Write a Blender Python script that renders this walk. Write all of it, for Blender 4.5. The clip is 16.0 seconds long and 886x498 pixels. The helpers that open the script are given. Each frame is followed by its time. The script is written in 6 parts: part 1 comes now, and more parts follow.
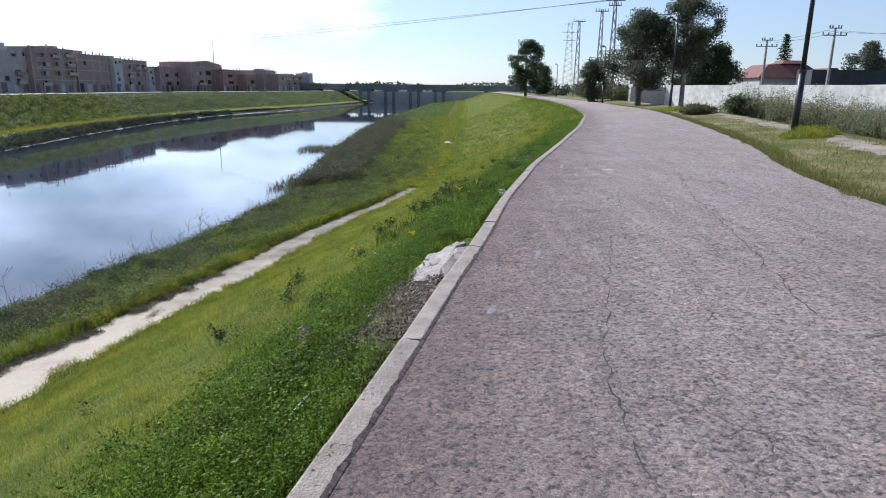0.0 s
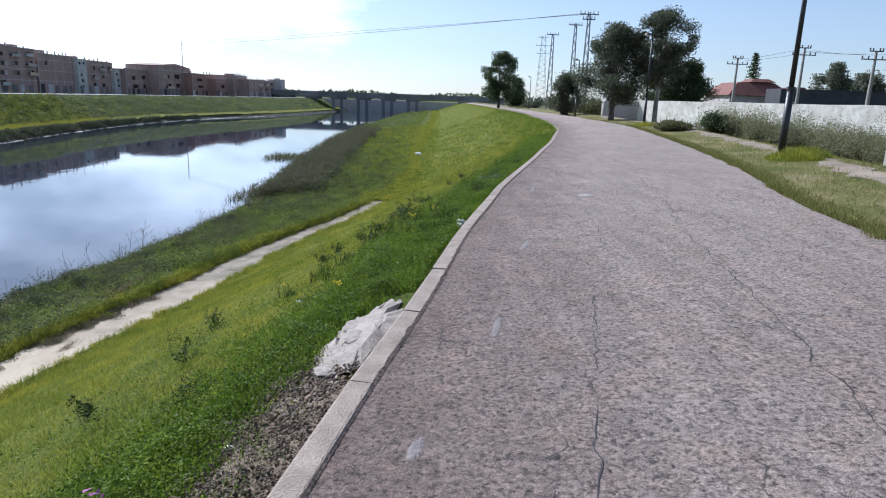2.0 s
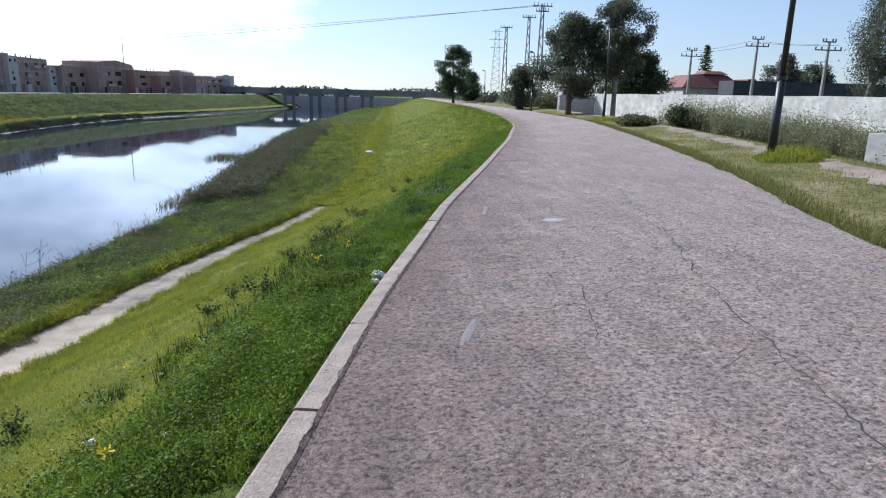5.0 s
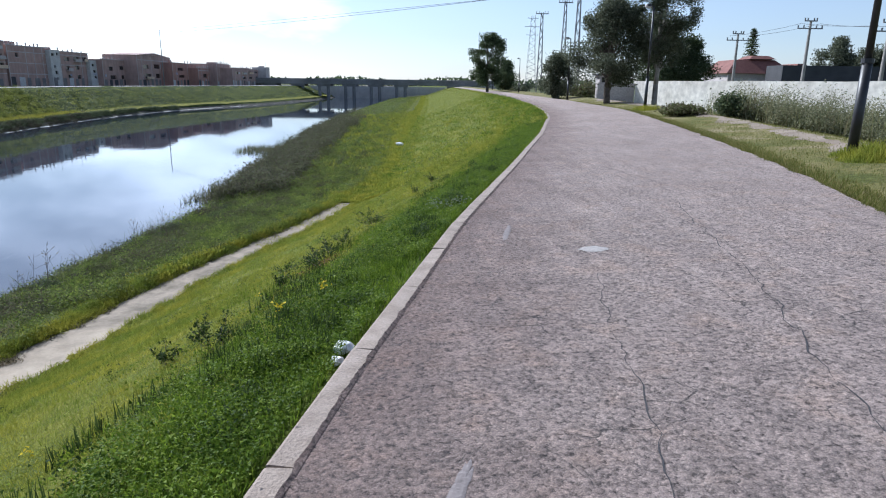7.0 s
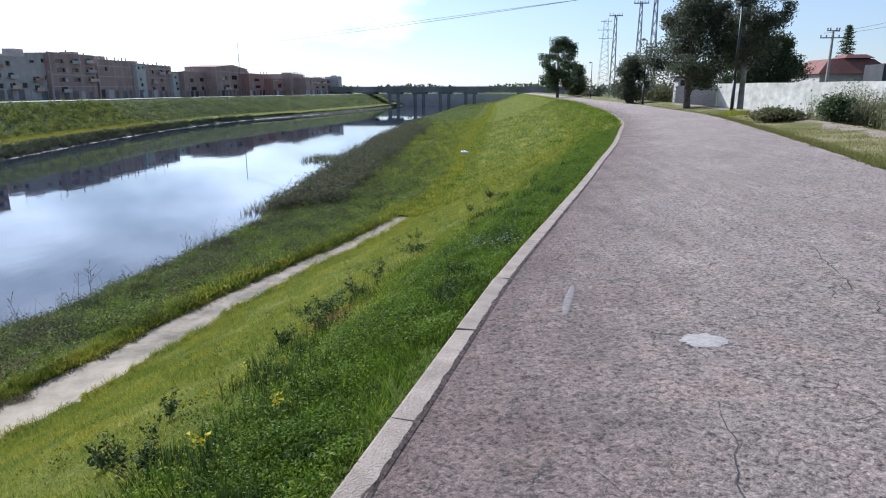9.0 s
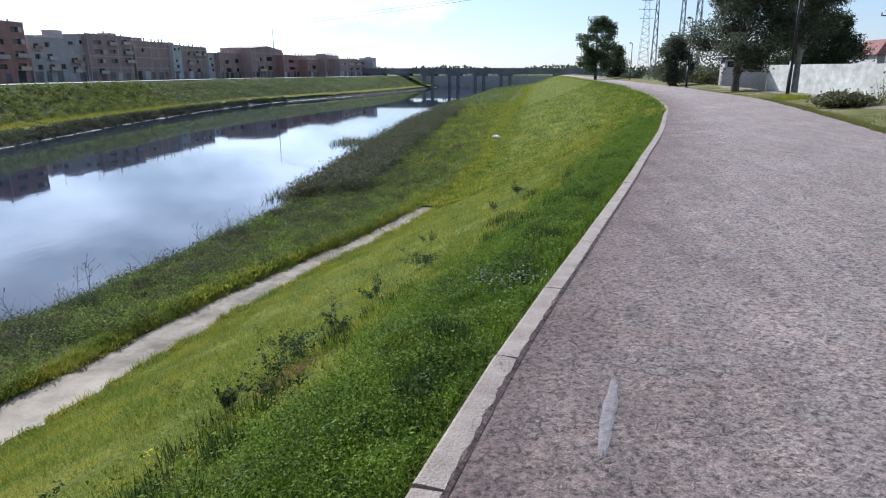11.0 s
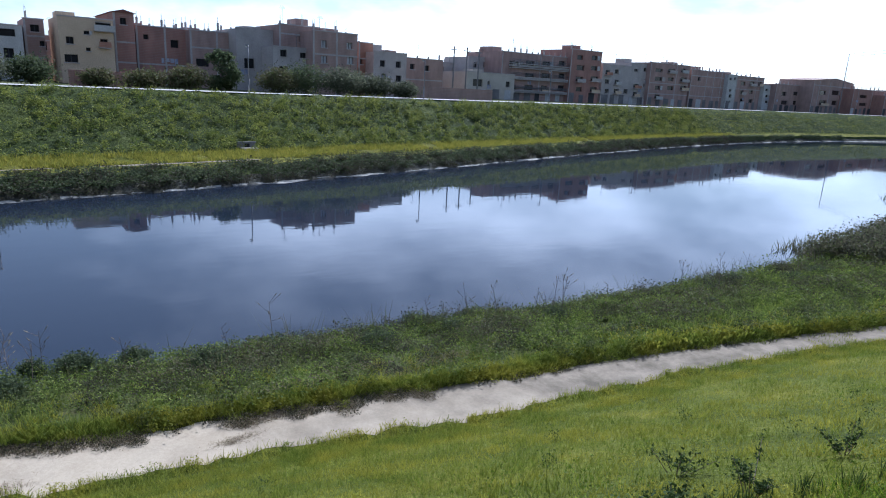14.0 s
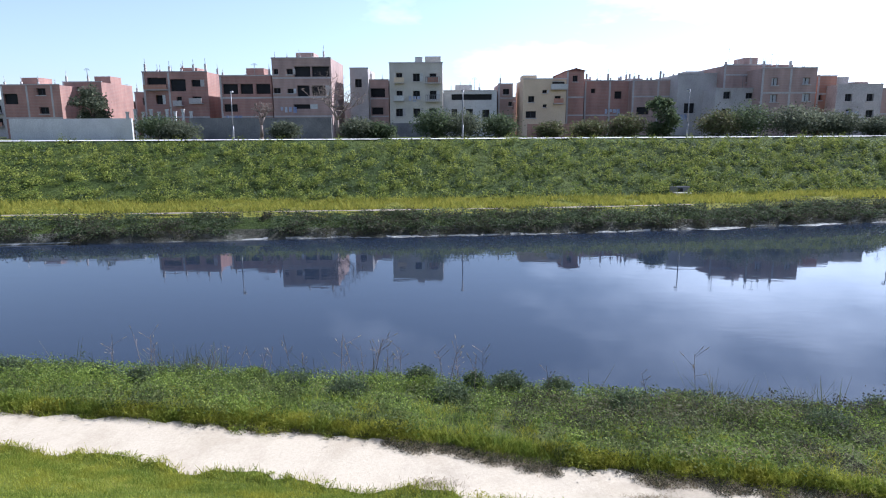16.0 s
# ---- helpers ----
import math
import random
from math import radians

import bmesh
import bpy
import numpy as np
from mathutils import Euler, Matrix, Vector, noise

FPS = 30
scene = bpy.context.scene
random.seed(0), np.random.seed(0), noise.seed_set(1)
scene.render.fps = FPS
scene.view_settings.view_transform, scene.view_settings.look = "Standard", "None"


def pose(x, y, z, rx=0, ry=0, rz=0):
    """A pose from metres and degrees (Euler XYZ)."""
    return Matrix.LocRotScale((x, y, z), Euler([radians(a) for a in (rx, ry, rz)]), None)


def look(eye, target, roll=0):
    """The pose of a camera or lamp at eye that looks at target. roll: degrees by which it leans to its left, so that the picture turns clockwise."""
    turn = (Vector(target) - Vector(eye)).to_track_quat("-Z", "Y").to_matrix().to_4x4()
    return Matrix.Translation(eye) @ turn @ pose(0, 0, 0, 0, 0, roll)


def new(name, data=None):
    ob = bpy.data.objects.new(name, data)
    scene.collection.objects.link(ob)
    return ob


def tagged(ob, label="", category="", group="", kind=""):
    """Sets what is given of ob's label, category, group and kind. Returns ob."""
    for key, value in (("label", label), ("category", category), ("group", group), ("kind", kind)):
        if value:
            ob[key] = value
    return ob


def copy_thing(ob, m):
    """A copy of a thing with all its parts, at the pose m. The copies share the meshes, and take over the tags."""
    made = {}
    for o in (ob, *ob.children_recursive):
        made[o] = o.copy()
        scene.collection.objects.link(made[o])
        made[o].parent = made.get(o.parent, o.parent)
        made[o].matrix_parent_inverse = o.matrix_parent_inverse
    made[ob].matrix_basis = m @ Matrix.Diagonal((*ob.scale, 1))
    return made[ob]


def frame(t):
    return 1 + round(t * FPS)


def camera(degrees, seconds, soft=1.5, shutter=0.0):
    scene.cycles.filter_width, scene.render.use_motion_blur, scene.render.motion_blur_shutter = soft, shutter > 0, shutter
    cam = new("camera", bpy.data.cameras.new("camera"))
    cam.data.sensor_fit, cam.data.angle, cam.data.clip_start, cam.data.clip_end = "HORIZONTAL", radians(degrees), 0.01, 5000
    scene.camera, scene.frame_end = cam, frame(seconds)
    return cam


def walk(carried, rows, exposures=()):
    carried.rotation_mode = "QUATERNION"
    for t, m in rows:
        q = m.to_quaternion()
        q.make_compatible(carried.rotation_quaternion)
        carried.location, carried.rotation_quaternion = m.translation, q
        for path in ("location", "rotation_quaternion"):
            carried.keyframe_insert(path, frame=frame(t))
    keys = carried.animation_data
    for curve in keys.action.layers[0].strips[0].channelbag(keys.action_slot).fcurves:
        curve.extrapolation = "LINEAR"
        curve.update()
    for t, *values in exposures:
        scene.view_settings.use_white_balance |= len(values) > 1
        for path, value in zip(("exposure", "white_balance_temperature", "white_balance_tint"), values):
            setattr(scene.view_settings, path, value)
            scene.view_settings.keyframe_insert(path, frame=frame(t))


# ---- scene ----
cam = camera(69.7, 16.0, soft=1.1)
PATH = [
    (0, (-0.196, -0.386, 1.415), (-0.246, 1.553, 0.925), 0.6),
    (0.5, (-0.149, 0.031, 1.391), (-0.21, 1.967, 0.893), 2.0),
    (1, (-0.028, 0.415, 1.396), (-0.053, 2.353, 0.902), -0.2),
    (1.5, (0.087, 0.805, 1.403), (0.093, 2.737, 0.885), 1.0),
    (2, (0.07, 1.203, 1.416), (0.107, 3.149, 0.957), 2.0),
    (2.5, (0.152, 1.628, 1.41), (0.166, 3.576, 0.955), 0.9),
    (3, (0.194, 2.025, 1.403), (0.231, 3.969, 0.933), 1.9),
    (3.5, (0.238, 2.455, 1.417), (0.307, 4.391, 0.918), 0.2),
    (4, (0.383, 2.873, 1.418), (0.449, 4.814, 0.943), -0.4),
    (4.5, (0.452, 3.329, 1.414), (0.622, 5.267, 0.948), 1.3),
    (7, (0.886, 5.386, 1.453), (0.942, 7.321, 0.95), 0.8),
    (7.5, (0.958, 5.881, 1.458), (0.97, 7.819, 0.964), -0.5),
    (8, (1.067, 6.335, 1.448), (1.052, 8.259, 0.904), -0.2),
    (8.5, (1.088, 6.798, 1.449), (1.108, 8.735, 0.953), 0.6),
    (9, (1.173, 7.29, 1.438), (1.015, 9.224, 0.953), -0.1),
    (11.5, (1.382, 9.43, 1.431), (1.057, 11.327, 0.888), -0.0),
    (12, (1.44, 9.823, 1.451), (0.905, 11.686, 0.962), 1.4),
    (12.5, (1.386, 10.249, 1.419), (0.704, 12.063, 0.926), 5.5),
    (13, (1.333, 10.537, 1.425), (0.377, 12.219, 0.917), 2.5),
    (13.5, (1.293, 10.794, 1.416), (-0.018, 12.213, 0.899), 2.4),
    (14, (1.15, 10.836, 1.443), (-0.391, 12.01, 0.949), 3.0),
    (14.5, (1.075, 10.968, 1.425), (-0.69, 11.781, 0.953), 3.1),
    (15, (0.969, 11.068, 1.356), (-0.877, 11.676, 0.883), 2.9),
    (15.5, (0.886, 11.096, 1.296), (-1.025, 11.498, 0.862), 1.2),
    (16, (0.604, 10.859, 1.277), (-1.358, 10.843, 0.891), -0.3),
]
walk(cam, [(t, look(eye, aim, roll)) for t, eye, aim, roll in PATH],
     exposures=[(0, 0.44, 5350, 12), (9, 0.5, 5350, 12), (11.5, 0.45, 5300, 12), (12.5, 0.36, 5150, 13), (13.5, 0.29, 5100, 13), (14.5, 0.54, 5200, 13), (16, 0.9, 5300, 14)])

# ---- light ----
SUN_YAW, SUN_UP = 42.0, 38.0
world = bpy.data.worlds.new("world")
scene.world = world
world.use_nodes = True
wn = world.node_tree.nodes
sky = wn.new("ShaderNodeTexSky")
sky.sky_type, sky.sun_disc = "NISHITA", False
sky.sun_elevation, sky.sun_rotation = radians(SUN_UP), radians(-SUN_YAW)
sky.dust_density, sky.air_density, sky.ozone_density = 0.4, 1.0, 2.5
wn["Background"].inputs["Strength"].default_value = 0.12
# thin white clouds: the same sky, paler and brighter in soft patches
wt = world.node_tree
way = wt.nodes.new("ShaderNodeTexCoord")
flat_way = wt.nodes.new("ShaderNodeMapping")
flat_way.inputs["Scale"].default_value = (1.6, 1.6, 4.5)
wt.links.new(way.outputs["Generated"], flat_way.inputs["Vector"])
cloud = wt.nodes.new("ShaderNodeTexNoise")
cloud.inputs["Scale"].default_value, cloud.inputs["Detail"].default_value, cloud.inputs["Roughness"].default_value = 1.3, 7.0, 0.55
wt.links.new(flat_way.outputs[0], cloud.inputs["Vector"])
cover = wt.nodes.new("ShaderNodeValToRGB")
cover.color_ramp.elements[0].position, cover.color_ramp.elements[1].position = 0.57, 0.86
cover.color_ramp.elements[0].color = (0.0, 0.0, 0.0, 1)
near_sun = wt.nodes.new("ShaderNodeVectorMath")
near_sun.operation = "DOT_PRODUCT"
near_sun.inputs[1].default_value = (-math.sin(radians(SUN_YAW)) * math.cos(radians(SUN_UP)), math.cos(radians(SUN_YAW)) * math.cos(radians(SUN_UP)), math.sin(radians(SUN_UP)))
wt.links.new(way.outputs["Generated"], near_sun.inputs[0])
haze = wt.nodes.new("ShaderNodeMapRange")
haze.inputs[1].default_value, haze.inputs[2].default_value, haze.inputs[3].default_value, haze.inputs[4].default_value = 0.50, 0.95, -0.05, 0.23
wt.links.new(near_sun.outputs["Value"], haze.inputs[0])
gather = wt.nodes.new("ShaderNodeMath")
wt.links.new(cloud.outputs["Fac"], gather.inputs[0])
wt.links.new(haze.outputs[0], gather.inputs[1])
wt.links.new(gather.outputs[0], cover.inputs[0])
pale = wt.nodes.new("ShaderNodeHueSaturation")
pale.inputs["Saturation"].default_value, pale.inputs["Value"].default_value = 0.30, 1.7
soft_sky = wt.nodes.new("ShaderNodeHueSaturation")
soft_sky.inputs["Saturation"].default_value, soft_sky.inputs["Value"].default_value = 0.64, 0.73
wt.links.new(sky.outputs[0], soft_sky.inputs["Color"])
wt.links.new(sky.outputs[0], pale.inputs["Color"])
blend = wt.nodes.new("ShaderNodeMix")
blend.data_type = "RGBA"
wt.links.new(cover.outputs[0], blend.inputs[0])
wt.links.new(soft_sky.outputs[0], blend.inputs[6])
wt.links.new(pale.outputs[0], blend.inputs[7])
wt.links.new(blend.outputs[2], wn["Background"].inputs["Color"])
sun = new("sun", bpy.data.lights.new("sun", "SUN"))
sun.data.energy, sun.data.angle, sun.data.color = 5.0, radians(0.6), (1.0, 0.93, 0.82)
toward = Vector((-math.sin(radians(SUN_YAW)) * math.cos(radians(SUN_UP)), math.cos(radians(SUN_YAW)) * math.cos(radians(SUN_UP)), math.sin(radians(SUN_UP))))
sun.matrix_world = toward.to_track_quat("Z", "Y").to_matrix().to_4x4()


# ---- materials ----
def shader(name, rough=0.9, metal=0.0):
    m = bpy.data.materials.new(name)
    m.use_nodes = True
    t = m.node_tree
    b = t.nodes["Principled BSDF"]
    b.inputs["Roughness"].default_value, b.inputs["Metallic"].default_value = rough, metal
    return m, t, b


def node(t, kind, **values):
    n = t.nodes.new("ShaderNode" + kind)
    for k, v in values.items():
        n.inputs[k.replace("_", " ")].default_value = v
    return n


def coords(t, scale=1.0):
    c, m = t.nodes.new("ShaderNodeNewGeometry"), t.nodes.new("ShaderNodeMapping")
    m.inputs["Scale"].default_value = (scale, scale, scale) if isinstance(scale, (int, float)) else scale
    t.links.new(c.outputs["Position"], m.inputs["Vector"])
    return m.outputs[0]


def ramp(t, fac, stops):
    r = t.nodes.new("ShaderNodeValToRGB")
    while len(r.color_ramp.elements) < len(stops):
        r.color_ramp.elements.new(0.5)
    for e, (p, c) in zip(r.color_ramp.elements, stops):
        e.position, e.color = p, (*c, 1)
    t.links.new(fac, r.inputs[0])
    return r.outputs[0]


def noise_fac(t, vec, scale, detail=6.0, rough=0.6):
    n = node(t, "TexNoise", Scale=scale, Detail=detail, Roughness=rough)
    t.links.new(vec, n.inputs["Vector"])
    return n.outputs["Fac"]


def mix(t, a, b, fac=0.5, kind="MIX"):
    m = t.nodes.new("ShaderNodeMix")
    m.data_type, m.blend_type = "RGBA", kind
    for value, s in ((fac, m.inputs[0]), (a, m.inputs[6]), (b, m.inputs[7])):
        if isinstance(value, (float, int)):
            s.default_value = value
        elif isinstance(value, tuple):
            s.default_value = (*value, 1)
        else:
            t.links.new(value, s)
    return m.outputs[2]


def bump(t, b, height, strength=0.5, distance=0.02):
    n = node(t, "Bump", Strength=strength, Distance=distance)
    t.links.new(height, n.inputs["Height"])
    t.links.new(n.outputs[0], b.inputs["Normal"])


def plain(name, dark, light, scale=3.0, rough=0.85, relief=0.3, fine=40.0, metal=0.0, spread=(0.3, 0.7), size=0.01):
    """A surface between two colours, blotchy at one scale and grainy at another."""
    m, t, b = shader(name, rough, metal)
    v = coords(t)
    big = ramp(t, noise_fac(t, v, scale), [(spread[0], dark), (spread[1], light)])
    small = noise_fac(t, v, fine, 3.0)
    t.links.new(mix(t, big, ramp(t, small, [(0.3, (0.6, 0.6, 0.6)), (0.7, (1.25, 1.25, 1.25))]), 0.6, "MULTIPLY"), b.inputs["Base Color"])
    bump(t, b, small, relief, size)
    return m


def leafy(name, tones, glow=0.35, rough=0.65, patch=0.0, other=None):
    """Leaves and blades: each island takes its own tone, and light shines through; other: a second set of tones in patches."""
    m, t, b = shader(name, rough)
    g = t.nodes.new("ShaderNodeNewGeometry")
    c = ramp(t, g.outputs["Random Per Island"], [(i / (len(tones) - 1), k) for i, k in enumerate(tones)])
    if other:
        c2 = ramp(t, g.outputs["Random Per Island"], [(i / (len(other) - 1), k) for i, k in enumerate(other)])
        f = ramp(t, noise_fac(t, coords(t), patch, 4.0), [(0.42, (0, 0, 0)), (0.6, (1, 1, 1))])
        c = mix(t, c, c2, f)
    t.links.new(c, b.inputs["Base Color"])
    b.inputs["Specular IOR Level"].default_value = 0.06
    tr = t.nodes.new("ShaderNodeBsdfTranslucent")
    t.links.new(c, tr.inputs["Color"])
    ms = t.nodes.new("ShaderNodeMixShader")
    ms.inputs[0].default_value = glow
    t.links.new(b.outputs[0], ms.inputs[1])
    t.links.new(tr.outputs[0], ms.inputs[2])
    t.links.new(ms.outputs[0], t.nodes["Material Output"].inputs["Surface"])
    return m


def make_asphalt():
    """Worn asphalt: pale crust over dark crevices and short cracks, older and darker along the kerb (u is the distance from it)."""
    m, t, b = shader("asphalt", 0.85)
    v = coords(t)
    uv = t.nodes.new("ShaderNodeUVMap")
    uv.uv_map = "from_kerb"
    sep = t.nodes.new("ShaderNodeSeparateXYZ")
    t.links.new(uv.outputs[0], sep.inputs[0])
    off = t.nodes.new("ShaderNodeMath")
    off.operation = "MULTIPLY_ADD"
    off.inputs[1].default_value = 1.6
    t.links.new(noise_fac(t, v, 1.1, 6.0), off.inputs[0])
    t.links.new(sep.outputs[0], off.inputs[2])
    old = node(t, "MapRange")
    old.inputs[1].default_value, old.inputs[2].default_value = 0.8, 2.2
    t.links.new(off.outputs[0], old.inputs[0])
    fresh = ramp(t, noise_fac(t, v, 0.35), [(0.3, (0.292, 0.234, 0.204)), (0.7, (0.365, 0.300, 0.266))])
    aged = ramp(t, noise_fac(t, v, 1.7), [(0.3, (0.158, 0.108, 0.088)), (0.7, (0.232, 0.170, 0.145))])
    base = mix(t, aged, fresh, old.outputs[0])
    rust = ramp(t, noise_fac(t, v, 3.1, 6.0, 0.65), [(0.40, (0.95, 0.95, 0.96)), (0.52, (1.0, 1.0, 1.0)), (0.66, (1.06, 1.0, 0.94))])
    streak = ramp(t, noise_fac(t, coords(t, (1.0, 0.12, 1.0)), 5.0, 5.0, 0.6), [(0.32, (0.80, 0.79, 0.79)), (0.6, (1.08, 1.08, 1.08))])
    grain = ramp(t, noise_fac(t, v, 120.0, 4.0, 0.7), [(0.34, (0.55, 0.53, 0.53)), (0.5, (1.0, 0.99, 0.99)), (0.66, (1.42, 1.40, 1.38))])
    warp = node(t, "TexNoise", Scale=30.0, Detail=5.0, Roughness=0.65)
    t.links.new(v, warp.inputs["Vector"])
    wsc = t.nodes.new("ShaderNodeVectorMath")
    wsc.operation = "SCALE"
    wsc.inputs["Scale"].default_value = 0.045
    t.links.new(warp.outputs["Color"], wsc.inputs[0])
    wv = t.nodes.new("ShaderNodeVectorMath")
    t.links.new(v, wv.inputs[0])
    t.links.new(wsc.outputs[0], wv.inputs[1])
    stones = noise_fac(t, wv.outputs[0], 36.0, 5.0, 0.66)
    pits = ramp(t, stones, [(0.33, (0.12, 0.105, 0.10)), (0.42, (0.62, 0.61, 0.60)), (0.5, (1.02, 1.01, 1.0)), (0.64, (1.38, 1.36, 1.33))])

    def veins(scale, width, gate_scale, low, high):
        """Dark wormy crevices: thin bands where a noise crosses its middle, let through in patches."""
        n_ = noise_fac(t, wv.outputs[0], scale, 2.0, 0.5)
        band = ramp(t, n_, [(0.5 - width, (0, 0, 0)), (0.5, (1, 1, 1)), (0.5 + width, (0, 0, 0))])
        gate = ramp(t, noise_fac(t, v, gate_scale, 3.0), [(low, (0, 0, 0)), (high, (1, 1, 1))])
        return mix(t, band, gate, 1.0, "MULTIPLY")

    def cracks(scale, width, gate_scale, low, high, much):
        c = node(t, "TexVoronoi", Scale=scale)
        c.feature = "DISTANCE_TO_EDGE"
        t.links.new(wv.outputs[0], c.inputs["Vector"])
        edge = ramp(t, c.outputs["Distance"], [(0.0, (1, 1, 1)), (width, (0, 0, 0))])
        gate = ramp(t, noise_fac(t, v, gate_scale, 4.0), [(low, (0, 0, 0)), (high, (much, much, much))])
        return mix(t, edge, gate, 1.0, "MULTIPLY")

    col = mix(t, mix(t, base, grain, 0.85, "MULTIPLY"), pits, 0.95, "MULTIPLY")
    col = mix(t, mix(t, col, rust, 0.9, "MULTIPLY"), streak, 0.8, "MULTIPLY")
    worm = veins(44.0, 0.05, 12.0, 0.44, 0.60)
    short = cracks(13.0, 0.06, 7.0, 0.55, 0.64, 0.6)
    longer = cracks(4.2, 0.022, 1.6, 0.55, 0.63, 0.9)
    col = mix(t, col, (0.06, 0.05, 0.048), mix(t, worm, (0.22, 0.22, 0.22), 1.0, "MULTIPLY"))
    col = mix(t, mix(t, col, (0.05, 0.043, 0.042), short), (0.035, 0.031, 0.031), longer)
    t.links.new(col, b.inputs["Base Color"])
    deep = mix(t, mix(t, worm, short, 1.0, "LIGHTEN"), longer, 1.0, "LIGHTEN")
    h = t.nodes.new("ShaderNodeMath")
    h.operation = "MULTIPLY_ADD"
    h.inputs[1].default_value = -0.4
    t.links.new(deep, h.inputs[0])
    t.links.new(stones, h.inputs[2])
    bump(t, b, h.outputs[0], 1.0, 0.034)
    return m


def make_brick(name, brick, mortar):
    m, t, b = shader(name, 0.92)
    v = coords(t)
    tone = ramp(t, noise_fac(t, v, 0.5), [(0.3, tuple(c * 0.75 for c in brick)), (0.7, brick)])
    w = node(t, "TexWave", Scale=1.6, Distortion=1.6, Detail=2.0)
    w.wave_type, w.bands_direction = "BANDS", "Z"
    t.links.new(v, w.inputs["Vector"])
    band = ramp(t, w.outputs["Fac"], [(0.70, (0, 0, 0)), (0.98, (0.5, 0.5, 0.5))])
    c = mix(t, tone, mortar, band)
    stain = ramp(t, noise_fac(t, coords(t, (0.6, 0.6, 0.15)), 1.5), [(0.35, (0.7, 0.7, 0.72)), (0.7, (1.1, 1.08, 1.05))])
    t.links.new(mix(t, c, stain, 0.8, "MULTIPLY"), b.inputs["Base Color"])
    bump(t, b, noise_fac(t, v, 12.0), 0.4, 0.03)
    return m


def make_water():
    m, t, b = shader("river_water", 0.03)
    b.inputs["IOR"].default_value = 1.33
    b.inputs["Base Color"].default_value = (0.016, 0.023, 0.039, 1)
    b.inputs["Specular IOR Level"].default_value = 0.5
    bump(t, b, noise_fac(t, coords(t, (1.0, 0.45, 1.0)), 1.1, 3.0, 0.5), 0.05, 0.06)
    return m


def make_ground(name, a, c, d, scale=0.6, fine=9.0, relief=0.8, size=0.08):
    m, t, b = shader(name, 0.95)
    v = coords(t)
    big = ramp(t, noise_fac(t, v, scale, 5.0), [(0.3, a), (0.52, c), (0.72, d)])
    f = noise_fac(t, v, fine, 8.0, 0.7)
    t.links.new(mix(t, big, ramp(t, f, [(0.3, (0.35, 0.38, 0.35)), (0.65, (1.35, 1.35, 1.3))]), 0.9, "MULTIPLY"), b.inputs["Base Color"])
    b.inputs["Specular IOR Level"].default_value = 0.1
    bump(t, b, f, relief, size)
    return m


asphalt = make_asphalt()
water_mat = make_water()
slope_turf = make_ground("slope_turf", (0.06, 0.08, 0.014), (0.12, 0.138, 0.02), (0.20, 0.19, 0.032), 0.5, 14.0)
lush_turf = make_ground("lush_turf", (0.05, 0.072, 0.012), (0.09, 0.12, 0.018), (0.13, 0.15, 0.026), 0.9, 16.0)
shore_turf = make_ground("shore_turf", (0.038, 0.048, 0.016), (0.072, 0.088, 0.024), (0.12, 0.115, 0.045), 0.7, 10.0)
far_turf = make_ground("far_turf", (0.035, 0.052, 0.014), (0.062, 0.085, 0.02), (0.12, 0.14, 0.035), 0.22, 2.4, 1.0, 0.5)
berm_turf = make_ground("berm_turf", (0.11, 0.13, 0.02), (0.20, 0.19, 0.03), (0.15, 0.16, 0.03), 0.3, 4.0, 0.9, 0.3)
mud = make_ground("mud", (0.045, 0.045, 0.036), (0.09, 0.085, 0.068), (0.22, 0.21, 0.19), 0.9, 6.0, 1.0, 0.2)
verge_turf = make_ground("verge_turf", (0.085, 0.10, 0.025), (0.185, 0.165, 0.065), (0.32, 0.26, 0.175), 0.6, 12.0)
plain_turf = make_ground("plain_turf", (0.06, 0.075, 0.03), (0.10, 0.11, 0.045), (0.16, 0.14, 0.08), 0.05, 2.0)
def make_path():
    """Pale silt where the path is low, browner trodden soil further along."""
    m, t, b = shader("pale_dirt", 0.92)
    v = coords(t)
    a = ramp(t, noise_fac(t, v, 1.5, 6.0), [(0.34, (0.40, 0.33, 0.24)), (0.56, (0.47, 0.395, 0.295))])
    c = ramp(t, noise_fac(t, v, 2.2, 6.0), [(0.32, (0.12, 0.098, 0.066)), (0.68, (0.30, 0.25, 0.19))])
    sep = t.nodes.new("ShaderNodeSeparateXYZ")
    t.links.new(v, sep.inputs[0])
    add = t.nodes.new("ShaderNodeMath")
    add.operation = "MULTIPLY_ADD"
    add.inputs[1].default_value = 14.0
    t.links.new(noise_fac(t, v, 0.8, 4.0), add.inputs[0])
    t.links.new(sep.outputs[1], add.inputs[2])
    mr = t.nodes.new("ShaderNodeMapRange")
    mr.inputs[1].default_value, mr.inputs[2].default_value = 19.0, 27.0
    t.links.new(add.outputs[0], mr.inputs[0])
    col = mix(t, a, c, mr.outputs[0])
    f = noise_fac(t, v, 18.0, 6.0, 0.7)
    t.links.new(mix(t, col, ramp(t, f, [(0.3, (0.82, 0.8, 0.78)), (0.6, (1.06, 1.06, 1.06))]), 0.6, "MULTIPLY"), b.inputs["Base Color"])
    bump(t, b, f, 0.35, 0.02)
    return m


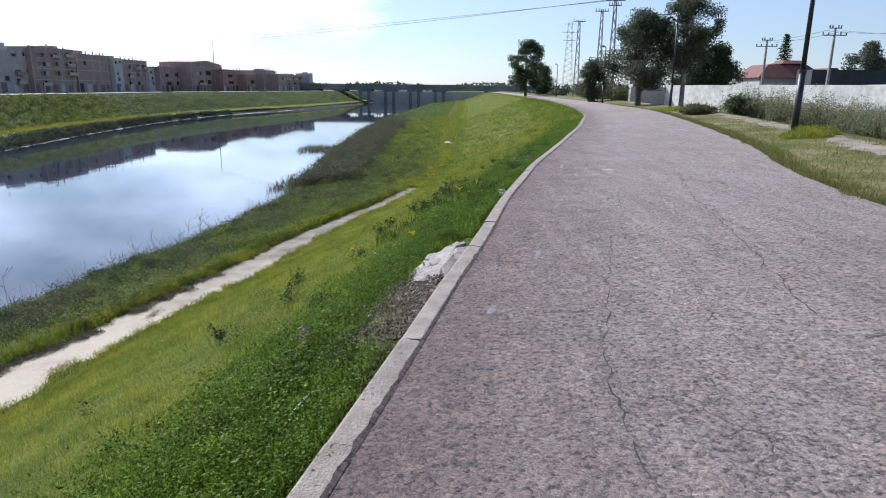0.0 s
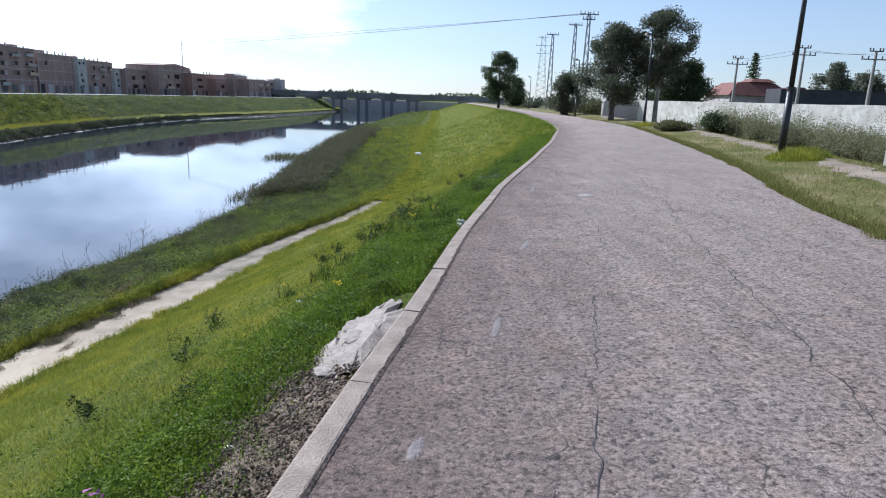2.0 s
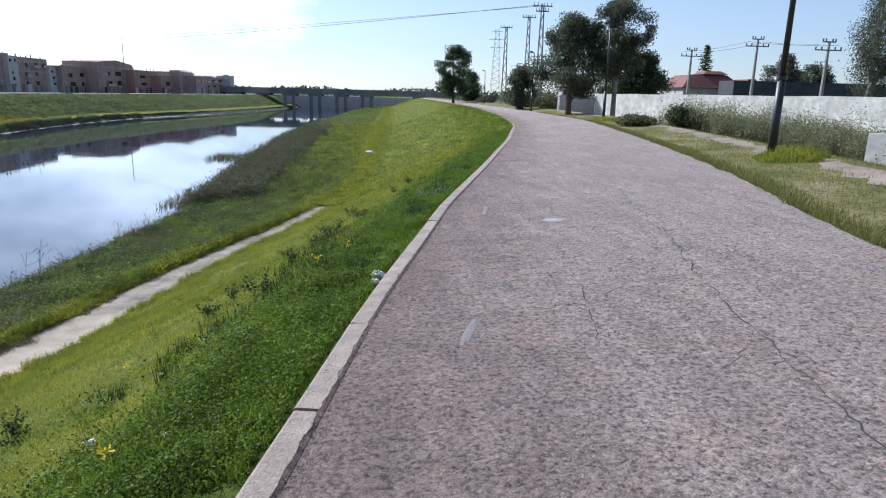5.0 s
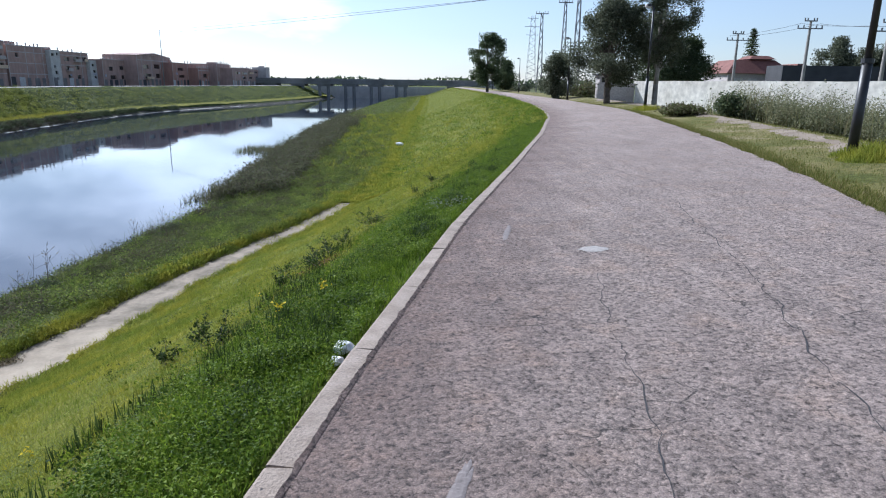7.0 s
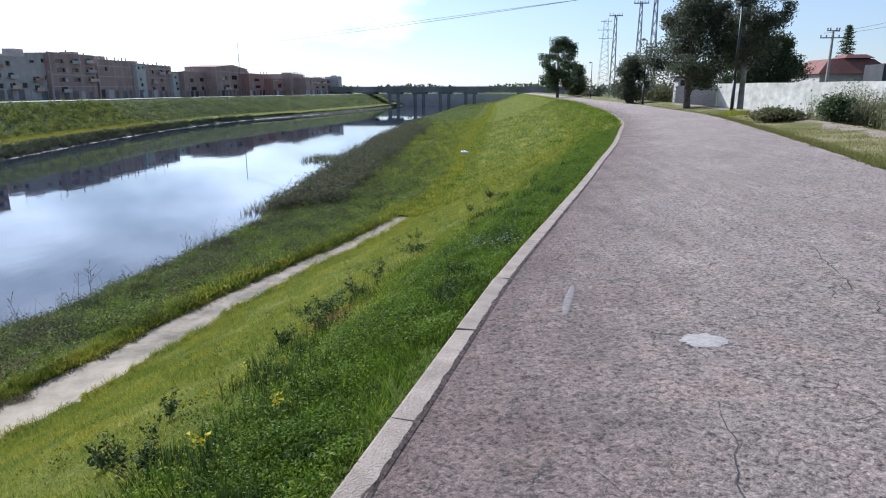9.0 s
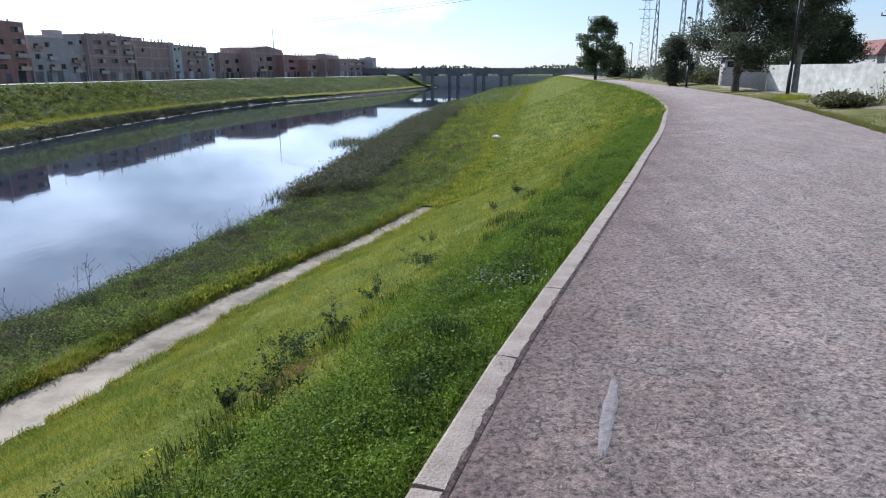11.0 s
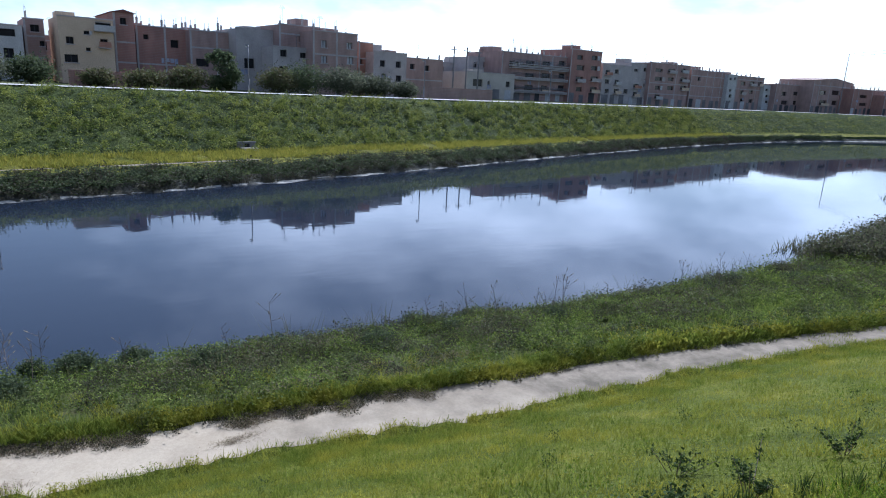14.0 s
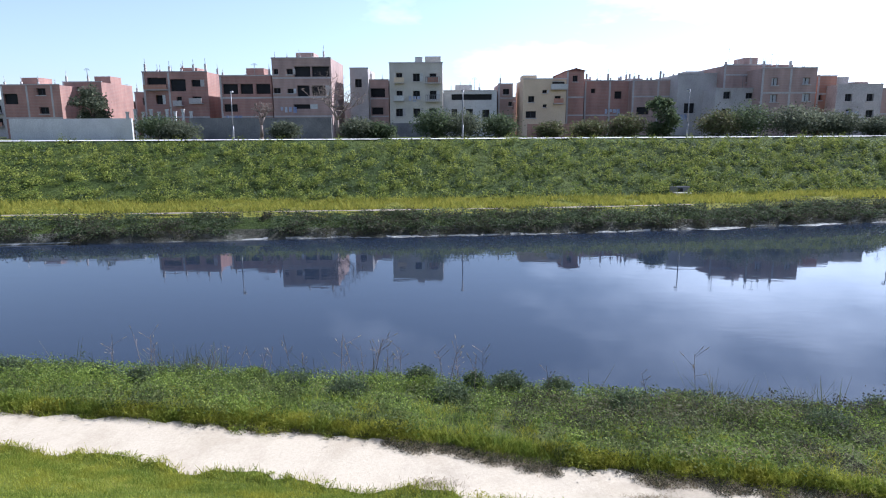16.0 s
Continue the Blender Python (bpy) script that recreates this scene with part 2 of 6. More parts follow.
path_dirt = make_path()
sand_dirt = plain("sandy_dirt", (0.16, 0.122, 0.086), (0.29, 0.235, 0.175), 1.0, 0.95, 0.6, 25.0)
soil = plain("dry_soil", (0.065, 0.046, 0.033), (0.26, 0.195, 0.14), 18.0, 0.95, 1.0, 45.0)
kerb_stone = plain("kerb_concrete", (0.22, 0.175, 0.138), (0.37, 0.305, 0.25), 5.0, 0.9, 0.9, 85.0)
spilt_concrete = plain("spilt_concrete", (0.25, 0.208, 0.18), (0.38, 0.33, 0.288), 7.0, 0.95, 0.5, 30.0)
smear_grey = plain("smear_grey", (0.15, 0.127, 0.12), (0.215, 0.187, 0.178), 14.0, 0.85, 0.6, 50.0)
pale_patch = plain("pale_patch", (0.26, 0.238, 0.222), (0.34, 0.315, 0.29), 6.0, 0.9, 0.5, 40.0)
crack_dark = plain("crack_fill", (0.03, 0.028, 0.03), (0.055, 0.05, 0.05), 8.0)
brick_red = make_brick("brick_red", (0.43, 0.23, 0.185), (0.40, 0.32, 0.29))
brick_brown = make_brick("brick_brown", (0.45, 0.305, 0.265), (0.44, 0.36, 0.335))
brick_orange = make_brick("brick_orange", (0.50, 0.25, 0.17), (0.42, 0.33, 0.29))
cement_grey = plain("cement_grey", (0.37, 0.335, 0.32), (0.52, 0.475, 0.455), 0.5, 0.9, 0.3, 9.0)
cream_render = plain("cream_render", (0.44, 0.40, 0.345), (0.58, 0.53, 0.46), 0.4, 0.9, 0.3, 9.0)
cream_yellow = plain("cream_yellow", (0.55, 0.42, 0.29), (0.66, 0.52, 0.37), 0.4, 0.9, 0.3, 9.0)
white_render = plain("white_render", (0.44, 0.43, 0.42), (0.60, 0.59, 0.57), 0.5, 0.9, 0.3, 9.0)
whitewash = plain("whitewash", (0.56, 0.525, 0.465), (0.80, 0.77, 0.70), 0.7, 0.9, 0.3, 2.2)
# matt near-black: the shade inside unlit openings, put into the colour
unlit_opening = plain("dark_opening", (0.010, 0.010, 0.012), (0.022, 0.022, 0.025), 0.8, 0.95)
wet_stones = plain("wet_stones", (0.16, 0.155, 0.14), (0.48, 0.47, 0.44), 2.5, 0.8, 0.8, 7.0)
old_block = plain("old_blockwork", (0.13, 0.125, 0.13), (0.25, 0.235, 0.23), 0.5, 0.95, 0.5, 7.0)
pane_glass = plain("window_pane", (0.02, 0.022, 0.026), (0.035, 0.037, 0.042), 0.8, 0.12, 0.02)
laundry = plain("laundry_cloth", (0.12, 0.16, 0.34), (0.6, 0.6, 0.62), 0.9, 0.9, 0.2, 4.0)
shutter_mat = plain("pale_shutter", (0.42, 0.42, 0.42), (0.55, 0.55, 0.56), 2.0, 0.6)
roof_tile = plain("roof_tile", (0.15, 0.058, 0.045), (0.225, 0.095, 0.075), 1.2, 0.85, 0.6, 6.0)
dark_sheet = plain("dark_sheet", (0.035, 0.036, 0.042), (0.062, 0.063, 0.07), 0.6, 0.85)
far_concrete = plain("bridge_concrete", (0.16, 0.16, 0.16), (0.28, 0.28, 0.28), 0.15, 0.9, 0.3, 2.0)
far_road_mat = plain("far_road_kerb", (0.5, 0.48, 0.46), (0.66, 0.64, 0.62), 0.5, 0.9, 0.3, 6.0)
black_paint = plain("black_paint", (0.012, 0.012, 0.014), (0.03, 0.03, 0.032), 4.0, 0.45, 0.2)
steel = plain("galvanised_steel", (0.16, 0.16, 0.165), (0.26, 0.26, 0.27), 1.0, 0.6, 0.2, 20.0, 0.6)
pole_concrete = plain("pole_concrete", (0.28, 0.26, 0.24), (0.40, 0.37, 0.34), 2.0)
lamp_glass = plain("lamp_glass", (0.5, 0.5, 0.5), (0.62, 0.62, 0.6), 3.0, 0.25)
cable_black = plain("cable_black", (0.03, 0.03, 0.03), (0.06, 0.06, 0.06), 2.0)
bark = plain("bark", (0.07, 0.055, 0.045), (0.18, 0.15, 0.12), 3.0, 0.95, 0.9, 14.0, size=0.04)
dry_straw = plain("dry_straw", (0.20, 0.16, 0.11), (0.36, 0.30, 0.21), 6.0)
pale_bark = plain("pale_bark", (0.20, 0.17, 0.14), (0.40, 0.36, 0.31), 2.0, 0.9, 0.6, 14.0)
twig_grey = plain("twig_grey", (0.16, 0.12, 0.10), (0.28, 0.21, 0.17), 3.0)
weed_leaf = leafy("weed_leaf", [(0.025, 0.042, 0.014), (0.045, 0.072, 0.02), (0.08, 0.115, 0.034)], 0.28)
gum_leaf = leafy("gum_leaf", [(0.058, 0.068, 0.044), (0.108, 0.12, 0.078), (0.19, 0.20, 0.13)], 0.42)
dark_leaf = leafy("dark_leaf", [(0.05, 0.07, 0.036), (0.085, 0.11, 0.055), (0.13, 0.155, 0.078)], 0.42)
scrub_leaf = leafy("scrub_leaf", [(0.11, 0.12, 0.065), (0.20, 0.21, 0.115), (0.32, 0.31, 0.19)], 0.42)
reed_leaf = leafy("reed_leaf", [(0.17, 0.16, 0.08), (0.30, 0.26, 0.15), (0.19, 0.22, 0.08)], 0.42)
brush_leaf = leafy("brush_leaf", [(0.075, 0.072, 0.036), (0.15, 0.135, 0.075), (0.115, 0.15, 0.048)], 0.35)
grass_leaf = leafy("grass_leaf", [(0.095, 0.135, 0.02), (0.18, 0.225, 0.032), (0.28, 0.31, 0.056)], 0.42, 0.6, 1.1, [(0.195, 0.205, 0.026), (0.315, 0.305, 0.036), (0.41, 0.385, 0.07)])
lush_leaf = leafy("lush_leaf", [(0.056, 0.10, 0.010), (0.128, 0.20, 0.017), (0.24, 0.31, 0.032)], 0.45, 0.5, 2.2, [(0.036, 0.07, 0.009), (0.086, 0.145, 0.014), (0.175, 0.238, 0.026)])
shore_leaf = leafy("shore_leaf", [(0.095, 0.145, 0.028), (0.18, 0.24, 0.042), (0.28, 0.33, 0.07)], 0.4, 0.6, 1.3, [(0.045, 0.062, 0.022), (0.085, 0.105, 0.04), (0.125, 0.125, 0.05)])
far_leaf = leafy("far_leaf", [(0.20, 0.235, 0.045), (0.30, 0.325, 0.06), (0.38, 0.385, 0.10)], 0.28, 0.65, 0.9, [(0.08, 0.11, 0.026), (0.14, 0.17, 0.034), (0.19, 0.21, 0.05)])
verge_leaf = leafy("verge_leaf", [(0.095, 0.112, 0.024), (0.165, 0.172, 0.042), (0.25, 0.215, 0.09)], 0.4)
bramble_leaf = leafy("bramble_leaf", [(0.036, 0.036, 0.025), (0.092, 0.078, 0.056), (0.07, 0.09, 0.036)], 0.3)
thicket_leaf = leafy("thicket_leaf", [(0.06, 0.062, 0.04), (0.135, 0.125, 0.082), (0.105, 0.13, 0.055)], 0.4)
dry_leaf = leafy("dry_leaf", [(0.17, 0.13, 0.085), (0.29, 0.23, 0.155), (0.22, 0.20, 0.10)], 0.3)
berm_leaf = leafy("berm_leaf", [(0.17, 0.19, 0.035), (0.28, 0.275, 0.05), (0.39, 0.345, 0.07)], 0.4)
pale_leaf = leafy("pale_leaf", [(0.24, 0.27, 0.18), (0.36, 0.39, 0.29), (0.14, 0.18, 0.08)], 0.3)
rust_leaf = leafy("rust_leaf", [(0.16, 0.085, 0.03), (0.24, 0.14, 0.05), (0.12, 0.08, 0.03)], 0.3)
flower_yellow = leafy("flower_yellow", [(0.55, 0.42, 0.02), (0.7, 0.55, 0.03)], 0.3)
flower_pink = leafy("flower_pink", [(0.35, 0.10, 0.30), (0.5, 0.2, 0.42)], 0.3)
litter_white = plain("litter_white", (0.6, 0.62, 0.6), (0.8, 0.8, 0.78), 9.0, 0.5)


# ---- building helpers ----
def thing(name, label, category, group="", at=(0, 0, 0), kind=""):
    ob = new(name)
    ob.location = at
    return tagged(ob, label, category, group, kind)


def link_mesh(name, me, material, parent=None, label=""):
    me.materials.append(material)
    ob = new(name, me)
    if parent:
        ob.parent = parent
    if label:
        ob["label"] = label
    return ob


def part(name, bm, material, parent=None, label="", smooth=False):
    me = bpy.data.meshes.new(name)
    bmesh.ops.recalc_face_normals(bm, faces=bm.faces)
    bm.to_mesh(me)
    bm.free()
    if smooth:
        me.polygons.foreach_set("use_smooth", [True] * len(me.polygons))
    return link_mesh(name, me, material, parent, label)


def soup(name, verts, faces, material, parent=None, label="", smooth=False):
    """One mesh from arrays: verts (n, 3), faces (m, 3 or 4)."""
    verts, faces = np.asarray(verts, dtype=np.float32), np.asarray(faces, dtype=np.int32)
    me = bpy.data.meshes.new(name)
    k = faces.shape[1]
    me.vertices.add(len(verts))
    me.vertices.foreach_set("co", verts.ravel())
    me.loops.add(faces.size)
    me.loops.foreach_set("vertex_index", faces.ravel())
    me.polygons.add(len(faces))
    me.polygons.foreach_set("loop_start", np.arange(0, faces.size, k, dtype=np.int32))
    if smooth:
        me.polygons.foreach_set("use_smooth", np.ones(len(faces), dtype=bool))
    me.update(calc_edges=True)
    return link_mesh(name, me, material, parent, label)


def box(bm, x0, y0, z0, x1, y1, z1):
    v = [bm.verts.new((x, y, z)) for z in (z0, z1) for y in (y0, y1) for x in (x0, x1)]
    for f in ((0, 1, 3, 2), (4, 6, 7, 5), (0, 4, 5, 1), (2, 3, 7, 6), (0, 2, 6, 4), (1, 5, 7, 3)):
        bm.faces.new([v[i] for i in f])


def rod(bm, a, b, r0, r1=None, n=8):
    a, b = Vector(a), Vector(b)
    r1 = r0 if r1 is None else r1
    q = (b - a).to_track_quat("Z", "Y").to_matrix()
    rings = [[bm.verts.new(p + q @ Vector((r * math.cos(2 * math.pi * i / n), r * math.sin(2 * math.pi * i / n), 0))) for i in range(n)] for p, r in ((a, r0), (b, r1))]
    for i in range(n):
        bm.faces.new((rings[0][i], rings[0][(i + 1) % n], rings[1][(i + 1) % n], rings[1][i]))
    bm.faces.new(rings[0][::-1])
    bm.faces.new(rings[1])


def boxed(name, dims, material, parent, label=""):
    bm = bmesh.new()
    box(bm, *dims)
    return part(name, bm, material, parent, label)


def line(*keys):
    """A smooth curve through (y, x) keys, as a function of y."""
    ys, xs = np.array([k[0] for k in keys], float), np.array([k[1] for k in keys], float)
    d = np.diff(xs) / np.diff(ys)
    m = np.concatenate(([d[0]], (d[1:] * np.diff(ys)[:-1] + d[:-1] * np.diff(ys)[1:]) / (ys[2:] - ys[:-2]), [d[-1]]))

    def at(y):
        y = np.asarray(y, float)
        i = np.clip(np.searchsorted(ys, y) - 1, 0, len(ys) - 2)
        h = ys[i + 1] - ys[i]
        s = np.clip((y - ys[i]) / h, 0, 1)
        return (2 * s**3 - 3 * s**2 + 1) * xs[i] + (s**3 - 2 * s**2 + s) * h * m[i] + (-2 * s**3 + 3 * s**2) * xs[i + 1] + (s**3 - s**2) * h * m[i + 1]

    return at


# ---- plan: lines along the river, x as a function of y ----
WATER = -5.45
kerb_x = line((-60, -12), (-20, -4.6), (-8, -2.27), (1.6, -0.655), (2.7, -0.455), (3.9, -0.25), (5.5, 0.055), (8.1, 0.49), (10, 0.885), (12.2, 1.34), (14.3, 1.86), (18.3, 2.85), (20, 3.25), (25, 4.45), (31.6, 5.85), (36, 6.75), (46, 8.15), (71, 10.2), (110, 11.6), (160, 12.3), (320, 12))
edge_x = line((-60, -6.5), (-20, 0.2), (0, 3.5), (6.6, 4.4), (9.2, 4.85), (12, 5.65), (13.5, 6.1), (18.8, 7.4), (29.7, 9.7), (37.7, 11.2), (54, 12.7), (100, 14.3), (160, 15.2), (320, 15))
foot_in = line((-60, -14), (-20, -11.3), (-5, -9.9), (2.7, -9.1), (8, -8.0), (11, -7.45), (14, -6.9), (16.5, -6.2), (20.5, -5.5), (24, -4.8), (31, -2.95), (45, -1.3), (61, -1.2), (100, -0.8), (160, 0), (320, 0))
foot_out = line((-60, -16), (-20, -13), (-5, -11.2), (2.7, -10.2), (10, -9.0), (13, -8.2), (15.3, -7.7), (18.5, -6.85), (21, -6.4), (24, -5.6), (31, -3.65), (45, -1.9), (61, -1.8), (100, -1.6), (160, -1), (320, -1))
near_x = line((-60, -20), (-20, -17.6), (0, -16), (12, -14.7), (19.5, -13.2), (29, -11.7), (40, -11), (55, -11.9), (68, -12.9), (98, -14.5), (140, -16.0), (180, -16.2), (230, -15.3), (320, -14))
far_x = line((-120, -32), (-60, -33), (-15, -35), (0, -36.8), (20, -38.8), (40, -42.5), (69, -49), (98, -54.5), (145, -58), (210, -47.5), (278, -42), (320, -41))
toe_x = line((-120, -44), (-40, -45), (0, -45.5), (27, -47.6), (47, -51), (93, -58), (145, -61.5), (210, -52), (280, -46), (320, -45))
top_x = line((-120, -57.5), (-60, -58.5), (0, -59.3), (30, -60.3), (60, -62.3), (90, -65.5), (120, -67.5), (150, -68.5), (200, -63), (280, -55), (320, -54))
FOOT = -3.85


def profile(y):
    """Key points of the ground across the river at y: arrays of x and z, from the far side to the road side."""
    k, e, fi, fo, n, f, toe, top = (np.asarray(c(y)) for c in (kerb_x, edge_x, foot_in, foot_out, near_x, far_x, toe_x, top_x))
    o = np.zeros_like(k)
    w = k - 0.13 - fi
    cols = [
        (o - 2500, o - 0.4), (top - 14, o - 0.4), (top - 5, o - 0.18), (top, o - 0.16), (top + 0.4, o - 0.2), (top * 0.5 + toe * 0.5, o - 2.15), (toe, o - 4.15), (toe * 0.35 + f * 0.65 + 0.1, o - 4.5),
        (f - 0.9, o - 4.95), (f + 0.25, o + WATER - 0.06), (f + 6, o + WATER - 1.2), (n - 4, o + WATER - 1.2), (n - 0.1, o + WATER - 0.08), (n + 1.0, o - 5.0), (fo * 0.5 + n * 0.5, o - 4.45), (fo - 0.4, o - 3.9 + 0.13 * np.clip((40 - np.asarray(y, float)) / 8, 0, 1)), (fo - 0.06, o + FOOT), (fi + 0.2, o + FOOT),
        (fi + w * 0.12, o - 3.55), (fi + w * 0.4, o - 2.45), (fi + w * 0.7, o - 1.22), (fi + w * 0.91, o - 0.24), (k - 0.13, o - 0.05), (k, o - 0.06),
        (e, 0.055 * (e - k) - 0.06), (e + 0.5, 0.055 * (e - k) + 0.0), (e + 2.4, o + 0.40), (e + 7.5, o - 0.35), (e + 40, o - 0.3), (o + 2500, o - 0.3)]
    return np.array([c[0] for c in cols]), np.array([c[1] for c in cols])


DENSE = np.arange(-60, 320.01, 0.5)
PX, PZ = profile(DENSE)


def across(col, y):
    """x and z of the key line col (may lie between two lines) at y."""
    col, y = np.asarray(col, float), np.asarray(y, float)
    c0 = np.clip(col.astype(int), 0, len(PX) - 2)
    s = col - c0
    r = np.clip((y + 60) / 0.5, 0, len(DENSE) - 1.001)
    r0 = r.astype(int)
    q = r - r0

    def pick(a):
        lo = a[c0, r0] * (1 - q) + a[c0, r0 + 1] * q
        hi = a[c0 + 1, r0] * (1 - q) + a[c0 + 1, r0 + 1] * q
        return lo * (1 - s) + hi * s

    return pick(PX), pick(PZ)


def ground_z(x, y):
    i = int(np.clip((y + 60) / 0.5, 0, len(DENSE) - 1))
    return float(np.interp(x, PX[:, i], PZ[:, i]))


# ---- ground: one sheet to the horizon ----
ROWS = np.concatenate((np.array([-2500.0, -600, -200, -120, -90]), np.arange(-60, 0, 3.0), np.arange(0, 40, 0.4), np.arange(40, 90, 1.0), np.arange(90, 321, 5.0), np.array([330.0, 345, 400, 600, 1000, 2500])))
STEPS = [1, 2, 2, 2, 1, 8, 8, 4, 4, 3, 2, 2, 2, 4, 6, 5, 3, 2, 3, 8, 8, 8, 4, 1, 6, 3, 5, 6, 4, 1]
gx, gz = [], []
px, pz = profile(np.clip(ROWS, -60, 320))
cols, mats = [], []
KIND = {0: 6, 1: 6, 2: 6, 3: 2, 4: 2, 5: 2, 6: 3, 7: 2, 8: 4, 9: 4, 10: 4, 11: 4, 12: 4, 13: 1, 14: 1, 15: 0, 16: 0, 21: 7, 22: 7, 23: 6, 24: 5, 25: 5, 26: 5, 27: 6, 28: 6}
for c in range(len(px) - 1):
    for s in range(STEPS[c]):
        u = s / STEPS[c]
        gx.append(px[c] * (1 - u) + px[c + 1] * u)
        gz.append(pz[c] * (1 - u) + pz[c + 1] * u)
        mats.append(KIND.get(c, 0))
gx.append(px[-1]), gz.append(pz[-1])
gx, gz = np.array(gx), np.array(gz)
gy = np.broadcast_to(ROWS, gx.shape)
gz[:, ROWS > 325] = np.where(np.abs(gx[:, ROWS > 325]) < 2000, -0.3, gz[:, ROWS > 325])
lump = np.array([[noise.noise((x * 0.9, y * 0.9, 0.0)) + 0.5 * noise.noise((x * 2.7, y * 2.7, 5.0)) if abs(x) < 90 and abs(y) < 330 else 0.0 for x, y in zip(rx_, ROWS)] for rx_ in gx])
weight = np.array([0.0 if k == 6 or m_ == 0 else 0.07 for m_, k in zip([1] + mats, mats + [6])])
weight[[i for i, k in enumerate(mats) if k in (2, 3)]] = 0.22
weight[[i for i, k in enumerate(mats) if k == 4]] = 0.14
first_kerb = sum(STEPS[:22])
weight[first_kerb - 2:first_kerb + 8] = 0.0
first_foot = sum(STEPS[:15])
weight[first_foot + 3:first_foot + 12] = 0.003
first_track = sum(STEPS[:25])
weight[first_track - 2:first_track + 12] = 0.01
gz = gz + lump * weight[:, None]
nc, nr = gx.shape
verts = np.stack((gx, gy, gz), axis=-1).reshape(-1, 3)
ii, jj = np.meshgrid(np.arange(nc - 1), np.arange(nr - 1), indexing="ij")
quads = np.stack((ii * nr + jj, (ii + 1) * nr + jj, (ii + 1) * nr + jj + 1, ii * nr + jj + 1), axis=-1).reshape(-1, 4)
ground = soup("ground", verts, quads, slope_turf, smooth=True)
tagged(ground, "grassy river banks with mud edges and flat land beyond", "ground", kind="structure")
for m_ in (shore_turf, far_turf, berm_turf, mud, verge_turf, plain_turf, lush_turf):
    ground.data.materials.append(m_)
ground.data.polygons.foreach_set("material_index", np.repeat(np.array(mats, dtype=np.int32), nr - 1))


def strip(name, material, ys, left, right, zl, zr, n=1, lift=0.0, kind="structure", label="", category="", thick=0.0):
    """A sheet between two lines along y."""
    us = np.linspace(0, 1, n + 1)
    x = left[None] * (1 - us[:, None]) + right[None] * us[:, None]
    z = zl[None] * (1 - us[:, None]) + zr[None] * us[:, None] + lift
    y = np.broadcast_to(ys, x.shape)
    v = np.stack((x, y, z), axis=-1).reshape(-1, 3)
    r = len(ys)
    a, b = np.meshgrid(np.arange(n), np.arange(r - 1), indexing="ij")
    f = np.stack((a * r + b, (a + 1) * r + b, (a + 1) * r + b + 1, a * r + b + 1), axis=-1).reshape(-1, 4)
    ob = soup(name, v, f, material, smooth=True)
    return tagged(ob, label, category, kind=kind)


ry_ = np.concatenate((np.arange(-60, 0, 2.0), np.arange(0, 60, 0.3), np.arange(60, 321, 4.0)))
ragged = np.array([0.07 * noise.noise((0, y * 0.9, 3)) + 0.05 * noise.noise((0, y * 4.0, 9)) for y in ry_])
road = strip("road", asphalt, ry_, kerb_x(ry_), edge_x(ry_) + ragged, 0 * ry_ - 0.002, 0.055 * (edge_x(ry_) - kerb_x(ry_)) - 0.002, 6, label="worn pinkish grey asphalt path with fine cracks", category="road")
uvs = road.data.uv_layers.new(name="from_kerb")
spot = np.empty(len(road.data.vertices) * 3, np.float32)
road.data.vertices.foreach_get("co", spot)
spot = spot.reshape(-1, 3)
where = np.empty(len(road.data.loops), np.int32)
road.data.loops.foreach_get("vertex_index", where)
from_kerb = np.stack((spot[:, 0] - kerb_x(spot[:, 1]), spot[:, 1]), -1).astype(np.float32)
uvs.data.foreach_set("uv", from_kerb[where].ravel())
ly = np.arange(0.0, 24.0, 0.025)
lap = np.array([0.003 + 0.016 * max(0.0, 0.4 + noise.noise((2.0, y * 9.0, 1))) + 0.008 * noise.noise((5.0, y * 31.0, 1)) for y in ly])
strip("asphalt_lip", asphalt, ly, kerb_x(ly) - lap, kerb_x(ly) + 0.012, 0 * ly + 0.0145, 0 * ly + 0.002, 2, label="ragged asphalt edge lapping onto the kerb", category="road")
wy = np.concatenate((np.array([-2500.0, -400, -120]), np.arange(-60, 361, 20.0)))
wl, wr = far_x(np.clip(wy, -60, 320)) - 1.5, near_x(np.clip(wy, -60, 320)) + 1.0
tagged(strip("water", water_mat, wy, wl, wr, 0 * wy + WATER, 0 * wy + WATER, 1, label="still dark river water mirroring the sky", category="river"), kind="structure")
fy = np.arange(-30, 44, 0.12)
wob = np.array([noise.noise((2.0, y * 0.7, 0)) * 0.32 + noise.noise((7.0, y * 1.9, 0)) * 0.2 + noise.noise((7.0, y * 5.0, 0)) * 0.1 for y in fy])
wob2 = np.array([noise.noise((12.0, y * 0.8, 0)) * 0.25 + noise.noise((17.0, y * 2.1, 0)) * 0.18 + noise.noise((17.0, y * 5.0, 0)) * 0.1 for y in fy])
fade = np.clip((44 - fy) / 12, 0.02, 1)
tame = np.clip((foot_in(fy) - foot_out(fy)) / 1.3, 0.6, 1.0)
mid_f = (foot_in(fy) + foot_out(fy)) / 2
strip("footpath", path_dirt, fy, mid_f + (foot_out(fy) - mid_f + wob * tame) * fade, mid_f + (foot_in(fy) - mid_f + wob2 * tame) * fade, 0 * fy + FOOT, 0 * fy + FOOT, 4, 0.005, label="pale trodden dirt footpath along the bank", category="footpath")
ty = np.arange(-120, 321, 4.0)
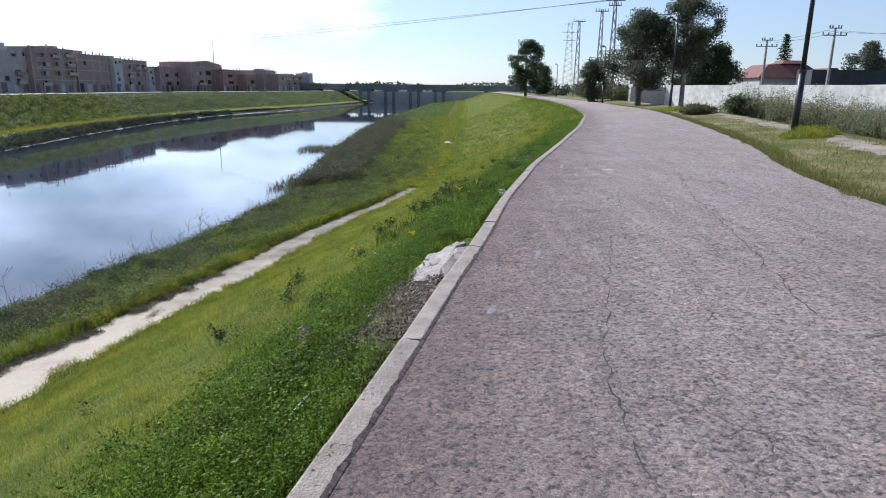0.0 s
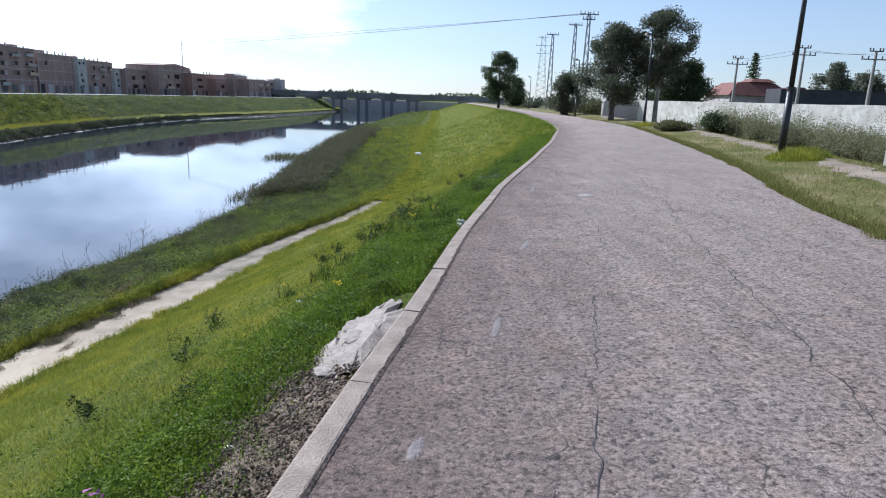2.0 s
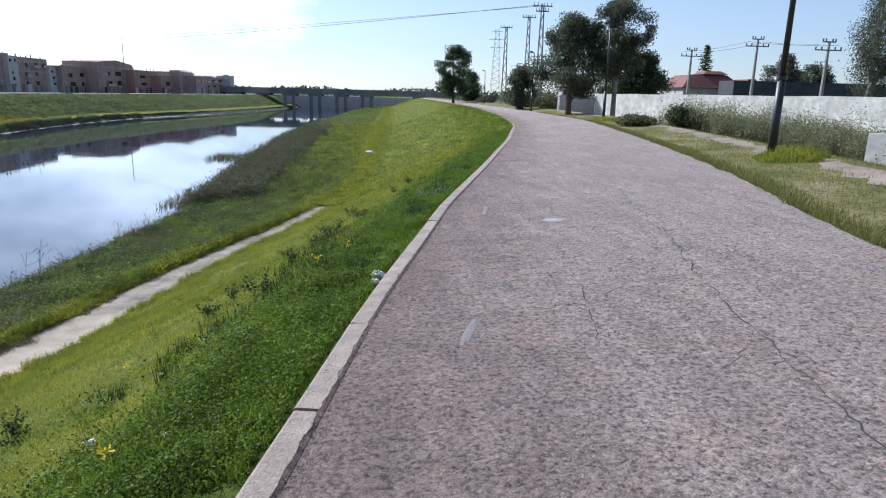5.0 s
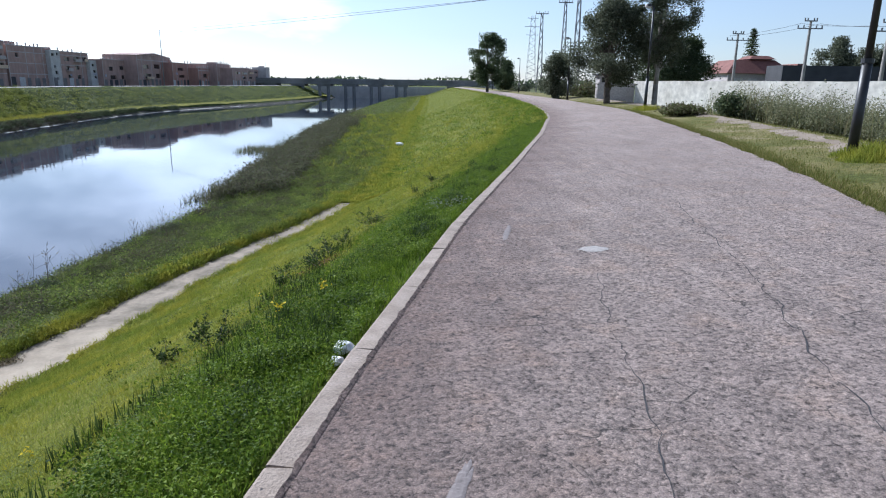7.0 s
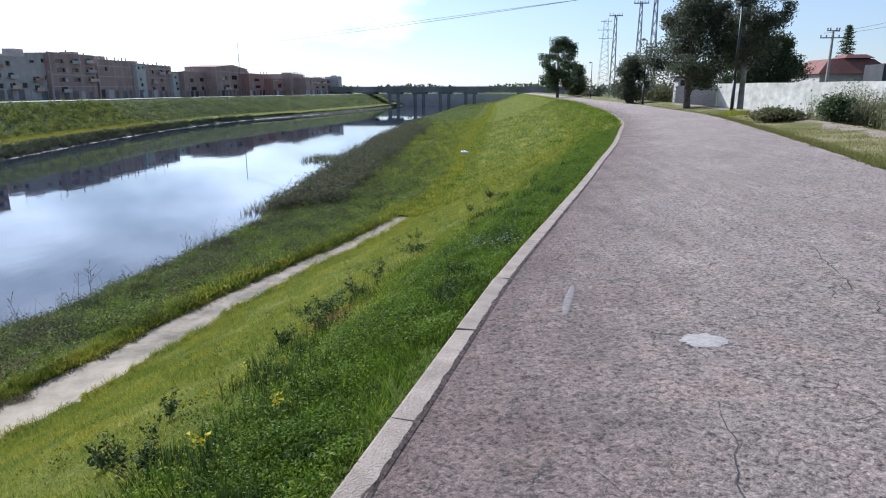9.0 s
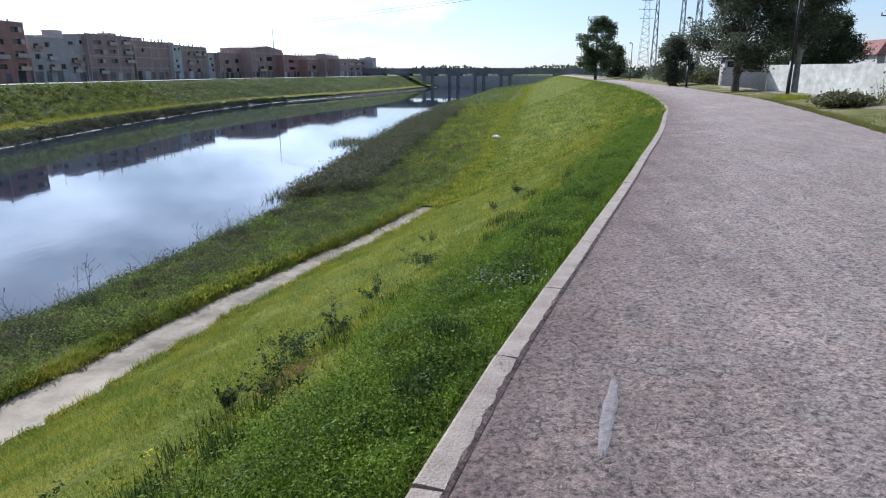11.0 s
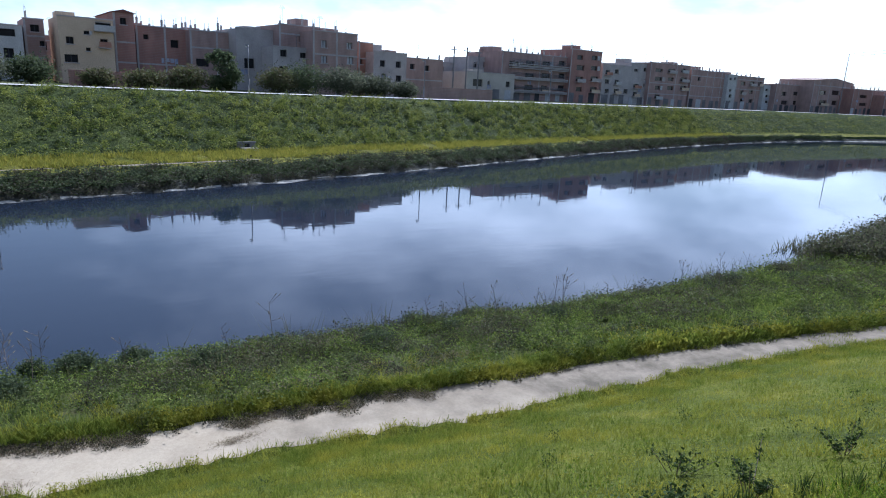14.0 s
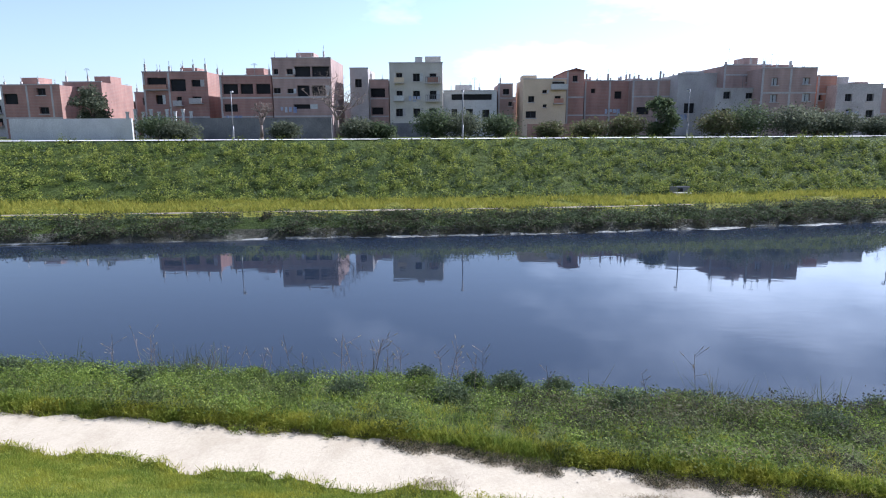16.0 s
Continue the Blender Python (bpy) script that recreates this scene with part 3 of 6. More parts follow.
strip("far_road", far_road_mat, ty, top_x(ty) - 3.0, top_x(ty) + 0.25, 0 * ty - 0.10, 0 * ty - 0.10, 1, 0.0, label="pale kerbed road on the far embankment", category="road")
by = np.arange(-60, 30, 1.0)
bx, bz = across(np.full(len(by), 6.85), by)
bw = np.array([max(0.01, 0.16 + 0.5 * noise.noise((3.0, y * 0.22, 8))) for y in by])
strip("far_footpath", sand_dirt, by, bx - bw, bx + bw, bz, bz, 2, 0.16, label="narrow trodden path on the far berm", category="footpath")
hy = np.arange(-60, 200, 1.0)
hw = np.array([max(0.02, min(1.0, (y + 20) / 30) * 0.17 - 0.02 + 0.3 * noise.noise((1.0, y * 0.3, 4)) + 0.2 * noise.noise((1.0, y * 1.1, 4))) for y in hy])
strip("far_shore_edge", wet_stones, hy, far_x(hy) - 0.05 - hw, far_x(hy) - 0.05 + hw * 2, 0 * hy + WATER + 0.10, 0 * hy + WATER + 0.012, 2, label="pale stones along the far waterline", category="stones")
sy = np.arange(8, 60, 0.2)
tw = np.array([noise.noise((5.0, y * 0.5, 1)) * 0.6 + noise.noise((5.0, y * 2.0, 1)) * 0.35 for y in sy])
tw2 = np.array([noise.noise((9.0, y * 0.5, 1)) * 0.5 + noise.noise((9.0, y * 2.0, 1)) * 0.35 for y in sy])
tw2 = np.maximum(tw2, tw - 0.5)
strip("verge_track", sand_dirt, sy, edge_x(sy) + 1.75 + tw, edge_x(sy) + 2.3 + tw2, 0.40 - (2.4 - 1.75 - tw) * 0.09, 0 * sy + 0.40, 3, 0.008, label="sandy trodden track on the grass verge", category="track")


# ---- foliage helpers ----
rng = np.random.default_rng(7)


def blades(name, p, height, width, material, lean=0.45, label="", category="grass", kind="stuff"):
    """Grass: at each place p a leaning blade of its own height."""
    n = len(p)
    a, b = rng.uniform(0, 2 * np.pi, n), rng.uniform(0, 2 * np.pi, n)
    side = np.stack((np.cos(a), np.sin(a), 0 * a), -1)
    dirv = np.stack((np.cos(b), np.sin(b), 0 * b), -1)
    h = np.broadcast_to(height, n)[:, None]
    w = np.broadcast_to(width, n)[:, None]
    l = (rng.uniform(0.1, 1.0, n) * lean)[:, None] * h
    up = np.array([[0, 0, 1.0]])
    base = p - up * 0.02
    tip = p + up * h * rng.uniform(0.8, 1.0, n)[:, None] + dirv * l
    v = np.stack((base - side * w, base + side * w, tip + side * w * 0.25, tip - side * w * 0.25), 1).reshape(-1, 3)
    f = np.arange(n * 4).reshape(-1, 4)
    return tagged(soup(name, v, f, material), label, category, kind=kind)


def leaves(p, size, upward=0.5):
    """Pointed leaves round the places p: arrays of verts and faces."""
    n = len(p)
    nrm = rng.normal(size=(n, 3))
    nrm[:, 2] = np.abs(nrm[:, 2]) + upward
    nrm /= np.linalg.norm(nrm, axis=1)[:, None]
    t1 = np.cross(nrm, rng.normal(size=(n, 3)))
    t1 /= np.linalg.norm(t1, axis=1)[:, None]
    t2 = np.cross(nrm, t1)
    s = np.broadcast_to(size, n)[:, None] * rng.uniform(0.6, 1.25, n)[:, None]
    v = np.stack((p - t1 * s * 1.1, p + t1 * s * 0.6 - t2 * s * 0.55, p + t1 * s * 0.6 + t2 * s * 0.55), 1).reshape(-1, 3)
    return v, np.arange(n * 3).reshape(-1, 3)


def leaf_stuff(name, p, size, material, label, category, upward=0.5):
    v, f = leaves(p, size, upward)
    return tagged(soup(name, v, f, material), label, category, kind="stuff")


def on_ground(col0, col1, y0, y1, n, power=1.0):
    """n random places between two key lines, denser towards y0 for power > 1."""
    y = y0 + (y1 - y0) * rng.uniform(0, 1, n) ** power
    x, z = across(rng.uniform(col0, col1, n), y)
    return np.stack((x, y, z), -1)


def patchy(p, scale, cut, seed=0.0):
    keep = np.array([noise.noise((a * scale, b * scale, seed)) > cut for a, b, _ in p])
    return p[keep]


def clumped(p, n, spread, height):
    """n places clumped round each place of p."""
    q = np.repeat(p, n, axis=0)
    q = q + rng.normal(size=q.shape) * np.array([spread, spread, 0])
    q[:, 2] += rng.uniform(0, 1, len(q)) * height
    return q


def branch(bm, a, d, length, r, depth, tips, spread=0.6, n=6, lift=0.15):
    d = d.normalized()
    b = a + d * length
    rod(bm, a, b, r, r * 0.68, n)
    tips.append(b)
    if depth == 0:
        return
    for _ in range(random.choice((2, 3)) if depth > 1 else 3):
        q = Vector((random.uniform(-1, 1), random.uniform(-1, 1), random.uniform(-0.5, 1) + lift)).normalized()
        branch(bm, b, d * (1 - spread) + q * spread, length * random.uniform(0.6, 0.85), r * 0.62, depth - 1, tips, spread, max(4, n - 1), lift)


def tree(label, at, height, trunk, leafmat, barkmat, count, size, spread=0.6, depth=4, puff=1.0, category="tree", group="", droop=0.0, first=0.3, wide=2.5, lobes=46):
    """A tree: trunk and limbs that reach the lobes of an uneven crown; first: where the crown begins, as a share of the height."""
    t = thing("tree", label, category, group, at)
    bm = bmesh.new()
    if not count:
        rod(bm, (0, 0, -0.3), (0, 0, 0.25), trunk * 1.35, trunk, 8)
        tips = []
        branch(bm, Vector((0, 0, 0.2)), Vector((0.05, 0.02, 1)), height * first, trunk, depth, tips, spread, 8)
        zmax = max(p.z for p in tips)
        bmesh.ops.scale(bm, vec=(1, 1, height / zmax), verts=bm.verts[:])
        part("trunk", bm, barkmat, t, smooth=True)
        return t
    bend = [Vector((0.0, 0.0, -0.3))]
    for i in range(1, 6):
        bend.append(Vector((random.uniform(-1, 1) * 0.05 * height * i / 5, random.uniform(-1, 1) * 0.05 * height * i / 5, height * 0.85 * i / 5)))
    for i in range(5):
        rod(bm, bend[i], bend[i + 1], trunk * (1 - 0.16 * i), trunk * (0.84 - 0.16 * i), 8)
    part("trunk", bm, barkmat, t, smooth=True)
    mids = []
    seed_ = at[0] * 3.1 + at[1]
    while len(mids) < lobes:
        u, a = random.uniform(0, 1), random.uniform(0, 2 * math.pi)
        lump_ = 0.75 + 0.55 * noise.noise((math.cos(a) * 1.3 + seed_, math.sin(a) * 1.3, u * 2.5))
        r = wide * lump_ * max(0.0, math.sin(math.pi * (0.12 + 0.86 * u))) ** 0.7 * random.uniform(0.25, 1.0) ** 0.5
        mids.append(Vector((r * math.cos(a), r * math.sin(a), height * (first + (0.97 - first) * u))))
    bm = bmesh.new()
    for m_ in mids[::2]:
        z = m_.z * random.uniform(0.45, 0.8)
        k = min(4, int(z / (height * 0.17)))
        root = bend[k].lerp(bend[k + 1], 0.5)
        elbow = root.lerp(m_, 0.55) + Vector((0, 0, 0.25))
        rod(bm, root, elbow, trunk * 0.28, trunk * 0.17, 5)
        rod(bm, elbow, m_, trunk * 0.17, trunk * 0.05, 5)
    tagged(part("limb", bm, barkmat, t), kind="stuff")
    c = np.array([tuple(m_) for m_ in mids])
    per = count // lobes
    spread_ = (puff * rng.uniform(0.28, 0.55, len(c)))[:, None, None] * np.array([1.0, 1.0, 0.8])
    q = (c[:, None, :] + np.clip(rng.normal(size=(len(c), per, 3)), -1.6, 1.6) * spread_).reshape(-1, 3)
    q[:, 2] -= rng.uniform(0, 1, len(q)) ** 2 * droop
    q = q[q[:, 2] > 0.15]
    v, f = leaves(q, size, 0.2)
    soup("crown", v, f, leafmat, t)
    return t


def shrub(name, label, at, w, h, material, count, size, category="shrub", group="", stems=True):
    t = thing(name, label, category, group, at)
    c = rng.normal(size=(max(6, count // 30), 3))
    c /= np.linalg.norm(c, axis=1)[:, None]
    c = c * rng.uniform(0.35, 0.85, len(c))[:, None] * np.array([w / 2, w / 2, h / 2]) + np.array([0, 0, h * 0.5])
    q = np.repeat(c, 30, axis=0) + rng.normal(size=(len(c) * 30, 3)) * np.array([w, w, h]) * 0.11
    q = q[q[:, 2] > 0.0]
    v, f = leaves(q, size, 0.3)
    soup("foliage", v, f, material, t)
    bm = bmesh.new()
    for i in range(7):
        rod(bm, (0, 0, -0.1), (random.uniform(-w, w) * 0.3, random.uniform(-w, w) * 0.3, h * random.uniform(0.5, 0.9)), 0.03, 0.01, 5)
    tagged(part("stem", bm, bark, t), kind="stuff")
    return t


# ---- houses on the far bank ----
def building(x, y0, y1, top, depth, material, label, holes, columns=False, plinth=False, tank=False, balcony=0, gable=False, shutters=False):
    """A house whose front faces the river at x; holes: (offset along y, sill z, width, height)."""
    base = -0.5
    t = thing("house", label, "house", "houses on the far bank", (x, y0, base))
    w, h = y1 - y0, top - base
    holes = [(a, z - base, b, c) for a, z, b, c in holes if a + b < w - 0.1 and a > 0.05 and z - base + c < h - 0.15]
    bm = bmesh.new()
    ys = sorted({0.0, w, *[a for a, *_ in holes], *[a + b for a, _, b, _ in holes]})
    zs = sorted({0.0, h, *[z for _, z, *_ in holes], *[z + c for _, z, _, c in holes]})

    def open_at(a, b):
        return any(o < a < o + ww and z < b < z + hh for o, z, ww, hh in holes)

    def quad(*p):
        bm.faces.new([bm.verts.new(v) for v in p])

    for a0, a1 in zip(ys, ys[1:]):
        for b0, b1 in zip(zs, zs[1:]):
            if not open_at((a0 + a1) / 2, (b0 + b1) / 2):
                quad((0, a0, b0), (0, a1, b0), (0, a1, b1), (0, a0, b1))
    for o, z, ww, hh in holes:
        d = -0.35
        quad((0, o, z), (d, o, z), (d, o, z + hh), (0, o, z + hh))
        quad((0, o + ww, z), (d, o + ww, z), (d, o + ww, z + hh), (0, o + ww, z + hh))
        quad((0, o, z), (0, o + ww, z), (d, o + ww, z), (d, o, z))
        quad((0, o, z + hh), (0, o + ww, z + hh), (d, o + ww, z + hh), (d, o, z + hh))
    quad((0, 0, 0), (-depth, 0, 0), (-depth, 0, h), (0, 0, h))
    quad((0, w, 0), (-depth, w, 0), (-depth, w, h), (0, w, h))
    quad((-depth, 0, 0), (-depth, w, 0), (-depth, w, h), (-depth, 0, h))
    part("wall", bm, material, t)
    if material in (brick_red, brick_brown, brick_orange):
        for z in np.arange(2.75, h - 0.6, 2.45):
            if not any(zz < z + 0.2 and zz + hh > z for _, zz, _, hh in holes):
                boxed("floor_slab", (0.003, 0.0, z, 0.035, w, z + 0.2), cement_grey, t)
        for k in np.arange(0.0, w - 0.2, 3.4):
            if not any(o < k + 0.25 and o + ww > k for o, _, ww, _ in holes):
                boxed("pillar", (0.004, k, 0.0, 0.028, k + 0.25, h - 0.05), cement_grey, t)
    if gable:
        bm = bmesh.new()
        a = [bm.verts.new(p) for p in ((0.2, -0.3, h), (0.2, w + 0.3, h), (0.2, w / 2, h + min(1.0, w * 0.16)), (-depth, -0.3, h), (-depth, w + 0.3, h), (-depth, w / 2, h + min(1.0, w * 0.16)))]
        for f in ((0, 1, 2), (3, 5, 4), (0, 2, 5, 3), (1, 4, 5, 2), (0, 3, 4, 1)):
            bm.faces.new([a[i] for i in f])
        part("roof", bm, roof_tile if material is brick_red else material, t)
    else:
        bm = bmesh.new()
        box(bm, -depth + 0.2, 0.2, h - 0.35, -0.2, w - 0.2, h - 0.2)
        part("roof", bm, cement_grey, t)
        bm = bmesh.new()
        box(bm, -0.2, -0.06, h, 0.06, w + 0.06, h + 0.14)
        part("coping", bm, cement_grey, t)
    for i, (o, z, ww, hh) in enumerate(holes):
        # up to y0 75 the box is a near-black stand-in for the shaded interior
        win = boxed("window", (-0.36, o + 0.02, z + 0.02, -0.30, o + ww - 0.02, z + hh - 0.02), shutter_mat if shutters else pane_glass if y0 > 75 else unlit_opening, t)
        if not columns and ww < 1.6:
            bm = bmesh.new()
            box(bm, -0.3, o + ww / 2 - 0.04, z + 0.03, -0.26, o + ww / 2 + 0.04, z + hh - 0.03)
            part("window_bar", bm, dark_sheet, win)
            boxed("window_sill", (-0.2, o - 0.1, z - 0.12, 0.14, o + ww + 0.1, z - 0.003), cement_grey, win)
    shops = y0 > 80 and w > 3
    if len(holes) >= 6 and not shutters:
        for o, z, ww, hh in holes:
            pick = random.random()
            if pick < 0.3:
                b = boxed("balcony", (0.004, o - 0.25, z - 0.3, 0.75, o + ww + 0.25, z - 0.18), cement_grey, t)
                boxed("balcony_front", (0.68, o - 0.25, z - 0.18, 0.76, o + ww + 0.25, z + 0.45), random.choice((white_render, cement_grey, cream_yellow, brick_orange)), b)
            elif pick < 0.5:
                boxed("shutter", (0.004, o + ww + 0.02, z, 0.05, o + ww * 1.45, z + hh), random.choice((white_render, shutter_mat, cement_grey)), t)
    if shops:
        for k in np.arange(0.4, w - 2.0, 3.0):
            boxed("garage_door", (0.005, k, 0.05, 0.04, k + random.uniform(1.2, 2.2), random.uniform(1.7, 2.2)), random.choice((dark_sheet, old_block, shutter_mat, old_block)), t)
    if balcony:
        for z in sorted({z for _, z, *_ in holes}):
            o = w * 0.68 if balcony == 2 else w * 0.1
            b = boxed("balcony", (0.003, o, z - 0.35, 0.9, w - 0.3, z - 0.2), cement_grey, t)
            bm = bmesh.new()
            for k in np.linspace(o + 0.05, w - 0.35, 9):
                rod(bm, (0.85, k, z - 0.2), (0.85, k, z + 0.5), 0.03, n=4)
            rod(bm, (0.85, o + 0.05, z + 0.5), (0.85, w - 0.35, z + 0.5), 0.04, n=4)
            part("railing", bm, steel, b)
    if columns:
        for k in np.linspace(0.3, w - 0.3, max(3, int(w / 1.3))):
            for d in (0.4, depth * 0.5):
                bm = bmesh.new()
                hh = random.uniform(0.3, 1.3)
                box(bm, -d - 0.12, k - 0.12, h - 0.2, -d + 0.12, k + 0.12, h + hh)
                rod(bm, (-d, k, h + hh), (-d + 0.05, k, h + hh + 0.7), 0.03, n=4)
                part("roof_column", bm, cement_grey, t)
    elif material in (brick_red, brick_brown, brick_orange) and not gable:
        for k in np.arange(0.35, w - 0.2, random.choice((1.6, 2.3, 3.1))):
            bm = bmesh.new()
            hh = random.choice((0.25, 0.5, 0.9))
            box(bm, -0.62, k - 0.11, h - 0.2, -0.38, k + 0.11, h + hh)
            for s in (-0.08, 0.08):
                rod(bm, (-0.5 + s, k + s, h + hh), (-0.5 + s * 1.6, k + s * 0.4, h + hh + random.uniform(0.3, 0.8)), 0.022, n=4)
            part("roof_column", bm, cement_grey, t)
    if w > 4 and random.random() < 0.6:
        k, hh = random.uniform(0.8, w - 0.8), random.uniform(1.4, 2.6)
        bm = bmesh.new()
        rod(bm, (-1.2, k, h - 0.25), (-1.2, k, h + hh), 0.03, n=5)
        for s in (0.55, 0.8, 1.0):
            rod(bm, (-1.2, k - 0.45 * s, h + hh * (1.25 - 0.28 * s)), (-1.2, k + 0.45 * s, h + hh * (1.25 - 0.28 * s)), 0.016, n=4)
        part("antenna", bm, steel, t)
    if w > 5 and random.random() < 0.45:
        o, z = random.uniform(0.5, w * 0.5), random.uniform(0.35, 0.6) * h
        for s in range(random.choice((2, 3, 4))):
            bm = bmesh.new()
            box(bm, 0.06, o + s * 0.55, z - random.uniform(0.4, 0.75), 0.075, o + s * 0.55 + random.uniform(0.3, 0.5), z)
            part("laundry", bm, laundry, t, "cloth hung out to dry")
    if w > 3:
        k = random.uniform(0.4, w - 0.6)
        boxed("stair_hut", (-depth * 0.7, max(0.25, k - 1.2), h - 0.2, -depth * 0.35, min(w - 0.25, k + 1.2), h + random.uniform(0.5, 1.3)), material, t)
    if plinth:
        boxed("plinth", (0.003, 0.0, 0.0, 0.12, w, 1.9), old_block, t)
    if tank:
        boxed("roof_tank", (-2.0, w * 0.48, h - 0.1, -1.0, w * 0.62, h + 0.9), white_render, t)
    return t


building(-88, -49.9, -41.8, 6.7, 9, brick_red, "unfinished red brick house with open dark window holes",
         [(0.3, 4.2, 1.9, 1.4), (4.9, 5.4, 1.2, 0.9), (5.0, 2.9, 1.3, 0.9), (1.4, 6.1, 0.9, 0.6)])
building(-92, -43.7, -38.2, 7.3, 9, brick_red, "unfinished red brick house with flat roof",
         [(3.0, 4.3, 0.9, 0.7), (1.3, 6.3, 1.0, 0.4)])
building(-88, -30.4, -21.6, 8.3, 10, brick_red, "unfinished brick block with open loggias and roof columns",
         [(0.6, 6.2, 2.6, 1.4), (3.7, 5.8, 2.1, 1.6), (6.6, 6.4, 1.2, 0.9), (1.6, 4.1, 0.9, 1.2), (4.4, 4.1, 0.7, 1.0), (6.6, 4.4, 1.2, 0.7)], columns=True)
building(-86, -19.3, -12.4, 7.6, 9, brick_red, "unfinished brick house with wide openings",
         [(0.4, 5.3, 2.0, 1.3), (2.7, 5.3, 1.7, 1.3), (4.8, 5.3, 1.9, 1.3), (0.4, 3.0, 1.8, 1.0)])
building(-85, -12, -4.3, 9.7, 10, brick_brown, "tall unfinished brown brick block with broad openings",
         [(0.2, 7.7, 0.6, 0.7), (1.9, 7.7, 0.8, 0.7), (2.9, 7.4, 2.1, 1.3), (5.2, 7.4, 2.3, 1.3), (0.1, 5.3, 0.9, 0.7), (1.9, 5.3, 0.8, 0.6), (3.2, 4.9, 1.6, 1.4), (5.1, 5.0, 1.8, 1.3), (0.0, 3.1, 2.1, 0.8), (2.6, 3.3, 2.2, 0.6)], plinth=True)
building(-90, -2.6, -0.1, 8.8, 8, cement_grey, "narrow grey rendered house with one window",
         [(0.7, 6.3, 0.9, 1.1)])
building(-91, -0.2, 2.6, 7.3, 8, brick_brown, "low brown brick house under a flat roof",
         [(0.3, 5.0, 2.0, 1.2), (0.4, 2.6, 1.6, 1.0)])
building(-86, 3.2, 10.2, 9.1, 10, cream_render, "grey cream rendered apartment house with small windows",
         [(0.9, 6.8, 0.8, 1.1), (3.1, 6.8, 0.9, 1.0), (5.3, 6.8, 0.9, 1.0), (0.9, 4.5, 0.8, 1.1), (3.1, 4.5, 0.9, 1.1), (5.3, 4.5, 0.9, 1.1), (0.8, 2.3, 0.9, 1.0), (3.1, 2.2, 0.9, 1.1), (5.2, 2.2, 1.0, 1.1)], balcony=2, plinth=True, tank=True)
building(-90, 10.3, 17.7, 5.7, 9, white_render, "low pale house with a balcony floor and tall windows",
         [(1.1, 2.2, 0.8, 1.1), (3.1, 2.2, 1.0, 1.1), (5.4, 2.1, 1.0, 1.1), (1.1, 4.5, 5.6, 0.8)])
building(-92, 18, 20.1, 6.7, 8, brick_brown, "small dark brick house",
         [(0.7, 5.3, 0.9, 0.8), (1.5, 3.7, 0.5, 0.6)])
building(-88, 21.1, 26.9, 7.1, 9, cream_yellow, "cream rendered house with loggias under the roof",
         [(0.3, 6.0, 1.4, 1.0), (3.9, 6.0, 1.7, 0.9), (0.7, 4.1, 0.8, 0.8), (4.3, 4.1, 0.8, 0.8), (2.6, 5.3, 0.6, 0.4), (2.7, 3.4, 0.5, 0.4), (0.4, 2.0, 1.4, 0.9)])
building(-90, 27.3, 29.7, 8.3, 12, brick_red, "red brick house with a low gable",
         [(0.8, 6.9, 0.7, 0.8)], gable=True)
building(-91, 30, 36.6, 7, 10, brick_red, "brick house row with low roof walls",
         [(0.9, 5.4, 0.6, 0.6), (4.2, 4.6, 1.0, 1.0), (7.2, 2.3, 2.0, 1.2)], columns=True)
building(-89, 36.1, 42, 6.9, 9, brick_brown, "brown brick house with roof columns",
         [(0.7, 2.4, 1.7, 1.0)], columns=True)
building(-86, 41.2, 47.3, 7.5, 10, cement_grey, "long brick house with blank side wall",
         [(1.0, 2.5, 1.4, 1.3)])
building(-82, 44.6, 50.6, 5.4, 8, cement_grey, "grey rendered house with two windows and a porch",
         [(1.0, 4.2, 0.9, 0.9), (3.8, 4.2, 1.0, 0.7), (0.9, 1.9, 1.2, 1.1)])
building(-84, 46.3, 52.2, 8.4, 9, brick_brown, "tall brown brick block with stepped roof",
         [(2.9, 6.3, 1.1, 0.8)])
building(-80, 49.3, 56, 7.7, 11, brick_brown, "plain brown brick block with pale shutters",
         [(1.2, 5.7, 0.8, 0.9), (5.0, 5.8, 0.9, 0.8), (1.2, 3.7, 0.9, 0.9), (5.1, 3.8, 1.0, 0.9), (1.2, 1.6, 0.8, 0.8)], shutters=True)
building(-84, 58.4, 60.8, 7, 8, brick_orange, "small orange brick house",
         [(0.3, 4.0, 0.4, 0.7)])
building(-81.7, 59.6, 65.3, 5.8, 8, cement_grey, "grey house with white ground floor and four windows",
         [(1.1, 3.8, 0.9, 0.9), (3.8, 3.8, 0.9, 0.9), (1.4, 1.9, 0.8, 0.9), (3.9, 1.8, 1.0, 0.9)])
building(-92.0, 69.6, 79.7, 5.8, 9, brick_brown, "brown brick house with one small window",
         [(3.2, 4.0, 0.9, 0.9), (6.3, 3.9, 0.9, 0.9)])
building(-93.0, 86.0, 97.8, 4.3, 8, cream_render, "two storey pale house with white window grilles",
         [(1.5, 1.8, 2.3, 1.3), (5.0, 2.0, 0.6, 0.9), (9.8, 4.1, 0.7, 0.7), (9.6, 2.0, 1.1, 1.0), (11.1, 2.0, 1.7, 1.2)])
building(-99.2, 91.2, 99.3, 7.3, 8, cement_grey, "grey brick house behind a lower one",
         [(1.2, 5.4, 0.9, 1.0), (3.7, 5.5, 0.9, 1.0)])
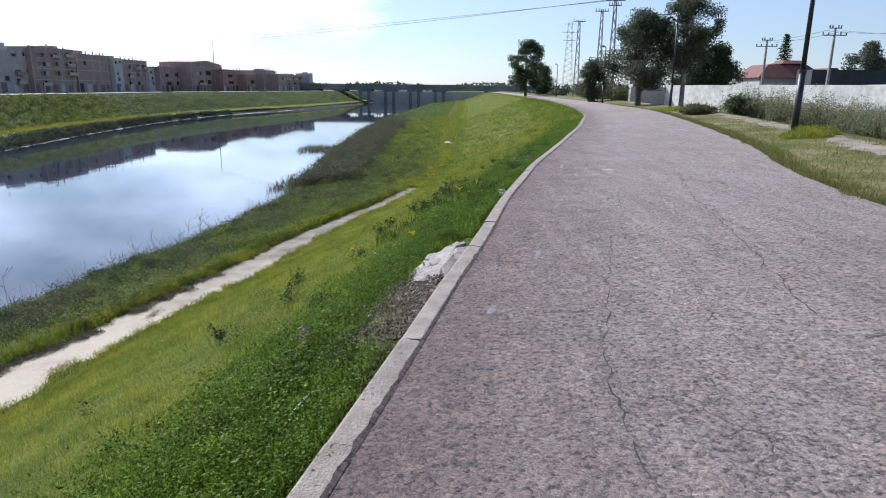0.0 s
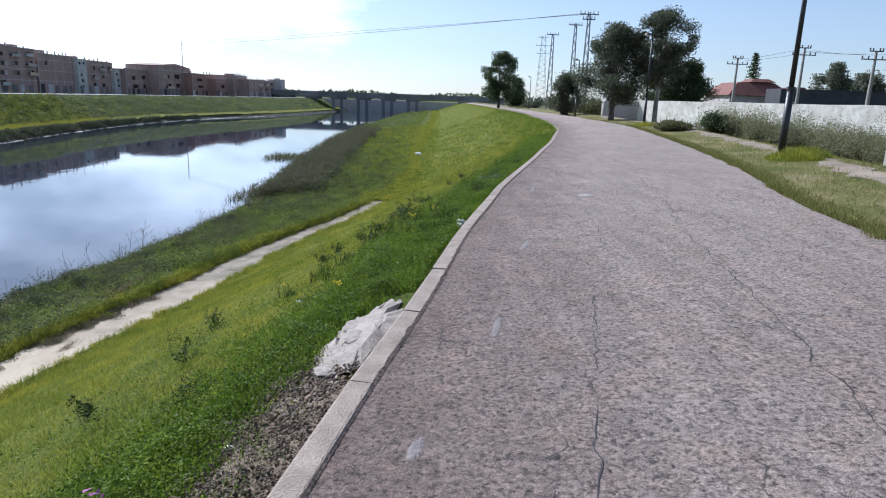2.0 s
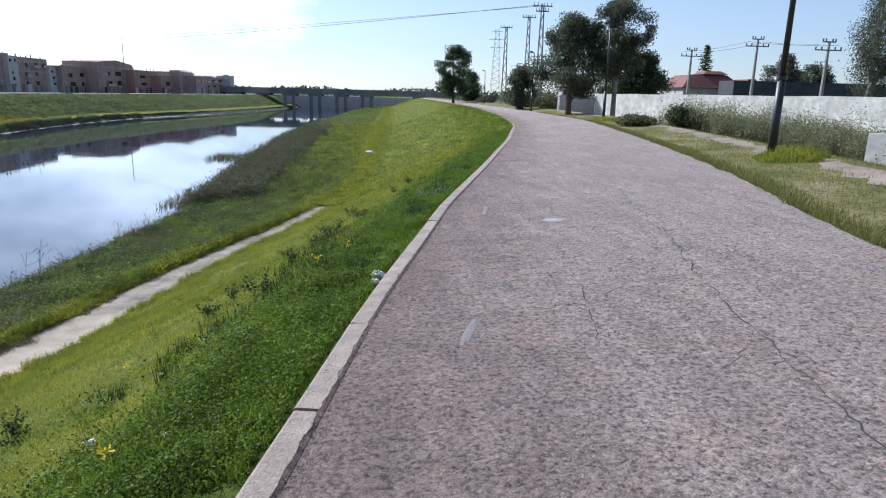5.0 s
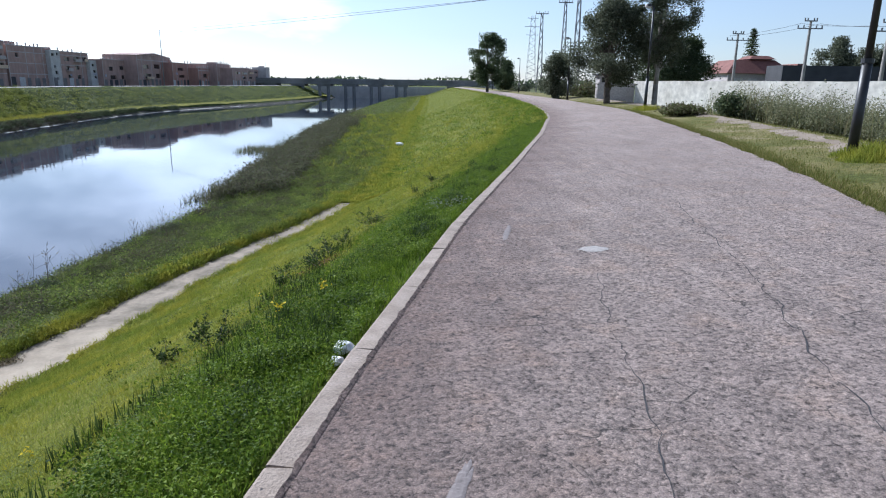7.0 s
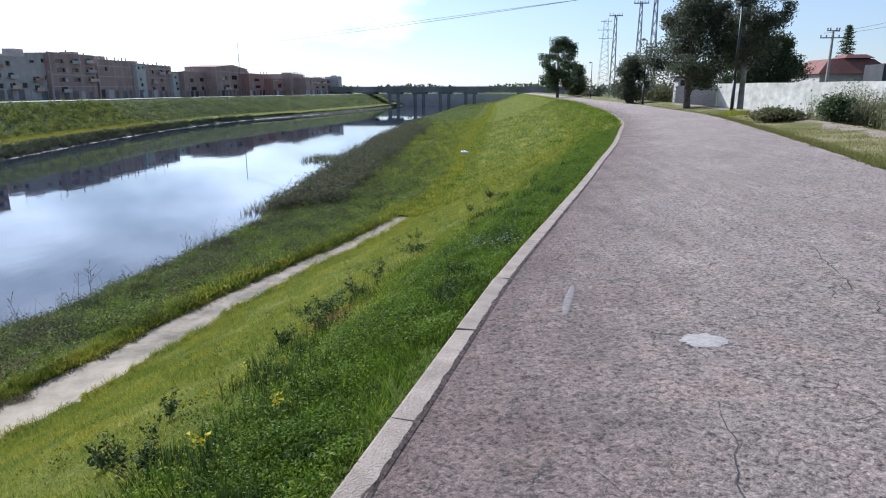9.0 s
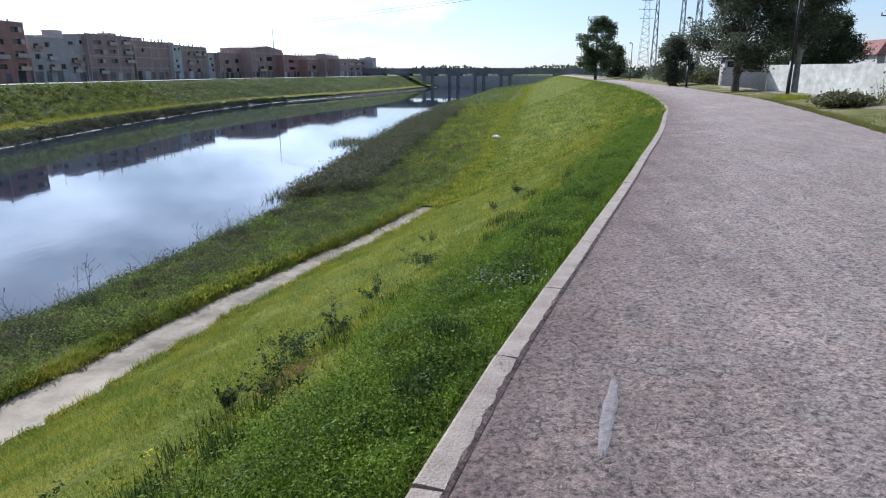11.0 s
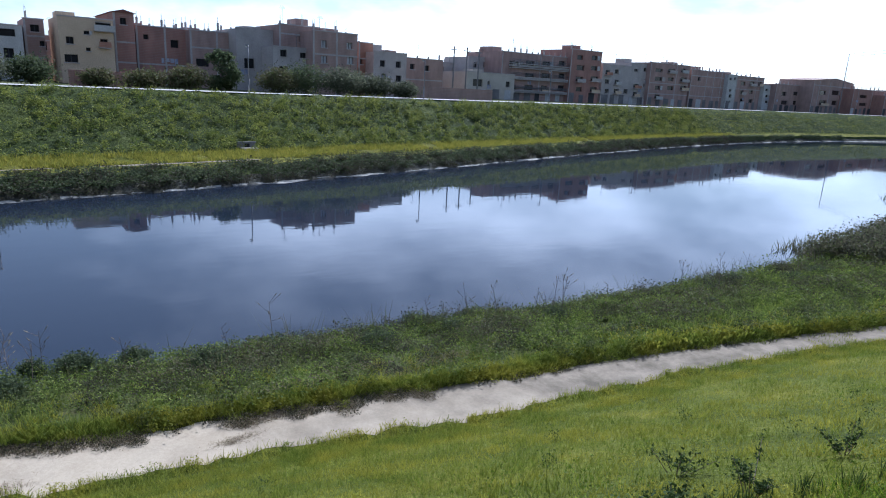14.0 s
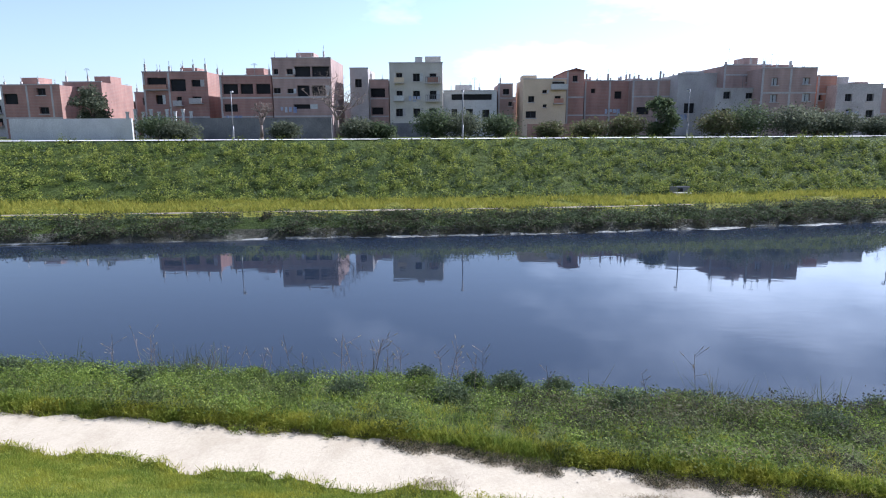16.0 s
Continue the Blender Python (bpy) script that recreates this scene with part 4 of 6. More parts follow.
building(-94.1, 95.2, 114.3, 8.5, 11, brick_brown, "four storey brown brick apartment house",
         [(1.9, 6.0, 2.4, 0.9), (6.3, 6.3, 2.3, 0.9), (10.9, 6.5, 2.1, 0.9), (15.6, 6.8, 1.9, 1.0), (6.4, 3.9, 2.4, 1.0), (10.9, 4.1, 2.5, 1.0), (15.8, 4.3, 2.0, 1.0), (2.0, 1.4, 2.1, 1.0), (6.4, 1.5, 2.4, 1.1), (11.0, 1.6, 1.8, 1.1), (15.9, 1.8, 2.5, 1.1)], balcony=3)
building(-93.0, 113.1, 122.6, 10.2, 9, brick_red, "narrow tall apartment house with stair tower",
         [(1.8, 8.3, 1.8, 0.9), (6.3, 8.5, 1.8, 0.9), (1.9, 6.2, 2.4, 1.0), (6.4, 6.4, 2.0, 0.9), (2.0, 4.0, 2.1, 0.9), (6.6, 4.3, 2.4, 0.9), (2.3, 1.9, 1.9, 0.9), (6.8, 2.0, 2.1, 1.0)])
building(-94.3, 124.9, 134.7, 7.9, 8, cement_grey, "four storey grey apartment house",
         [(1.0, 5.9, 1.4, 0.9), (4.1, 6.2, 1.3, 0.9), (1.1, 3.9, 1.4, 0.9), (4.4, 4.0, 1.5, 0.9), (7.7, 4.2, 2.0, 1.0), (1.4, 1.9, 1.4, 0.9), (4.5, 2.0, 1.6, 0.9), (7.9, 2.0, 1.5, 1.0)])
building(-94.4, 134.8, 142.1, 8.8, 8, cement_grey, "narrow four storey grey house",
         [(1.1, 7.0, 1.5, 0.6), (4.6, 7.2, 2.1, 0.8), (1.5, 3.5, 1.9, 0.8), (5.1, 3.7, 1.5, 0.8), (1.6, 1.6, 1.5, 0.9), (5.4, 1.8, 1.4, 0.9)])
building(-93.3, 140.4, 156.2, 9.3, 9, brick_brown, "five storey brown brick apartment house",
         [(1.9, 7.3, 2.8, 0.8), (6.9, 7.5, 2.6, 0.8), (12.1, 7.8, 2.0, 0.8), (2.1, 5.3, 2.8, 0.9), (7.2, 5.5, 2.3, 0.8), (12.3, 5.7, 2.6, 0.9), (2.5, 3.3, 2.0, 0.9), (7.4, 3.4, 2.4, 0.9), (12.7, 3.7, 2.4, 0.9), (2.8, 1.3, 2.1, 0.9)])
building(-93.4, 157.2, 174.0, 8.6, 9, brick_brown, "plain brown brick gable wall house",
         [(3.0, 6.1, 1.1, 0.9)])
building(-92.3, 172.3, 176.5, 8.2, 8, white_render, "narrow white rendered house with dark windows",
         [(0.6, 6.9, 1.3, 0.6), (2.8, 7.1, 1.0, 0.6), (3.0, 5.5, 1.1, 0.6), (1.3, 4.0, 0.9, 0.6), (1.5, 2.5, 1.3, 0.8), (3.7, 2.7, 1.0, 0.6), (1.9, 1.1, 0.9, 0.6), (4.0, 1.1, 0.9, 0.6)])
building(-92.4, 176.7, 190.8, 8.1, 9, brick_brown, "brown brick apartment house",
         [(2.1, 5.8, 2.5, 1.0), (6.6, 6.0, 2.6, 1.0), (11.1, 6.1, 2.1, 1.0), (2.6, 3.6, 1.7, 0.9), (7.1, 3.8, 2.0, 0.9), (11.6, 3.9, 2.6, 1.0), (3.1, 1.4, 1.7, 1.0), (7.6, 1.4, 2.0, 1.0), (12.2, 1.5, 2.0, 1.0)])
building(-91.4, 189.4, 195.7, 6.3, 8, white_render, "small pale house at the road",
         [(1.0, 4.8, 1.4, 0.6), (1.5, 3.1, 1.6, 0.7), (4.6, 3.2, 1.6, 0.7), (1.8, 1.5, 1.7, 0.7), (5.0, 1.5, 1.7, 0.7)])
building(-89.8, 193.0, 215.2, 6.8, 10, brick_brown, "broad brick house with low pitched roof",
         [(3.5, 3.8, 2.7, 1.1), (10.3, 4.1, 4.1, 1.1), (17.5, 4.3, 4.4, 1.1), (4.1, 1.4, 3.6, 1.1), (11.0, 1.5, 3.8, 1.1), (18.4, 1.6, 3.8, 1.1)])
building(-85.9, 206.2, 232.3, 8.6, 10, brick_brown, "broad brick house with gable roof",
         [(4.2, 4.7, 4.2, 1.2), (12.2, 4.9, 4.9, 1.3), (20.8, 5.2, 3.6, 1.2), (5.2, 1.9, 4.7, 1.3), (13.3, 2.0, 3.4, 1.3), (21.8, 2.1, 3.8, 1.3)], gable=True)
building(-82.2, 223.8, 246.1, 6.9, 10, brick_red, "low brick house with flat roof",
         [(4.8, 4.5, 5.2, 0.9), (5.6, 2.2, 5.2, 0.9), (16.1, 2.4, 5.8, 1.0)])
building(-78.8, 238.1, 259.2, 5.6, 10, brick_red, "low red brick house",
         [(5.1, 2.4, 4.3, 1.3)])
building(-76.1, 250.0, 266.8, 7.4, 10, brick_brown, "brown house with roof terrace",
         [(4.1, 4.8, 3.1, 1.1), (11.8, 4.9, 3.6, 1.2), (5.3, 2.2, 4.6, 1.1), (13.2, 2.3, 4.3, 1.2)])
building(-71.5, 253.5, 302.3, 6.1, 10, brick_brown, "long brown brick house row",
         [(4.4, 4.0, 3.7, 0.8), (13.1, 4.2, 4.1, 0.7), (22.2, 4.4, 5.3, 0.8), (31.9, 4.6, 5.1, 0.8), (14.2, 2.2, 4.5, 0.8), (23.4, 2.3, 5.1, 0.8), (33.2, 2.4, 4.8, 0.9), (43.6, 2.6, 5.5, 0.9)])
building(-68, 291.2, 297.6, 7.2, 6, cement_grey, "thin grey tower house far along the road",
         [(3.3, 4.6, 3.7, 0.5)])

for i in range(17):
    y0 = -62 + i * 11.5 + random.uniform(-1, 1)
    w_ = random.uniform(8, 12)
    h_ = random.uniform(4.6, 6.6)
    building(-103 - random.uniform(0, 4), y0, y0 + w_, h_, 8, random.choice((brick_red, brick_brown, cement_grey)), "plain brick house behind the front row", [(k, z, 1.0, 1.1) for k in (1.2, 4.2, 6.4) for z in (1.4, h_ - 1.9)], columns=i % 2 == 0)

for i in range(9):
    t = thing("column", "white concrete column in front of an unfinished house", "column", "white columns", (-84.5, -31.2 + i * 1.05, -0.5))
    boxed("shaft", (-0.14, -0.14, 0, 0.14, 0.14, 3.4 + 0.3 * (i % 2)), white_render, t)
    boxed("capital", (-0.2, -0.2, 3.4 + 0.3 * (i % 2), 0.2, 0.2, 3.55 + 0.3 * (i % 2)), white_render, t)
# outlet of a drain in the far embankment
t = thing("drain_outlet", "small grey concrete drain outlet in the embankment", "drain", at=(-48.2, 28.7, ground_z(-48.2, 28.7)))
boxed("apron", (-0.1, -0.6, -0.25, 0.7, 0.6, 0.08), cement_grey, t)
boxed("head_wall", (-0.35, -0.75, -0.3, -0.15, 0.75, 0.5), old_block, t)
# near-black box painted as the shade inside the pipe
boxed("pipe_mouth", (-0.147, -0.18, 0.10, -0.08, 0.18, 0.36), unlit_opening, t)

# low pale wall and shed roofs at the far road
def far_block(name, label, dims, material, category):
    bm = bmesh.new()
    box(bm, *dims)
    return tagged(part(name, bm, material), label, category)


far_wall = far_block("garden_wall", "long grey white rendered wall beside the far road", (-66.3, -34.4, -0.5, -66.0, -21.7, 2.0), white_render, "wall")
far_block("shed", "low red shed with a flat roof behind bushes", (-78, 20.5, -0.5, -74, 27.5, 1.2), brick_red, "shed")
far_block("boundary_wall", "grey block wall below the houses", (-77, -20, -0.5, -76.7, -3, 2.1), old_block, "wall")
far_block("boundary_wall", "low brick wall in front of the houses", (-74.4, 60, -0.5, -74.1, 76, 1.3), brick_brown, "wall")


# ---- bridge ----
def make_bridge():
    t = thing("bridge", "long grey concrete road bridge on piers", "bridge", at=(-30, 292, 0))
    bm = bmesh.new()
    box(bm, -52, -5, 0.6, 60, 5, 2.0)
    part("deck", bm, far_concrete, t)
    bm = bmesh.new()
    box(bm, -52, -5.25, 2.0, 60, -5.0, 2.9)
    part("parapet", bm, far_concrete, t)
    for x in (-36, -24, -13, -2, 9, 20):
        bm = bmesh.new()
        box(bm, x - 3.0, -4.5, -0.3, x + 3.0, 4.5, 0.6)
        for s in (-2, 2):
            rod(bm, (x + s * 0.9, -3.5, -8), (x + s * 0.9, -3.5, -0.3), 0.7, n=10)
        part("pier", bm, far_concrete, t)
    # added pale backdrop, no real wall: stands for the light beyond the deck
    bm = bmesh.new()
    box(bm, -52, 17, -8, 60, 18, -0.2)
    part("added_backdrop", bm, white_render, t)
    bm = bmesh.new()
    a = [bm.verts.new(p) for y_ in (-4.8, 4.2) for p in ((-46, y_, 0.58), (-46, y_, -7), (-22, y_, -7))]
    for f in ((0, 1, 2), (3, 5, 4), (0, 2, 5, 3), (0, 3, 4, 1), (1, 4, 5, 2)):
        bm.faces.new([a[i] for i in f])
    part("revetment", bm, far_concrete, t)
    bm = bmesh.new()
    box(bm, -60, -6, -8, -46, 6, 0.6)
    part("abutment", bm, far_concrete, t)
    bm = bmesh.new()
    box(bm, 40, -6, -8, 62, 6, 0.4)
    part("abutment", bm, far_concrete, t)


make_bridge()


# ---- lamps, pylons, cables ----
def street_lamp(at, height, material=black_paint, arm=True):
    t = thing("street_lamp", "slim black steel lamp post with a small lantern", "street lamp", "lamp posts", at)
    bm = bmesh.new()
    rod(bm, (0, 0, -0.2), (0, 0, height * 0.3), 0.085, 0.08, 12)
    rod(bm, (0, 0, height * 0.3), (0, 0, height), 0.06, 0.045, 12)
    part("pole", bm, material, t, smooth=True)
    bm = bmesh.new()
    rod(bm, (0, 0, height * 0.3 - 0.04), (0, 0, height * 0.3 + 0.04), 0.10, n=12)
    part("collar", bm, material, t)
    bm = bmesh.new()
    box(bm, -0.16, -0.16, -0.22, 0.16, 0.16, -0.19)
    part("base_plate", bm, material, t)
    bm = bmesh.new()
    rod(bm, (0, 0, height), (-0.35, 0, height + 0.12), 0.035, 0.03, 8)
    part("arm", bm, material, t)
    bm = bmesh.new()
    rod(bm, (-0.28, 0, height + 0.02), (-0.28, 0, height + 0.14), 0.2, 0.13, 12)
    lan = part("lantern", bm, material, t)
    bm = bmesh.new()
    rod(bm, (-0.28, 0, height - 0.05), (-0.28, 0, height + 0.017), 0.12, 0.17, 12)
    part("glass", bm, lamp_glass, lan)
    return t


lamp_1 = street_lamp((8.33, 16.39, 0.42), 5.0)
for p in ((12.6, 40, 0.42), (13.6, 64, 0.42), (15.7, 110, 0.42), (16.5, 160, 0.42)):
    copy_thing(lamp_1, pose(*p))
far_lamp = street_lamp((-61.5, 12.3, -0.12), 4.4, steel)
far_lamp["label"] = "grey steel lamp post on the far road"
for y in (-9.5, 34, 56, 80, 105):
    copy_thing(far_lamp, pose(float(top_x(y)) - 1.6, y, -0.12))


def lattice_pole(at, height, w, label, arms, yaw=0.0):
    t = thing("pylon", label, "pylon", "power line poles", at)
    t.rotation_euler = (0, 0, yaw)
    for sx in (-1, 1):
        for sy_ in (-1, 1):
            bm = bmesh.new()
            rod(bm, (sx * w, sy_ * w, -0.2), (sx * w * 0.35, sy_ * w * 0.35, height), 0.06, 0.04, 4)
            part("leg", bm, steel, t)
    bm = bmesh.new()
    n = int(height / 1.1)
    for i in range(n):
        z0, z1 = height * i / n, height * (i + 1) / n
        a, b = w * (1 - 0.65 * i / n), w * (1 - 0.65 * (i + 1) / n)
        s = 1 if i % 2 else -1
        for p, q in (((-a * s, -a, z0), (b * s, -b, z1)), ((-a * s, a, z0), (b * s, b, z1)), ((-a, -a * s, z0), (-b, b * s, z1)), ((a, -a * s, z0), (b, b * s, z1))):
            rod(bm, p, q, 0.03, n=4)
    part("bracing", bm, steel, t)
    for z, l in arms:
        bm = bmesh.new()
        box(bm, -l, -0.07, z - 0.06, l, 0.07, z + 0.06)
        arm = part("crossarm", bm, steel, t)
        for k in (-0.9, -0.45, 0.45, 0.9):
            bm = bmesh.new()
            rod(bm, (k * l, 0, z + 0.06), (k * l, 0, z + 0.42), 0.07, 0.05, 6)
            part("insulator", bm, lamp_glass, arm)
    return t


lattice_pole((19.2, 112, 0.4), 12.2, 0.42, "slender steel lattice power pole", ((12.0, 1.0),))
lattice_pole((20.4, 100, 0.4), 12.6, 0.40, "slender steel lattice power pole", ((12.3, 1.0),))
lattice_pole((18.9, 85, 0.4), 12.2, 0.40, "slender steel lattice power pole", ((11.9, 1.2), (11.3, 0.8)))
lattice_pole((41.3, 260, 0.4), 26.5, 1.9, "tall far steel lattice transmission tower", ((25.5, 2.0), (22.5, 3.0), (19.5, 2.4)))
for p, h in (((36.0, 80, 0.4), 7.0), ((38.3, 70, 0.4), 7.5), ((39.2, 60, 0.4), 6.5)):
    t = thing("utility_pole", "tapered concrete power pole with crossarm and insulators", "utility pole", "power line poles", p)
    bm = bmesh.new()
    rod(bm, (0, 0, -0.3), (0, 0, h), 0.20, 0.11, 8)
    part("pole", bm, pole_concrete, t)
    for z, l in ((h - 0.75, 1.25), (h - 0.05, 0.62)):
        bm = bmesh.new()
        box(bm, -l, -0.06, z - 0.05, l, 0.06, z + 0.05)
        arm = part("crossarm", bm, steel, t)
        for k in (-0.95, -0.5, 0.5, 0.95):
            bm = bmesh.new()
            rod(bm, (k * l, 0, z + 0.05), (k * l, 0, z + 0.28), 0.06, 0.08, 6)
            part("insulator", bm, steel, arm)
# three poles behind the far houses
for x, y in ((-81.9, 74.3), (-82.3, 77.2), (-84.1, 81.2)):
    t = thing("utility_pole", "thin lattice mast above the far roofs", "utility pole", "power line poles", (x, y, -0.4))
    bm = bmesh.new()
    rod(bm, (0, 0, 0), (0, 0, 8.1), 0.15, 0.09, 5)
    part("pole", bm, steel, t)
    bm = bmesh.new()
    box(bm, -0.05, -0.7, 7.5, 0.05, 0.7, 7.6)
    part("crossarm", bm, steel, t)


def cable(label, a, b, sag, r=0.02):
    bm = bmesh.new()
    a, b = Vector(a), Vector(b)
    p = [a.lerp(b, i / 24) - Vector((0, 0, 4 * sag * (i / 24) * (1 - i / 24))) for i in range(25)]
    for u, v in zip(p, p[1:]):
        rod(bm, u, v, r, n=4)
    tagged(part("power_cable", bm, cable_black), label, "cable", "power cables")


t = thing("utility_pole", "tall thin mast carrying the cables over the river", "utility pole", "power line poles", (-79, 208, -0.4))
bm = bmesh.new()
rod(bm, (0, 0, 0), (0, 0, 16.2), 0.16, 0.08, 6)
part("pole", bm, steel, t)
cable("thin dark power cable across the river", (-79, 208, 15.0), (18.4, 85, 12.4), 0.5, 0.03)
cable("thin dark power cable across the river", (-79, 208, 15.7), (19.6, 85, 12.4), 0.2, 0.025)
for dx in (-0.95, 0.95):
    cable("thin power cable between the poles", (36.0 + dx, 80, 7.1), (38.3 + dx, 70, 7.6), 0.15, 0.015)
    cable("thin power cable between the poles", (38.3 + dx, 70, 7.6), (39.2 + dx, 60, 6.6), 0.15, 0.015)


# ---- road side: walls, house, trees, scrub ----
def wall_run(name, label, a, b, z0, z1, thick, material, category="wall", group=""):
    bm = bmesh.new()
    a, b = Vector((*a, 0)), Vector((*b, 0))
    side = (b - a).normalized().cross(Vector((0, 0, 1))) * thick / 2
    n = max(2, int((b - a).length / 2.5))
    low, high = [], []
    for i in range(n + 1):
        p = a.lerp(b, i / n)
        d = 0.05 * noise.noise((p.x, p.y, 2))
        low.append([bm.verts.new((q.x, q.y, z0)) for q in (p - side, p + side)])
        high.append([bm.verts.new((q.x, q.y, z1 + d)) for q in (p - side, p + side)])
    for i in range(n):
        bm.faces.new((low[i][0], low[i + 1][0], high[i + 1][0], high[i][0]))
        bm.faces.new((low[i + 1][1], low[i][1], high[i][1], high[i + 1][1]))
        bm.faces.new((high[i][0], high[i + 1][0], high[i + 1][1], high[i][1]))
    for i in (0, n):
        bm.faces.new((low[i][0], low[i][1], high[i][1], high[i][0]))
    return tagged(part(name, bm, material), label, category, group)


wall_run("boundary_wall", "long whitewashed boundary wall behind the reeds", (20.2, 65.3), (30.5, 36), -0.7, 1.93, 0.25, whitewash)
wall_run("boundary_wall", "whitewashed boundary wall set back from the verge", (30.5, 36), (37, 16), -0.7, 1.93, 0.25, whitewash)
wall_run("boundary_wall", "weathered grey wall beside the gate", (16.8, 66), (20.05, 65.4), -0.7, 1.75, 0.25, cement_grey)
wall_run("low_wall", "low whitewashed wall at the verge", (15.3, 22.6), (19.0, 16.5), -0.6, 0.62, 0.3, whitewash)
boxed_booth = thing("booth", "small grey booth with a flat roof behind the wall", "booth", at=(18.0, 68, 0.3))
boxed("body", (-0.7, -0.7, 0, 0.7, 0.7, 2.1), cement_grey, boxed_booth)
boxed("roof", (-1.0, -1.0, 2.1, 1.0, 1.0, 2.3), dark_sheet, boxed_booth)
# near-black sheet for the unlit inside of the booth
boxed("window", (-0.5, -0.74, 1.4, 0.5, -0.703, 1.95), unlit_opening, boxed_booth)


def make_villa():
    t = thing("villa", "large house with a red tiled hip roof", "house", at=(51.6, 101, -0.5))
    bm = bmesh.new()
    box(bm, -6.5, 0, 0, 5.5, 9, 4.0)
    part("wall", bm, cement_grey, t)

    def hip(x0, y0, x1, y1, z0, z1, inset):
        bm = bmesh.new()
        lo = [bm.verts.new(p) for p in ((x0, y0, z0), (x1, y0, z0), (x1, y1, z0), (x0, y1, z0))]
        hi = [bm.verts.new(p) for p in ((x0 + inset, y0 + inset, z1), (x1 - inset, y0 + inset, z1), (x1 - inset, y1 - inset, z1), (x0 + inset, y1 - inset, z1))]
        bm.faces.new(lo)
        bm.faces.new(hi)
        for i in range(4):
            bm.faces.new((lo[i], lo[(i + 1) % 4], hi[(i + 1) % 4], hi[i]))
        part("roof", bm, roof_tile, t)

    hip(-7.0, -0.6, 3.2, 9.6, 4.0, 6.0, 2.2)
    hip(3.0, -0.4, 6.2, 6, 3.9, 5.5, 1.0)
    hip(-3.0, 1.2, 1.0, 5.2, 6.1, 6.6, 0.8)
    bm = bmesh.new()
    box(bm, -2.6, 1.6, 5.5, 0.6, 4.8, 6.1)
    part("roof_turret", bm, dark_sheet, t)
    for x in (-5.6, -3.4):
        boxed("window", (x, -0.05, 1.9, x + 1.3, -0.003, 3.3), white_render, t)


make_villa()
far_block("long_shed", "long dark grey sheet metal shed behind the wall", (46, 88, 0.3, 70, 92, 4.3), dark_sheet, "shed")

tree("broad dark gum tree with dense foliage", (13.6, 51, 0.2), 6.9, 0.26, gum_leaf, bark, 36000, 0.085, 0.62, 4, 0.95, group="roadside gum trees", first=0.24, wide=3.0, lobes=80)
tree("tall gum tree with pale bare trunk", (16.6, 50, 0.2), 8.3, 0.2, gum_leaf, pale_bark, 26000, 0.08, 0.5, 4, 0.8, group="roadside gum trees", first=0.36, wide=2.8, lobes=64)
tree("dense dark tree behind the wall", (26.4, 69, -0.2), 6.3, 0.25, dark_leaf, bark, 26000, 0.11, 0.62, 4, 1.0, group="roadside gum trees", first=0.12, wide=2.1, lobes=70)
tree("leafy tree at the end of the wall", (23.6, 69.5, -0.2), 7.8, 0.25, dark_leaf, bark, 28000, 0.11, 0.6, 4, 1.0, group="roadside gum trees", first=0.12, wide=2.4, lobes=70)
tree("small bushy tree by the path", (13.9, 70, 0.0), 4.4, 0.16, gum_leaf, bark, 16000, 0.10, 0.65, 3, 0.8, group="roadside gum trees", first=0.12, wide=2.0)
tree("tall dark tree with an upright crown", (12.5, 130, 0.2), 10.2, 0.3, dark_leaf, bark, 26000, 0.15, 0.45, 4, 1.15, first=0.14, wide=4.8, lobes=80)
tree("low round tree beside a taller one", (17.2, 140, 0.0), 5.8, 0.2, dark_leaf, bark, 9000, 0.18, 0.6, 3, 1.2, first=0.10, wide=2.6, lobes=50)
tree("round green tree behind the shed", (56.8, 95, -0.2), 8.4, 0.3, gum_leaf, bark, 13000, 0.17, 0.65, 4, 1.2, first=0.2, wide=3.6)
tree("round green tree behind the shed", (64.0, 98, -0.2), 7.4, 0.3, gum_leaf, bark, 11000, 0.17, 0.65, 4, 1.2, first=0.2, wide=3.4)
tree("weeping tree with hanging leafy twigs", (42.3, 58, -0.2), 11.5, 0.4, gum_leaf, pale_bark, 20000, 0.09, 0.45, 4, 0.9, droop=4.5, first=0.45)


def conifer(label, at, height, width):
    t = thing("tree", label, "tree", "", at)
    bm = bmesh.new()
    rod(bm, (0, 0, -0.3), (0, 0, height), 0.2, 0.03, 8)
    spots = []
    for i in range(60):
        u = 0.3 + 0.68 * i / 60
        a, l = i * 2.4, width * (1.02 - u) * random.uniform(0.75, 1.15)
        z = height * u
        tip = Vector((math.cos(a) * l, math.sin(a) * l, z - 0.12 * l))
        rod(bm, (0, 0, z), tip, 0.04, 0.01, 4)
        spots += [Vector((0, 0, z)).lerp(tip, k) for k in np.linspace(0.2, 1, 6)]
    part("trunk", bm, bark, t)
    q = np.repeat(np.array(spots), 14, axis=0) + rng.normal(size=(len(spots) * 14, 3)) * np.array([0.16, 0.16, 0.07])
    v, f = leaves(q, 0.13, 0.2)
    soup("crown", v, f, dark_leaf, t)


